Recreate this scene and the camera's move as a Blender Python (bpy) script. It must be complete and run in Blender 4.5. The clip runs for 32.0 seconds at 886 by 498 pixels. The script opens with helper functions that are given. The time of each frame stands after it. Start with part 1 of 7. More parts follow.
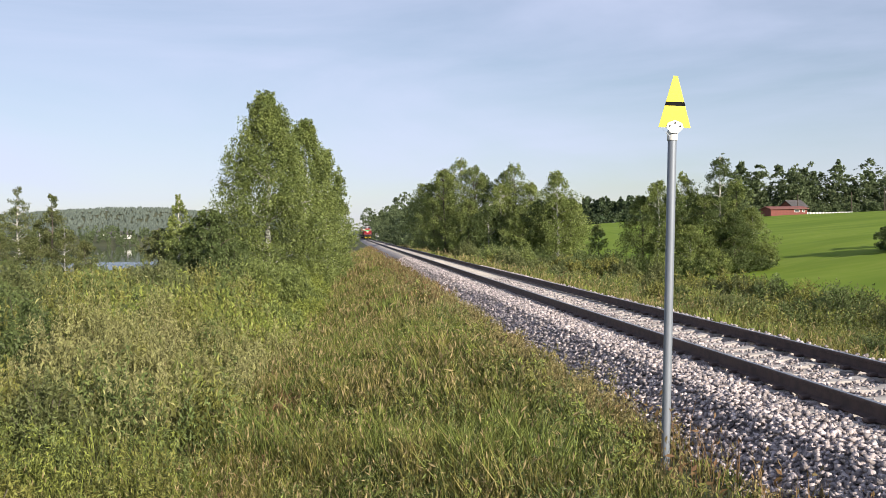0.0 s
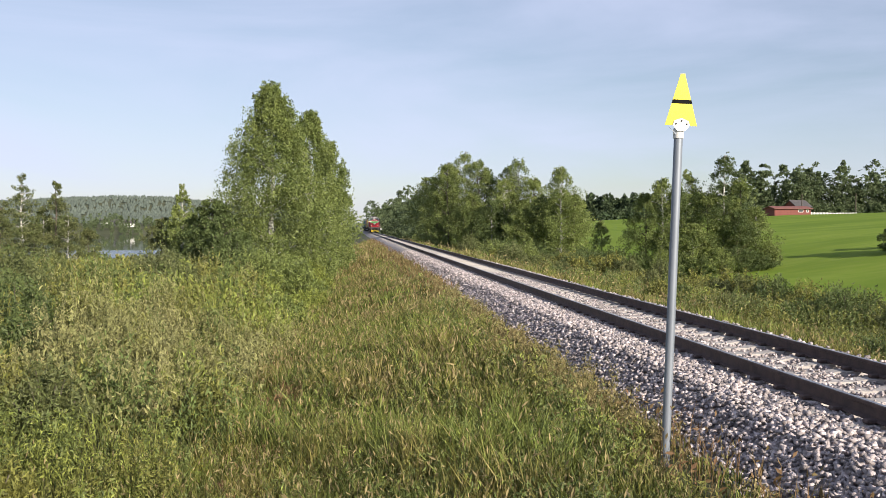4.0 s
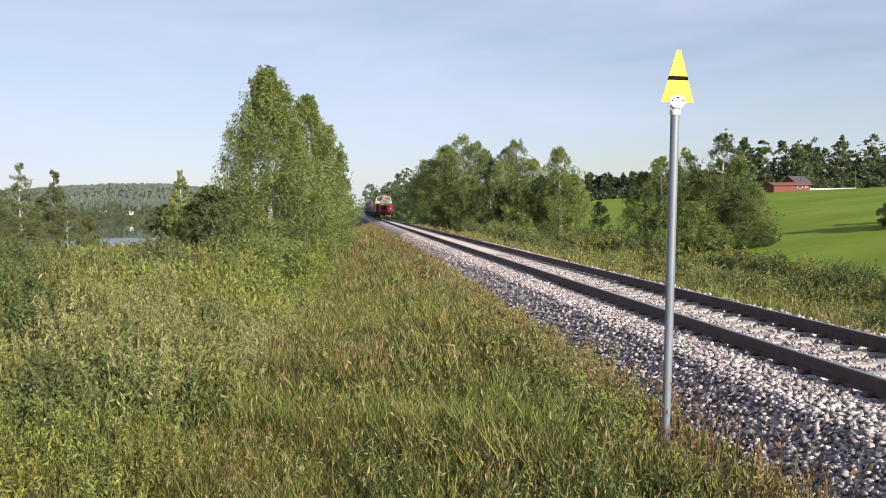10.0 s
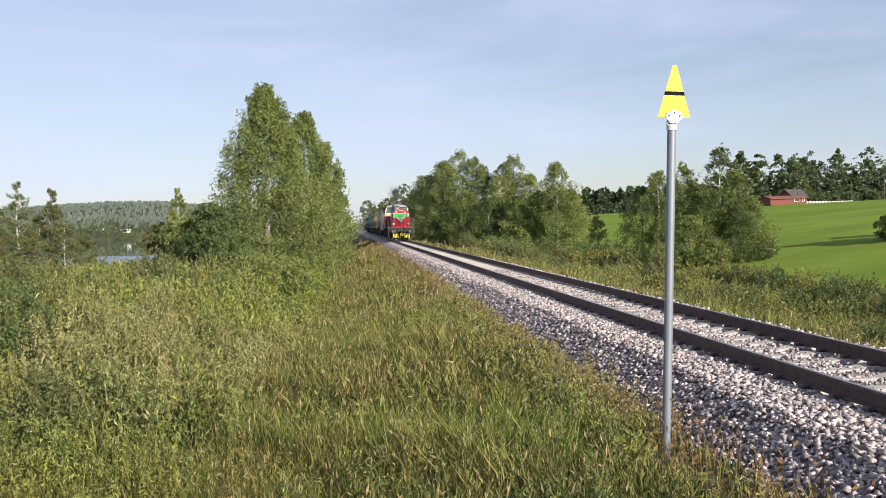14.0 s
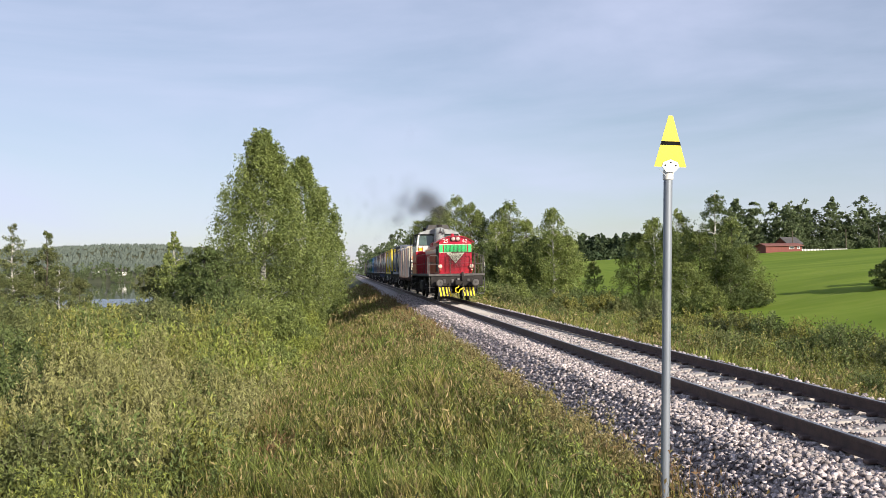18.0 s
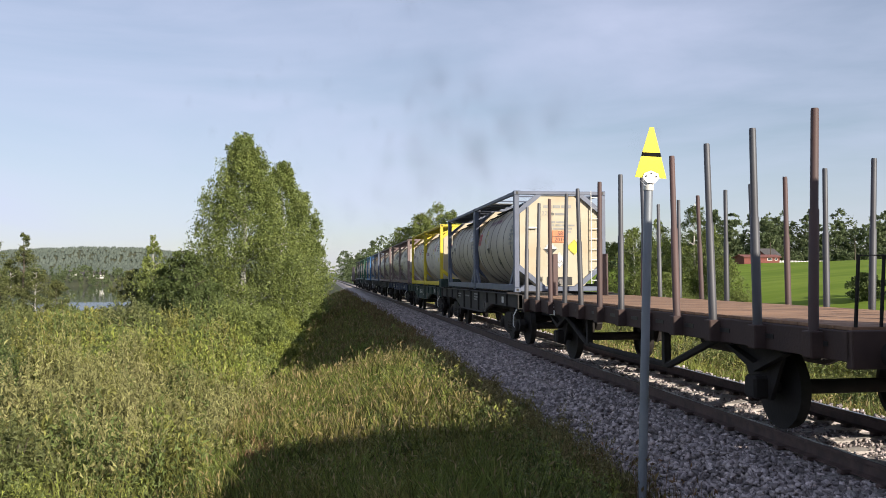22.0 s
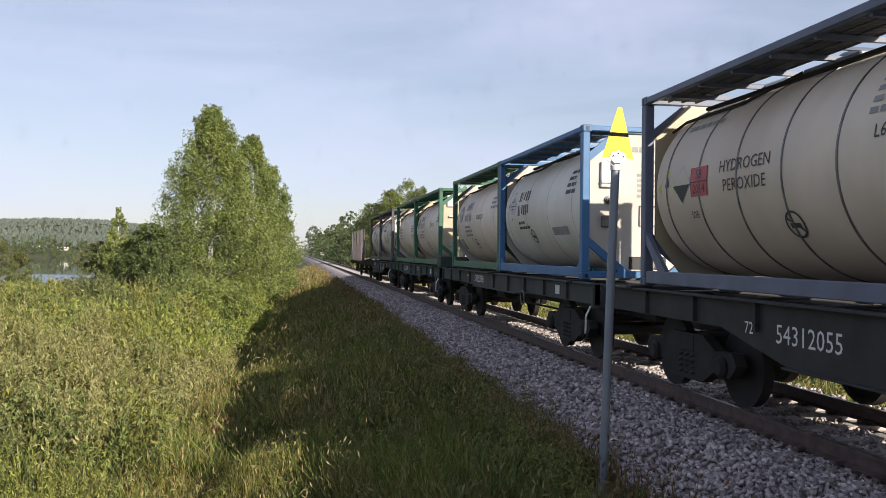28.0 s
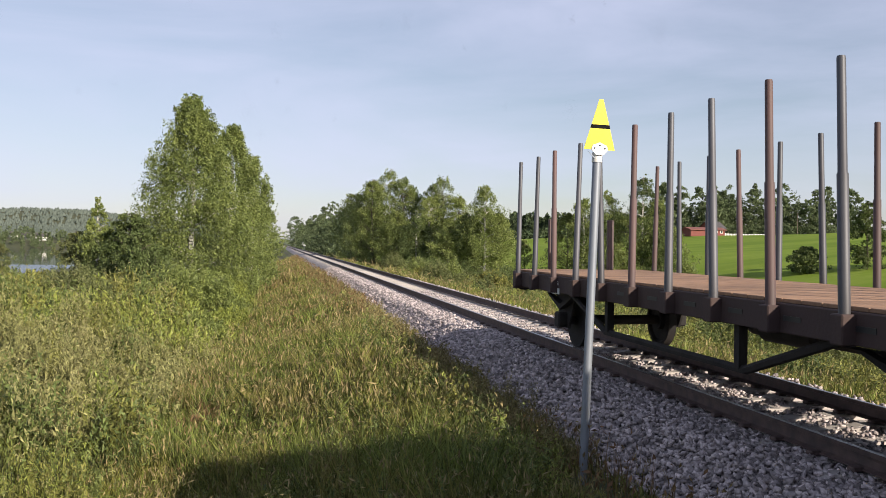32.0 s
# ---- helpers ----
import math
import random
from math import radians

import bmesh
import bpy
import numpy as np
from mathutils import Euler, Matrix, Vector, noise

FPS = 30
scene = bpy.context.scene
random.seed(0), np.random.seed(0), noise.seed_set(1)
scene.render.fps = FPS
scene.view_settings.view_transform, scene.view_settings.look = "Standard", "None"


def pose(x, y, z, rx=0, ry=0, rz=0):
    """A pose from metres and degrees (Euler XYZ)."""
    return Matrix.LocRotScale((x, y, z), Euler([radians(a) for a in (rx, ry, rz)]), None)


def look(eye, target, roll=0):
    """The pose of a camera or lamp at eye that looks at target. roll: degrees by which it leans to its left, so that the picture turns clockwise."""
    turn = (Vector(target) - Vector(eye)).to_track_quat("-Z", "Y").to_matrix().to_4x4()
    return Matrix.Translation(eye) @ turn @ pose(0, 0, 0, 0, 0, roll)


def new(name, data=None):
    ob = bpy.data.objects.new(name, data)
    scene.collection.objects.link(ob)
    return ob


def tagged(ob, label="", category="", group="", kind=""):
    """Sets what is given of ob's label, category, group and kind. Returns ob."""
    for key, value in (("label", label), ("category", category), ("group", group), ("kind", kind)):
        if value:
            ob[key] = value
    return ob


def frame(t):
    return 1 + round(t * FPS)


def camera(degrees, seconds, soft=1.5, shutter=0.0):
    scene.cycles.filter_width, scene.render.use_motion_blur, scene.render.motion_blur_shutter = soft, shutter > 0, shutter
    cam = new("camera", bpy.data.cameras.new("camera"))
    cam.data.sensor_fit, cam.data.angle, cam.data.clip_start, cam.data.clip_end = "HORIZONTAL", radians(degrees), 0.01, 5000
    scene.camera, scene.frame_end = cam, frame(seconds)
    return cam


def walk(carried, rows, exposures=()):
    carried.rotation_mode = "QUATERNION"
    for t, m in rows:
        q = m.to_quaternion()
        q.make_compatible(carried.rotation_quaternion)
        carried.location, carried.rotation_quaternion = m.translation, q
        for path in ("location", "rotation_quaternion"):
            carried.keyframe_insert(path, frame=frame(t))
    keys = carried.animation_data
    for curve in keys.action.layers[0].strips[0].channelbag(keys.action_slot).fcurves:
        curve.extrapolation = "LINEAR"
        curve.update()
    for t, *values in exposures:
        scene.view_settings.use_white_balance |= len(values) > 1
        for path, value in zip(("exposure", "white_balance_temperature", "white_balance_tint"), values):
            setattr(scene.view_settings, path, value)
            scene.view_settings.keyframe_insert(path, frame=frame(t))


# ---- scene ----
cam = camera(54.3, 32.0, soft=0.85)
PATH = [
    (0, (-5.96, -0.472, 1.748), (-5.745, 1.516, 1.71), -0.9),
    (0.5, (-5.965, -0.479, 1.752), (-5.749, 1.508, 1.712), -0.7),
    (1, (-5.968, -0.477, 1.752), (-5.752, 1.51, 1.71), -0.6),
    (1.5, (-5.964, -0.464, 1.749), (-5.75, 1.524, 1.704), -0.4),
    (2, (-5.979, -0.53, 1.744), (-5.769, 1.458, 1.696), -0.2),
    (2.5, (-5.975, -0.456, 1.748), (-5.767, 1.532, 1.697), -0.0),
    (3, (-5.975, -0.457, 1.75), (-5.766, 1.531, 1.698), 0.0),
    (3.5, (-5.976, -0.469, 1.749), (-5.767, 1.52, 1.697), 0.1),
    (5.5, (-5.964, -0.492, 1.744), (-5.759, 1.497, 1.69), -0.1),
    (6, (-5.947, -0.492, 1.73), (-5.742, 1.497, 1.672), -1.0),
    (6.5, (-5.941, -0.509, 1.736), (-5.734, 1.48, 1.678), -1.5),
    (7, (-5.943, -0.497, 1.733), (-5.737, 1.492, 1.675), -1.7),
    (7.5, (-5.945, -0.489, 1.73), (-5.737, 1.5, 1.667), -1.8),
    (8, (-5.941, -0.488, 1.732), (-5.733, 1.5, 1.661), -1.8),
    (8.5, (-5.94, -0.41, 1.743), (-5.73, 1.577, 1.661), -1.6),
    (9, (-5.947, -0.474, 1.735), (-5.737, 1.513, 1.648), -1.4),
    (9.5, (-5.955, -0.479, 1.736), (-5.746, 1.508, 1.648), -1.1),
    (10, (-5.961, -0.487, 1.736), (-5.752, 1.5, 1.643), -0.9),
    (10.5, (-5.968, -0.486, 1.736), (-5.759, 1.501, 1.643), -0.8),
    (11, (-5.962, -0.493, 1.739), (-5.752, 1.494, 1.649), -0.8),
    (11.5, (-5.967, -0.499, 1.745), (-5.756, 1.489, 1.667), -0.8),
    (12, (-5.965, -0.486, 1.744), (-5.753, 1.501, 1.673), -1.0),
    (12.5, (-5.957, -0.421, 1.753), (-5.744, 1.567, 1.688), -1.2),
    (13, (-5.965, -0.485, 1.746), (-5.752, 1.503, 1.686), -1.3),
    (13.5, (-5.959, -0.467, 1.746), (-5.745, 1.521, 1.687), -1.3),
    (14, (-5.959, -0.466, 1.746), (-5.744, 1.522, 1.689), -1.3),
    (14.5, (-5.959, -0.47, 1.747), (-5.744, 1.518, 1.695), -1.2),
    (16.5, (-5.96, -0.474, 1.769), (-5.74, 1.514, 1.781), -0.8),
    (17, (-5.966, -0.486, 1.775), (-5.744, 1.501, 1.808), -0.7),
    (17.5, (-5.964, -0.558, 1.771), (-5.744, 1.43, 1.816), -0.8),
    (18, (-5.957, -0.43, 1.772), (-5.731, 1.557, 1.819), -0.9),
    (18.5, (-5.955, -0.472, 1.751), (-5.732, 1.515, 1.787), -1.0),
    (19, (-5.947, -0.483, 1.74), (-5.724, 1.505, 1.756), -1.0),
    (19.5, (-5.95, -0.453, 1.748), (-5.726, 1.535, 1.738), -0.8),
    (20, (-5.956, -0.491, 1.779), (-5.729, 1.496, 1.787), -0.6),
    (20.5, (-5.966, -0.488, 1.772), (-5.732, 1.498, 1.815), -0.5),
    (21, (-5.965, -0.436, 1.755), (-5.716, 1.548, 1.816), -0.7),
    (21.5, (-5.973, -0.483, 1.773), (-5.71, 1.499, 1.836), -0.3),
    (22, (-5.971, -0.467, 1.774), (-5.701, 1.514, 1.837), -0.2),
    (22.5, (-5.959, -0.48, 1.774), (-5.684, 1.5, 1.836), -0.2),
    (23, (-5.964, -0.493, 1.779), (-5.679, 1.486, 1.84), -0.1),
    (23.5, (-5.96, -0.494, 1.781), (-5.671, 1.484, 1.843), 0.0),
    (24, (-5.952, -0.499, 1.779), (-5.659, 1.478, 1.841), 0.1),
    (24.5, (-5.958, -0.501, 1.778), (-5.66, 1.476, 1.839), 0.1),
    (25, (-5.942, -0.51, 1.774), (-5.639, 1.466, 1.826), 0.1),
    (25.5, (-5.945, -0.489, 1.777), (-5.637, 1.486, 1.821), 0.2),
    (27.5, (-5.95, -0.47, 1.767), (-5.616, 1.502, 1.783), 0.5),
    (28, (-5.948, -0.479, 1.77), (-5.608, 1.492, 1.78), 0.6),
    (28.5, (-5.943, -0.481, 1.77), (-5.595, 1.488, 1.775), 0.5),
    (29, (-5.948, -0.488, 1.771), (-5.594, 1.481, 1.775), 0.4),
    (29.5, (-5.952, -0.489, 1.775), (-5.594, 1.478, 1.781), 0.7),
    (30, (-5.949, -0.478, 1.774), (-5.587, 1.489, 1.778), 0.7),
    (30.5, (-5.951, -0.466, 1.765), (-5.584, 1.5, 1.767), 0.7),
    (31, (-5.948, -0.45, 1.758), (-5.576, 1.515, 1.758), 0.5),
    (31.5, (-5.957, -0.454, 1.763), (-5.581, 1.51, 1.759), 0.7),
    (32, (-5.952, -0.497, 1.775), (-5.571, 1.466, 1.764), 0.7),
]
walk(cam, [(t, look(eye, target, roll)) for t, eye, target, roll in PATH],
     exposures=[(0, 0.65, 6500, 10), (14, 0.67, 6500, 10), (18, 0.60, 6500, 10), (20, 0.58, 6500, 10), (21, 0.51, 6500, 10), (22, 0.56, 6550, 10), (23, 0.42, 6480, 10), (24, 0.64, 6600, 11), (25, 0.62, 6600, 11),
                (28, 0.67, 6650, 12), (30, 0.67, 6700, 12), (32, 0.60, 6700, 12)])

# ---- light ----
SUN = Vector((1.15, -2.0, 1.0)).normalized()
sun_data = bpy.data.lights.new("sun", "SUN")
sun_data.energy, sun_data.angle, sun_data.color = 5.0, radians(0.53), (1.0, 0.915, 0.785)
sun_lamp = new("sun", sun_data)
sun_lamp.matrix_basis = look((0, 0, 60), Vector((0, 0, 60)) - SUN)

world = bpy.data.worlds.new("sky")
scene.world = world
world.use_nodes = True
wn, wl = world.node_tree.nodes, world.node_tree.links
sky = wn.new("ShaderNodeTexSky")
sky.sky_type, sky.sun_disc = "NISHITA", False
sky.sun_elevation = math.asin(SUN.z)
sky.sun_rotation = math.atan2(SUN.x, SUN.y)
sky.air_density, sky.dust_density, sky.ozone_density = 1.0, 0.6, 1.2
wco = wn.new("ShaderNodeTexCoord")
wmap = wn.new("ShaderNodeMapping")
wmap.inputs["Rotation"].default_value = (0.0, radians(14), radians(-12))
wmap.inputs["Scale"].default_value = (1.0, 1.2, 4.6)
wl.new(wco.outputs["Generated"], wmap.inputs["Vector"])
wno = wn.new("ShaderNodeTexNoise")
wno.inputs["Scale"].default_value, wno.inputs["Detail"].default_value, wno.inputs["Roughness"].default_value = 1.6, 7.0, 0.55
wno.inputs["Distortion"].default_value = 0.6
wl.new(wmap.outputs["Vector"], wno.inputs["Vector"])
wra = wn.new("ShaderNodeMapRange")
wra.inputs["From Min"].default_value, wra.inputs["From Max"].default_value = 0.30, 0.74
wra.inputs["To Min"].default_value, wra.inputs["To Max"].default_value = 0.24, 0.86
wl.new(wno.outputs["Fac"], wra.inputs["Value"])
wmx = wn.new("ShaderNodeMix")
wmx.data_type = "RGBA"
wmx.inputs[7].default_value = (6.75, 7.3, 9.7, 1)
wsep = wn.new("ShaderNodeSeparateXYZ")
wl.new(wco.outputs["Generated"], wsep.inputs[0])
wup = wn.new("ShaderNodeMapRange")
wup.inputs["From Min"].default_value, wup.inputs["From Max"].default_value = 0.14, 0.65
wup.inputs["To Min"].default_value, wup.inputs["To Max"].default_value = 1.04, 0.68
wl.new(wsep.outputs["Z"], wup.inputs["Value"])
wthin = wn.new("ShaderNodeMath")
wthin.operation = "MULTIPLY"
wl.new(wra.outputs["Result"], wthin.inputs[0])
wl.new(wup.outputs["Result"], wthin.inputs[1])
wl.new(wthin.outputs[0], wmx.inputs[0])
wl.new(sky.outputs["Color"], wmx.inputs[6])
wl.new(wmx.outputs[2], wn["Background"].inputs["Color"])
wn["Background"].inputs["Strength"].default_value = 0.069


# ---- materials ----
def mat(name, c1, c2=None, scale=3.0, rough=0.6, metal=0.0, bump=0.0, bscale=60.0, vary=0.0, island=0.0,
        c3=None, cscale=0.4, leaf=0.0, emit=0.0, spec=0.5, cut=(0.35, 0.65), stretch=(1, 1, 1), coat=0.0):
    m = bpy.data.materials.new(name)
    m.use_nodes = True
    n, l = m.node_tree.nodes, m.node_tree.links
    b = n["Principled BSDF"]
    b.inputs["Roughness"].default_value, b.inputs["Metallic"].default_value = rough, metal
    b.inputs["Specular IOR Level"].default_value = spec
    b.inputs["Coat Weight"].default_value = coat
    co = n.new("ShaderNodeTexCoord")
    mp = n.new("ShaderNodeMapping")
    mp.inputs["Scale"].default_value = stretch
    l.new(co.outputs["Object"], mp.inputs["Vector"])
    rgb = n.new("ShaderNodeRGB")
    rgb.outputs[0].default_value = (*c1, 1)
    out = rgb.outputs[0]

    def blend(a, colour, sc, det):
        no = n.new("ShaderNodeTexNoise")
        no.inputs["Scale"].default_value, no.inputs["Detail"].default_value = sc, det
        l.new(mp.outputs["Vector"], no.inputs["Vector"])
        ra = n.new("ShaderNodeMapRange")
        ra.inputs["From Min"].default_value, ra.inputs["From Max"].default_value = cut
        l.new(no.outputs["Fac"], ra.inputs["Value"])
        mx = n.new("ShaderNodeMix")
        mx.data_type = "RGBA"
        mx.inputs[7].default_value = (*colour, 1)
        l.new(ra.outputs["Result"], mx.inputs[0])
        l.new(a, mx.inputs[6])
        return mx.outputs[2]

    if c2:
        out = blend(out, c2, scale, 6.0)
    if c3:
        out = blend(out, c3, cscale, 3.0)
    for amount, kind in ((vary, "ShaderNodeObjectInfo"), (island, "ShaderNodeNewGeometry")):
        if amount:
            ri = n.new(kind)
            hs = n.new("ShaderNodeHueSaturation")
            ra = n.new("ShaderNodeMapRange")
            ra.inputs["To Min"].default_value, ra.inputs["To Max"].default_value = 1 - amount, 1 + amount
            l.new(ri.outputs["Random" if vary and kind == "ShaderNodeObjectInfo" else "Random Per Island"], ra.inputs["Value"])
            l.new(ra.outputs["Result"], hs.inputs["Value"])
            l.new(out, hs.inputs["Color"])
            out = hs.outputs["Color"]
    l.new(out, b.inputs["Base Color"])
    if bump:
        no = n.new("ShaderNodeTexNoise")
        no.inputs["Scale"].default_value, no.inputs["Detail"].default_value = bscale, 4.0
        l.new(mp.outputs["Vector"], no.inputs["Vector"])
        bu = n.new("ShaderNodeBump")
        bu.inputs["Strength"].default_value, bu.inputs["Distance"].default_value = bump, 0.02
        l.new(no.outputs["Fac"], bu.inputs["Height"])
        l.new(bu.outputs["Normal"], b.inputs["Normal"])
    if leaf:
        tr = n.new("ShaderNodeBsdfTranslucent")
        l.new(out, tr.inputs["Color"])
        ms = n.new("ShaderNodeMixShader")
        ms.inputs[0].default_value = leaf
        l.new(b.outputs[0], ms.inputs[1])
        l.new(tr.outputs[0], ms.inputs[2])
        l.new(ms.outputs[0], n["Material Output"].inputs["Surface"])
    if emit:
        l.new(out, b.inputs["Emission Color"])
        b.inputs["Emission Strength"].default_value = emit
    return m


GROUND = mat("meadow_soil", (0.055, 0.062, 0.02), (0.085, 0.075, 0.03), 0.8, 0.95, bump=0.6, bscale=9, c3=(0.045, 0.055, 0.018), cscale=0.08)
FIELD = mat("field_grass", (0.150, 0.218, 0.030), (0.185, 0.240, 0.042), 0.5, 0.95, bump=0.3, bscale=3, c3=(0.120, 0.182, 0.024), cscale=0.06, stretch=(0.5, 1.6, 1), spec=0.05, cut=(0.38, 0.64))
STONE = mat("granite_ballast", (0.52, 0.445, 0.43), (0.27, 0.235, 0.235), 10, 0.85, bump=0.5, bscale=70, island=0.55)
BEDMAT = mat("ballast_bed", (0.30, 0.27, 0.265), (0.15, 0.13, 0.13), 22, 0.9, bump=1.0, bscale=26, c3=(0.34, 0.305, 0.29), cscale=1.2)
CONCRETE = mat("sleeper_concrete", (0.42, 0.38, 0.35), (0.33, 0.30, 0.28), 6, 0.85, bump=0.25, bscale=60, vary=0.12)
RAILMAT = mat("rail_rust", (0.055, 0.036, 0.032), (0.095, 0.06, 0.05), 7, 0.75, 0.0, bump=0.2, bscale=40)
RAILTOP = mat("rail_head_steel", (0.42, 0.41, 0.42), (0.3, 0.28, 0.28), 5, 0.35, 0.9, stretch=(8, 0.4, 1))
GALV = mat("galvanised_steel", (0.22, 0.24, 0.27), (0.18, 0.20, 0.23), 5, 0.55, 0.3, bump=0.05, bscale=30, stretch=(1, 1, 0.3))
YELLOWSIGN = mat("sign_yellow", (0.84, 0.68, 0.0), (0.80, 0.63, 0.0), 6, 0.5)
BLACKP = mat("black_paint", (0.012, 0.012, 0.013), (0.02, 0.02, 0.02), 8, 0.5)
WHITEP = mat("white_paint", (0.74, 0.73, 0.70), (0.66, 0.64, 0.60), 3, 0.5)
BARK = mat("birch_bark", (0.55, 0.53, 0.48), (0.10, 0.09, 0.08), 3.5, 0.85, bump=0.4, bscale=20, cut=(0.5, 0.62), stretch=(1, 1, 2.5))
TWIG = mat("brown_bark", (0.07, 0.055, 0.04), (0.12, 0.10, 0.075), 4, 0.9, bump=0.4, bscale=25)
LEAF_B = mat("birch_leaves", (0.200, 0.236, 0.068), (0.140, 0.178, 0.050), 0.6, 0.55, island=0.5, leaf=0.30, spec=0.35)
LEAF_L = mat("light_birch_leaves", (0.245, 0.285, 0.085), (0.185, 0.225, 0.065), 0.6, 0.55, island=0.5, leaf=0.32, spec=0.35)
LEAF_D = mat("dark_leaves", (0.112, 0.142, 0.045), (0.078, 0.108, 0.034), 0.8, 0.6, island=0.4, leaf=0.26, spec=0.3)
LEAF_W = mat("willow_leaves", (0.165, 0.175, 0.07), (0.115, 0.14, 0.045), 0.5, 0.6, island=0.45, leaf=0.35, spec=0.3)
NEEDLE = mat("spruce_needles", (0.04, 0.062, 0.03), (0.055, 0.075, 0.032), 0.2, 0.8, island=0.4, spec=0.2)
FARLEAF = mat("woodland_leaves", (0.125, 0.155, 0.075), (0.09, 0.12, 0.056), 0.12, 0.7, island=0.4, leaf=0.25, spec=0.2)
# distance haze is mixed into this colour: paler, greyer and bluer than the nearer woods
HILLTREE = mat("hazed_forest", (0.108, 0.128, 0.106), (0.092, 0.112, 0.094), 0.02, 0.95, island=0.08, spec=0.1)
BLADE = mat("grass_blades", (0.208, 0.202, 0.042), (0.29, 0.235, 0.088), 0.7, 0.6, island=0.6, leaf=0.3, spec=0.25, c3=(0.075, 0.10, 0.022), cscale=1.1)
STRAW = mat("dry_grass_heads", (0.33, 0.26, 0.13), (0.24, 0.19, 0.09), 1.5, 0.8, island=0.4, leaf=0.25, spec=0.2)
GREENBLADE = mat("lush_grass_blades", (0.125, 0.160, 0.036), (0.180, 0.202, 0.046), 0.7, 0.6, island=0.55, leaf=0.18, spec=0.25)
OLIVE = mat("olive_herb_leaves", (0.190, 0.186, 0.048), (0.132, 0.138, 0.036), 0.5, 0.6, island=0.6, leaf=0.12, spec=0.2)
BRIGHT = mat("bright_herb_leaves", (0.175, 0.215, 0.046), (0.215, 0.235, 0.056), 0.5, 0.6, island=0.55, leaf=0.14, spec=0.2)
DARKHERB = mat("dark_herb_leaves", (0.098, 0.130, 0.038), (0.135, 0.158, 0.046), 0.6, 0.6, island=0.5, leaf=0.10, spec=0.25)
DRYHERB = mat("dry_weed_leaves", (0.235, 0.185, 0.085), (0.170, 0.150, 0.060), 0.8, 0.75, island=0.55, leaf=0.12, spec=0.15)
PALELEAF = mat("pale_herb_leaves", (0.240, 0.230, 0.094), (0.168, 0.172, 0.062), 0.6, 0.65, island=0.6, leaf=0.12, spec=0.2)
PALE = mat("pale_herb_tops", (0.315, 0.295, 0.145), (0.235, 0.235, 0.09), 0.6, 0.75, island=0.4, leaf=0.3, spec=0.2)
REDHERB = mat("sorrel_red", (0.20, 0.11, 0.06), (0.16, 0.12, 0.05), 2, 0.7, island=0.4, leaf=0.2, spec=0.2)
WATER = mat("lake_water", (0.02, 0.03, 0.035), None, 1, 0.04, 0.0, bump=0.02, bscale=0.6)
MATTBLACK = mat("matt_black", (0.008, 0.008, 0.008), (0.014, 0.014, 0.014), 8, 0.95, spec=0.05)
GREYBOARD = mat("grey_boards", (0.30, 0.29, 0.27), (0.22, 0.21, 0.20), 1.5, 0.85)
WATER2 = mat("ruffled_water", (0.02, 0.03, 0.035), None, 1, 0.22, bump=1.0, bscale=1.2, stretch=(0.3, 1, 1))


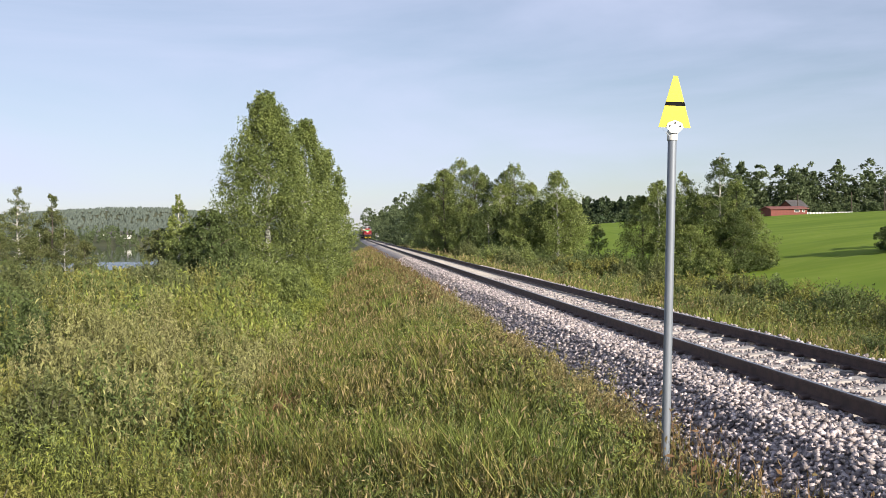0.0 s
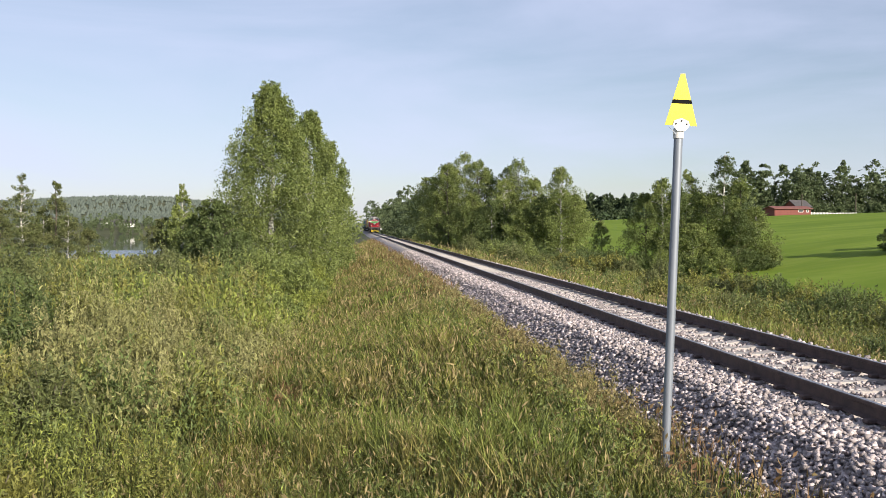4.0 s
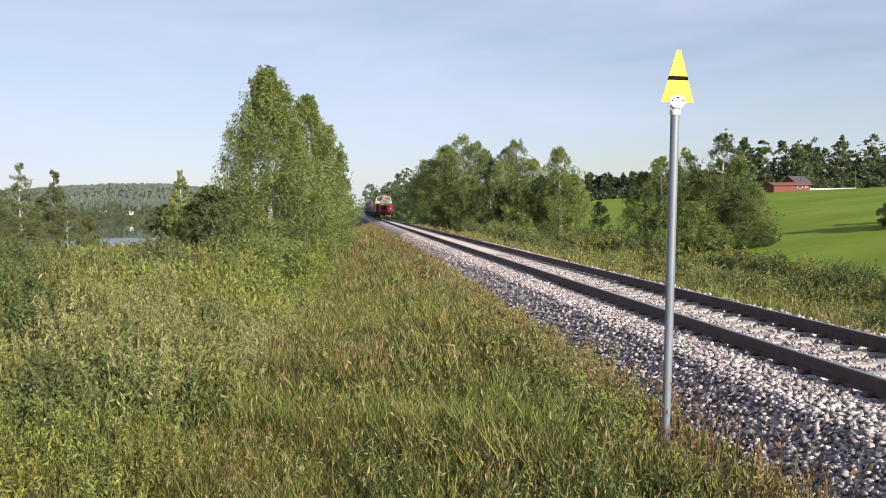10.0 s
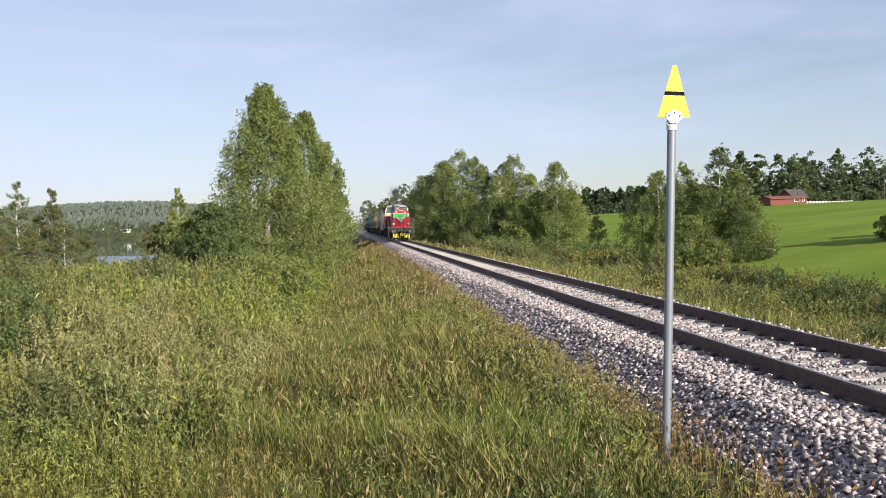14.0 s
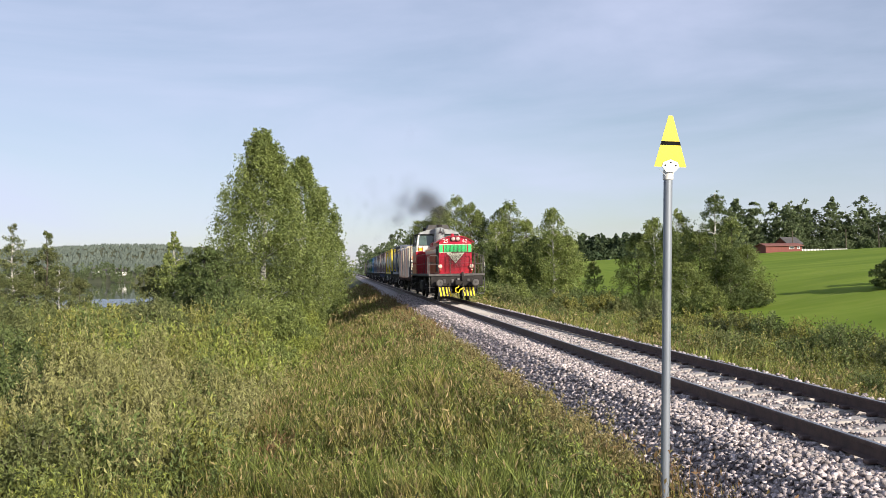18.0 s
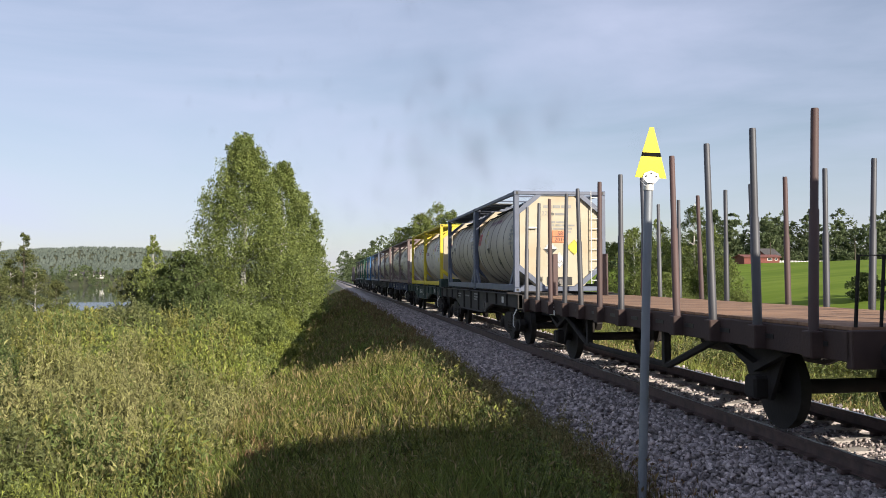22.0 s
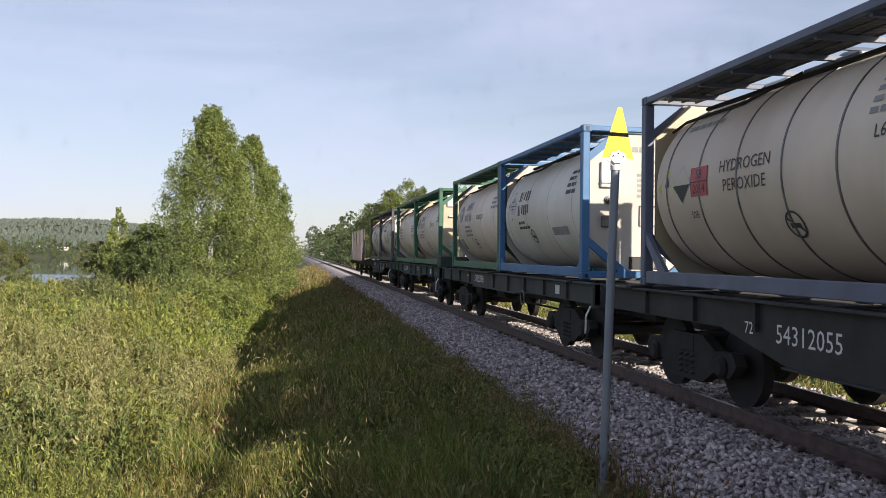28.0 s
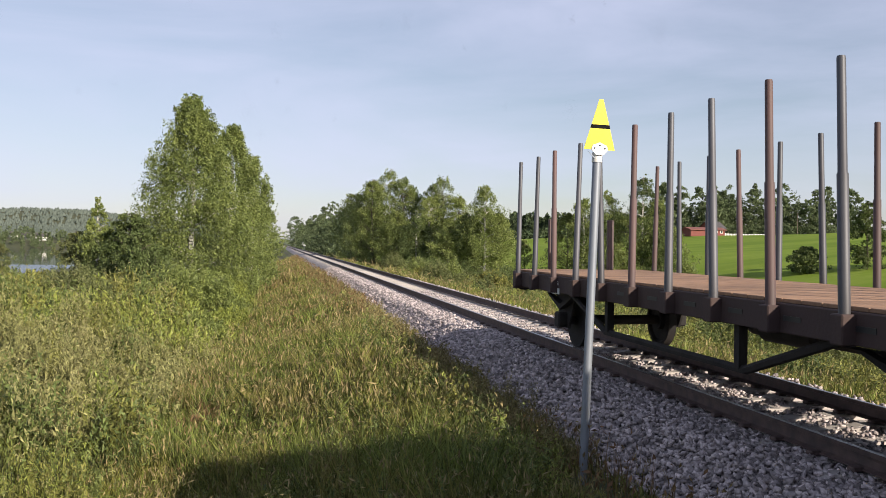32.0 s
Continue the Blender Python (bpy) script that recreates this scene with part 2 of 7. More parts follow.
# ---- mesh helpers ----
class Build:
    """Collects vertices and faces of one mesh."""

    def __init__(self):
        self.v, self.f, self.m = [], [], Matrix()

    def add(self, verts, faces):
        k = len(self.v)
        self.v += [tuple(self.m @ Vector(p)) for p in verts]
        self.f += [tuple(k + i for i in f) for f in faces]
        return self

    def box(self, x0, x1, y0, y1, z0, z1, c=0.0):
        if c <= 0:
            p = [(x, y, z) for z in (z0, z1) for y in (y0, y1) for x in (x0, x1)]
            return self.add(p, [(0, 2, 3, 1), (4, 5, 7, 6), (0, 1, 5, 4), (2, 6, 7, 3), (0, 4, 6, 2), (1, 3, 7, 5)])
        c = min(c, (x1 - x0) * 0.45, (y1 - y0) * 0.45, (z1 - z0) * 0.45)
        bm = bmesh.new()
        bmesh.ops.create_cube(bm, size=1.0, matrix=Matrix.Translation(((x0 + x1) / 2, (y0 + y1) / 2, (z0 + z1) / 2)) @ Matrix.Diagonal((x1 - x0, y1 - y0, z1 - z0, 1)))
        bmesh.ops.bevel(bm, geom=bm.edges[:], offset=c, segments=1, affect="EDGES")
        return self.take(bm)

    def take(self, bm):
        bm.verts.index_update()
        self.add([v.co[:] for v in bm.verts], [tuple(v.index for v in f.verts) for f in bm.faces])
        bm.free()
        return self

    def tube(self, pts, r, seg=8, close=True):
        """A round bar along a line of points; r may be one radius or one for each point."""
        pts = [Vector(p) for p in pts]
        rs = r if isinstance(r, (list, tuple)) else [r] * len(pts)
        verts, faces = [], []
        side = None
        for i, p in enumerate(pts):
            d = (pts[min(i + 1, len(pts) - 1)] - pts[max(i - 1, 0)]).normalized()
            if side is None:
                side = d.orthogonal().normalized()
            side = (side - d * side.dot(d)).normalized()
            up = d.cross(side)
            verts += [p + (side * math.cos(a) + up * math.sin(a)) * rs[i] for a in (2 * math.pi * k / seg for k in range(seg))]
            if i:
                faces += [((i - 1) * seg + k, (i - 1) * seg + (k + 1) % seg, i * seg + (k + 1) % seg, i * seg + k) for k in range(seg)]
        if close:
            faces += [tuple(range(seg))[::-1], tuple((len(pts) - 1) * seg + k for k in range(seg))]
        return self.add(verts, faces)

    def lathe(self, axis0, axis1, prof, seg=24):
        """prof: (share of the way along the axis in metres, radius)."""
        a, b = Vector(axis0), Vector(axis1)
        d = (b - a).normalized()
        return self.tube2(a, d, prof, seg)

    def tube2(self, a, d, prof, seg):
        side = Vector((1, 0, 0)) if abs(d.x) < 0.9 else Vector((0, 1, 0))
        side = (side - d * side.dot(d)).normalized()
        up = d.cross(side)
        verts, faces = [], []
        for i, (s, r) in enumerate(prof):
            verts += [a + d * s + (side * math.cos(q) + up * math.sin(q)) * max(r, 1e-4) for q in (2 * math.pi * k / seg for k in range(seg))]
            if i:
                faces += [((i - 1) * seg + k, (i - 1) * seg + (k + 1) % seg, i * seg + (k + 1) % seg, i * seg + k) for k in range(seg)]
        faces += [tuple(range(seg))[::-1], tuple((len(prof) - 1) * seg + k for k in range(seg))]
        return self.add(verts, faces)

    def prism(self, prof, axis, a, b):
        """A closed outline, given in the other two axes in their order, pulled from a to b along the axis."""
        def at(p, s):
            return {"x": (s, p[0], p[1]), "y": (p[0], s, p[1]), "z": (p[0], p[1], s)}[axis]
        n = len(prof)
        return self.add([at(p, a) for p in prof] + [at(p, b) for p in prof],
                        [tuple(range(n)), tuple(range(2 * n - 1, n - 1, -1))] + [(i, n + i, n + (i + 1) % n, (i + 1) % n) for i in range(n)])

    def mesh(self, name, material, smooth=False):
        me = bpy.data.meshes.new(name)
        me.from_pydata(self.v, [], self.f)
        me.materials.append(material)
        bm = bmesh.new()
        bm.from_mesh(me)
        bmesh.ops.recalc_face_normals(bm, faces=bm.faces[:])
        bm.to_mesh(me)
        bm.free()
        if smooth:
            me.shade_smooth()
            me.set_sharp_from_angle(angle=radians(38))
        return me


def part(name, build, material, parent=None, label="", smooth=False):
    ob = new(name, build.mesh(name, material, smooth) if isinstance(build, Build) else build)
    ob.parent = parent
    return tagged(ob, label=label)


def base(name, label, category, group="", m=None):
    ob = new(name)
    ob.empty_display_size = 0.2
    if m:
        ob.matrix_basis = m
    return tagged(ob, label, category, group)


def soup(name, verts, faces, material, smooth=False):
    """A mesh from arrays: all faces have the same number of corners."""
    verts, faces = np.asarray(verts, np.float32), np.asarray(faces, np.int32)
    me = bpy.data.meshes.new(name)
    me.vertices.add(len(verts))
    me.vertices.foreach_set("co", verts.ravel())
    me.loops.add(faces.size)
    me.loops.foreach_set("vertex_index", faces.ravel())
    me.polygons.add(len(faces))
    me.polygons.foreach_set("loop_start", np.arange(0, faces.size, faces.shape[1], dtype=np.int32))
    me.update(calc_edges=True)
    me.materials.append(material)
    if smooth:
        me.shade_smooth()
    return me


def smooth01(x, a, b):
    s = np.clip((np.asarray(x, float) - a) / (b - a), 0, 1)
    return s * s * (3 - 2 * s)


def wave(x, y, s=1.0, k=0.0):
    """A gentle uneven field of heights between about -1 and 1."""
    return (np.sin(x * 0.9 * s + k) * np.cos(y * 0.7 * s + 1.3 * k) + 0.6 * np.sin(x * 2.1 * s + y * 1.3 * s + k) + 0.4 * np.sin(y * 2.9 * s - x * 1.7 * s)) / 2


LAKE_Z = -4.4


def ground_z(x, y):
    """Height of the ground: embankment, meadow falling to the lake, field rising to the farm, hills."""
    x, y = np.asarray(x, float), np.asarray(y, float)
    deep = 0.95 * smooth01(y, 14, 40)
    left = -0.66 - (1.28 + deep) * np.clip((-x - 2.7) / 5.2, 0, 1) + 0.05 * wave(x, y, 1.3, 0.4) * smooth01(-x, 3.2, 5)
    left = left + (0.80 + 0.22 * wave(x, y, 0.45, 2.2) + 0.14 * wave(x, y, 1.4, 0.3)) * smooth01(-x, 8.3, 11.5) * (1 - smooth01(y, 36, 66)) + deep * smooth01(-x, 8.2, 11.0)
    left = left - 3.6 * smooth01(-x, 22, 70) * smooth01(y, 20, 140)
    left = left + 1.3 * smooth01(-x, 3.2, 4.8) * (1 - smooth01(y, 0.5, 4.2))
    lake = smooth01(-x, 34, 58) * smooth01(y, 150, 190) * (1 - smooth01(y, 640, 700))
    left = left - 2.4 * lake
    hills = 45 * smooth01(y, 800, 1500) * (0.86 + 0.14 * np.sin(x * 0.004 + 1.0) + 0.12 * np.sin(x * 0.011)) * smooth01(-x, -200, 200)
    hills = hills + (4 * np.exp(-((x + 330) / 95) ** 2) - 9 * smooth01(x, -300, -180)) * smooth01(y, 1000, 1400)
    far = 9 * smooth01(y, 660, 780)
    left = left + (hills + far) * smooth01(-x, 20, 80)
    right = -0.66 - 1.15 * smooth01(x, 2.7, 6.0)
    right = right + np.clip(x - 20, 0, 97) * 0.073 * smooth01(x, 18, 45) + 0.4 * wave(x, y, 0.03)* smooth01(x, 30, 60)
    right = right - 1.0 * smooth01(x, 10, 16) * (1 - smooth01(x, 30, 55))
    z = np.where(x < 0, left, right)
    z = np.where(np.abs(x) < 2.7, -0.66, z)
    return z + 0.10 * wave(x, y, 0.6, 0.7) * smooth01(np.abs(x), 3, 5)


def lines(pairs):
    out = []
    for a, b, n in pairs:
        out += list(np.linspace(a, b, n, endpoint=False))
    return np.array(out + [pairs[-1][1]])


def grid_faces(nx, ny):
    i, j = np.meshgrid(np.arange(nx - 1), np.arange(ny - 1), indexing="ij")
    a = (i * ny + j).ravel()
    return np.stack([a, a + ny, a + ny + 1, a + 1], 1)


# ---- ground, lake ----
gx = lines([(-3000, -400, 26), (-400, -80, 32), (-80, -14, 44), (-14, 8, 60), (8, 60, 40), (60, 300, 40), (300, 3000, 20)])
gy = lines([(-300, -10, 12), (-10, 40, 90), (40, 120, 60), (120, 300, 50), (300, 900, 50), (900, 4200, 50)])
GX, GY = np.meshgrid(gx, gy, indexing="ij")
ground = new("ground", soup("ground", np.stack([GX, GY, ground_z(GX, GY)], -1).reshape(-1, 3), grid_faces(len(gx), len(gy)), GROUND, True))
ground.data.materials.append(FIELD)
fc = np.zeros(len(ground.data.polygons) * 3, np.float32)
ground.data.polygons.foreach_get("center", fc)
fc = fc.reshape(-1, 3)
ground.data.polygons.foreach_set("material_index", ((fc[:, 0] > 13 + 1.2 * np.sin(fc[:, 1] * 0.11)) & (fc[:, 1] > -50)).astype(np.int32))
tagged(ground, "meadow and mown field falling to a lake", "ground", kind="structure")

lake = new("water", soup("water", [(-900, 120, LAKE_Z), (-30, 120, LAKE_Z), (-30, 760, LAKE_Z), (-900, 760, LAKE_Z)], [(0, 1, 2, 3)], WATER))
tagged(lake, "still lake reflecting the far shore", "lake", kind="structure")

ruffled = new("ruffled_water", soup("ruffled_water", [(-300, 100, LAKE_Z + 0.03), (-30, 100, LAKE_Z + 0.03), (-30, 222, LAKE_Z + 0.03), (-300, 230, LAKE_Z + 0.03)], [(0, 1, 2, 3)], WATER2))
tagged(ruffled, "strip of wind-ruffled bright lake water", "lake", kind="structure")


# ---- track ----
def bed_z(x):
    a = np.abs(x)
    return np.where(a < 1.72, -0.215, -0.215 - (a - 1.72) * 0.62)


bx = lines([(-2.62, 2.62, 22)])
by = lines([(-40, 60, 100), (60, 520, 90)])
BX, BY = np.meshgrid(bx, by, indexing="ij")
ballast = new("ballast_bed", soup("ballast_bed", np.stack([BX, BY, bed_z(BX) - 0.03 + 0.015 * wave(BX, BY, 3)], -1).reshape(-1, 3), grid_faces(len(bx), len(by)), BEDMAT))
tagged(ballast, "crushed grey and pink granite railway ballast", "ballast", kind="structure")


def stones(n, x0, x1, y0, y1, size, seed, sink=0.0):
    """Many rough stones in one mesh: squashed eight-cornered lumps."""
    rng = np.random.default_rng(seed)
    p = np.stack([rng.uniform(x0, x1, n), y0 + (y1 - y0) * rng.uniform(0, 1, n) ** 1.25], 1)
    s = size * rng.uniform(0.6, 1.35, n)
    corner = np.array([(x, y, z) for z in (-1, 1) for y in (-1, 1) for x in (-1, 1)], float) * 0.6
    v = corner[None] * rng.uniform(0.15, 1.35, (n, 8, 3))
    a, b = rng.uniform(0, 6.28, n), rng.uniform(-0.9, 0.9, n)
    ca, sa, cb, sb = np.cos(a)[:, None], np.sin(a)[:, None], np.cos(b)[:, None], np.sin(b)[:, None]
    x, y, z = v[..., 0], v[..., 1], v[..., 2] * 0.75
    y, z = y * cb - z * sb, y * sb + z * cb
    x, y = x * ca - y * sa, x * sa + y * ca
    v = np.stack([x, y, z], -1) * s[:, None, None]
    v[..., 0] += p[:, None, 0]
    v[..., 1] += p[:, None, 1]
    v[..., 2] += (bed_z(p[:, 0]) + rng.uniform(-0.03, 0.025, n) - sink)[:, None]
    f = np.array([(0, 2, 3, 1), (4, 5, 7, 6), (0, 1, 5, 4), (2, 6, 7, 3), (0, 4, 6, 2), (1, 3, 7, 5)])
    return v, f


def stone_mesh(name, sets):
    vs, fs, k = [], [], 0
    for v, f in sets:
        vs.append(v.reshape(-1, 3))
        fs.append((f[None] + 8 * np.arange(len(v))[:, None, None]).reshape(-1, 4) + k)
        k += 8 * len(v)
    return soup(name, np.concatenate(vs), np.concatenate(fs), STONE)


gravel = new("ballast_stones", stone_mesh("ballast_stones", [
    stones(24000, -2.75, -0.86, 3.5, 28, 0.044, 1), stones(8500, -0.72, 0.72, 4, 36, 0.036, 2, 0.012),
    stones(8000, -2.8, -0.9, 28, 70, 0.054, 3), stones(3500, 0.86, 2.1, 6, 50, 0.045, 4), stones(5500, -2.75, -0.86, -12, 3.6, 0.048, 5), stones(2600, -0.72, 0.72, -12, 4.1, 0.038, 6, 0.012), stones(3000, 0.86, 2.5, -12, 6, 0.048, 7)]))
gravel.parent = ballast
tagged(gravel, "loose angular granite stones", kind="stuff")

track = base("railway_track", "single railway track with rusty rails on concrete sleepers", "railway track")
RAIL = [(-0.075, -0.172), (0.075, -0.172), (0.075, -0.160), (0.012, -0.140), (0.009, -0.048), (0.036, -0.038), (0.036, -0.006), (0.028, 0.0), (-0.028, 0.0), (-0.036, -0.006), (-0.036, -0.038), (-0.009, -0.048), (-0.012, -0.140), (-0.075, -0.160)]
for sx in (-0.798, 0.798):
    rail = part("rail", Build().prism([(sx + x, z) for x, z in RAIL], "y", -60, 455), RAILMAT, track, "dark rusty steel rail")
    part("running_surface", Build().box(sx - 0.024, sx + 0.024, -60, 455, 0.0005, 0.002), RAILTOP, rail, "polished rail head")


def sleeper_build(y=0.0):
    prof = [(-1.3, -0.40), (-1.3, -0.235), (-1.22, -0.195), (-0.5, -0.19), (-0.35, -0.215), (0.35, -0.215), (0.5, -0.19), (1.22, -0.195), (1.3, -0.235), (1.3, -0.40)]
    b = Build()
    n = len(prof)
    b.add([(x, y - (0.14 if z < -0.3 else 0.11), z) for x, z in prof] + [(x, y + (0.14 if z < -0.3 else 0.11), z) for x, z in prof],
          [tuple(range(n)), tuple(range(2 * n - 1, n - 1, -1))] + [(i, n + i, n + (i + 1) % n, (i + 1) % n) for i in range(n)])
    return b


# ---- plants ----
def blades(px, py, h, w, rng, lean=0.35, pz=None):
    """Bent grass blades: five corners, three triangles each."""
    n = len(px)
    pz = ground_z(px, py) if pz is None else pz
    a = rng.uniform(0, 6.28, n)
    d = rng.uniform(0, 6.28, n)
    l = h * lean * rng.uniform(0.2, 1.2, n)
    v = np.zeros((n, 5, 3))
    ox, oy = np.cos(a) * w / 2, np.sin(a) * w / 2
    mx, my = px + np.cos(d) * l * 0.35, py + np.sin(d) * l * 0.35
    v[:, 0], v[:, 1] = np.stack([px - ox, py - oy, pz - 0.03], 1), np.stack([px + ox, py + oy, pz - 0.03], 1)
    v[:, 2], v[:, 3] = np.stack([mx + ox * 0.8, my + oy * 0.8, pz + h * 0.6], 1), np.stack([mx - ox * 0.8, my - oy * 0.8, pz + h * 0.6], 1)
    v[:, 4] = np.stack([px + np.cos(d) * l, py + np.sin(d) * l, pz + h], 1)
    f = np.array([(0, 1, 2), (0, 2, 3), (3, 2, 4)])
    return v.reshape(-1, 3), (f[None] + 5 * np.arange(n)[:, None, None]).reshape(-1, 3)


def cards(c, size, rng, flat=0.0, long=1.6, single=False):
    """Small leaves as folded four-cornered pieces at the centres c."""
    n = len(c)
    u = rng.normal(size=(n, 3))
    u[:, 2] *= 1 - flat
    u /= np.linalg.norm(u, axis=1, keepdims=True) + 1e-9
    w = np.cross(u, rng.normal(size=(n, 3)))
    w /= np.linalg.norm(w, axis=1, keepdims=True) + 1e-9
    s = (size * rng.uniform(0.6, 1.4, n))[:, None]
    k = np.cross(u, w) * s * 0.25
    if single:
        v = np.stack([c - u * s * long / 2, c + w * s * 0.7 + k, c + u * s * long / 2], 1)
        return v.reshape(-1, 3), np.arange(3 * n).reshape(-1, 3)
    v = np.stack([c - u * s * long / 2, c + w * s / 2 + k, c + u * s * long / 2, c - w * s / 2 + k], 1)
    f = np.array([(0, 1, 2), (0, 2, 3)])
    return v.reshape(-1, 3), (f[None] + 4 * np.arange(n)[:, None, None]).reshape(-1, 3)


def merged(name, sets, material):
    vs, fs, k = [], [], 0
    for v, f in sets:
        vs.append(v)
        fs.append(f + k)
        k += len(v)
    return soup(name, np.concatenate(vs), np.concatenate(fs), material)


def crown_points(h, r, n, rng, low=0.12, top=0.98, droop=0.3, limbs=110, shape=1.0, fill=0.5, cone=False, loose=1.0):
    """Leaf places in hanging sprays along many limbs of a pointed crown, or on the boughs of a cone, and the limbs' ends."""
    t = low + (top - low) * rng.uniform(0, 1, limbs) ** 0.85
    a = rng.uniform(0, 6.28, limbs)
    if cone:
        prof = np.minimum(1.0, 1.45 * (1 - t) ** (0.85 * shape))
    else:
        prof = np.minimum(1.0, 1.5 * (1.0 - t) ** (0.78 * shape))
        prof = prof * (1 + 0.13 * np.sin(2 * a + 9 * t + rng.uniform(0, 6)) + 0.10 * np.sin(3 * a - 17 * t + rng.uniform(0, 6)))
    prof = np.clip(np.minimum(1.0, (t - low) / 0.16 + 0.55), 0, 1) * prof
    reach = r * prof * rng.uniform(0.55, 1.12, limbs) + 0.02 * r
    if cone:
        k = rng.integers(0, limbs, n)
        s = fill + (1 - fill) * rng.uniform(0, 1, n) ** 0.7
        rad = reach[k] * s
        z = t[k] * h + rad * 0.1 - droop * rad * s + rng.normal(0, 0.025 * h ** 0.7, n)
        sp = (0.06 + 0.07 * (1 - t[k])) * r
        p = np.stack([np.cos(a[k]) * rad + rng.normal(0, 1, n) * sp, np.sin(a[k]) * rad + rng.normal(0, 1, n) * sp, z], 1)
    else:
        m = limbs * 6
        k = np.repeat(np.arange(limbs), 6)
        s = fill + (1 - fill) * rng.uniform(0, 1, m) ** 0.6
        rad = reach[k] * s
        off = 0.12 * loose * r ** 0.6 * (0.4 + 0.6 * prof[k])
        sx = np.cos(a[k]) * rad + rng.normal(0, 1, m) * off
        sy = np.sin(a[k]) * rad + rng.normal(0, 1, m) * off
        sz = t[k] * h * 0.985 + rad * 0.30 * (1 - 0.6 * s) + rng.normal(0, 0.012 * h, m)
        length = (0.25 + droop * rng.uniform(0.2, 1.3, m)) * 0.55 * r ** 0.5 * (0.35 + 0.65 * prof[k])
        q = np.minimum((rng.uniform(0, 1, n) ** 1.1 * m).astype(int), m - 1)
        q = rng.permutation(m)[q]
        w = 0.052 * loose * r ** 0.8 * (0.5 + 0.5 * prof[k][q])
        d = rng.uniform(0, 1, n)
        p = np.stack([sx[q] + np.clip(rng.normal(0, 1, n), -2, 2) * w, sy[q] + np.clip(rng.normal(0, 1, n), -2, 2) * w, sz[q] - d * length[q] + rng.normal(0, 0.35, n) * w], 1)
        p[:, 2] = np.abs(p[:, 2])
    ends = np.stack([np.cos(a) * reach * 0.6, np.sin(a) * reach * 0.6, t * h + reach * 0.28], 1)
    return p, ends, t * h


def tree(name, x, y, h, r, n, leaf, seed, material, bark, label, size=0.2, low=0.12, droop=0.3, shape=1.0, z=None, limbs=110, lean=0.0, group="", stem=None, cone=False, loose=1.0):
    rng = np.random.default_rng(seed)
    p, ends, t = crown_points(h, r, n, rng, low, 0.985, droop, limbs, shape, cone=cone, loose=loose)
    z0 = float(ground_z(x, y)) if z is None else z
    root = base(name, label, "tree", group, pose(x, y, z0 - 0.1, 0, 0, rng.uniform(0, 360)))
    b = Build()
    tr = stem or 0.016 * h
    bend = [rng.normal(0, 0.008 * h) for _ in range(8)]
    b.tube([(bend[i], bend[-i - 1], h * 0.96 * i / 6) for i in range(7)], [tr * (1.05 - i / 6.2) for i in range(7)], 8)
    for e, s in list(zip(ends, t))[:34]:
        b.tube([(0, 0, s), (e[0] * 0.5, e[1] * 0.5, s + (e[2] - s) * 0.7), tuple(e)], [tr * 0.28, tr * 0.18, tr * 0.05], 5)
    part("trunk", b, bark, root)
    part("crown", merged("crown", [cards(p, size, rng, single=True)], material), material, root)
    return root


# ---- lineside sign ----
sign = base("snow_plough_sign", "yellow triangular plate with a black band on a grey steel pole", "sign", m=pose(-2.80, 8.0, -0.685, 0, 1.9, 0))
part("pole", Build().lathe((0, 0, 0), (0, 0, 1), [(-0.25, 0.044), (3.36, 0.044), (3.38, 0.04)], 20), GALV, sign, smooth=True)
part("clamp", Build().lathe((0, 0, 3.33), (0, 0, 4), [(0, 0.05), (0.012, 0.053), (0.10, 0.053), (0.11, 0.03)], 20), WHITEP, sign, "pale grey clamp", smooth=True)
part("bracket", Build().prism([(-0.09, 3.455), (-0.04, 3.40), (0.04, 3.40), (0.09, 3.455), (0.075, 3.50), (0.0, 3.53), (-0.075, 3.50)], "y", -0.068, -0.060), WHITEP, sign, "white fan-shaped bracket")
for bx_, bz_ in ((-0.055, 3.47), (0.055, 3.47), (0.0, 3.50)):
    part("bolt", Build().lathe((bx_, -0.068, bz_), (bx_, -1, bz_), [(0, 0.008), (0.008, 0.008), (0.010, 0.004)], 8), BLACKP, sign)
part("tie", Build().prism([(-0.13, 3.44), (-0.12, 3.43), (-0.04, 3.37), (-0.05, 3.36)], "y", -0.062, -0.058), GALV, sign)
plate = part("plate", Build().prism([(-0.168, 3.455), (0.168, 3.455), (0.022, 3.975), (-0.022, 3.975)], "y", -0.057, -0.052), YELLOWSIGN, sign, "fluorescent yellow triangular plate")
part("band", Build().prism([(-0.108, 3.675), (0.108, 3.675), (0.097, 3.714), (-0.097, 3.714)], "y", -0.060, -0.0575), MATTBLACK, plate, "black band")

# ---- sleepers ----
SLEEPER = sleeper_build().mesh("sleeper", CONCRETE)
for k in range(-20, 100):
    sl = new("sleeper", SLEEPER)
    sl.parent, sl.location = track, (0, 0.18 + 0.61 * k, 0)
    sl.rotation_euler = (0, 0, radians(random.uniform(-0.5, 0.5)))
far_sleepers = Build()
for k in range(100, 420):
    far_sleepers.box(-1.3, 1.3, 0.05 + 0.61 * k, 0.31 + 0.61 * k, -0.3, -0.192)
tagged(part("distant_sleeper", far_sleepers, CONCRETE, track, "concrete sleepers running into the distance"), kind="stuff")
CLIP = Build().box(-0.06, 0.06, -0.05, 0.05, -0.19, -0.145, 0.012).mesh("rail_clip", RAILMAT)
for k in range(4, 34):
    for x in (-0.90, -0.69, 0.69, 0.90):
        cl = new("rail_clip", CLIP)
        cl.parent, cl.location = track, (x, 0.18 + 0.61 * k, 0.003)

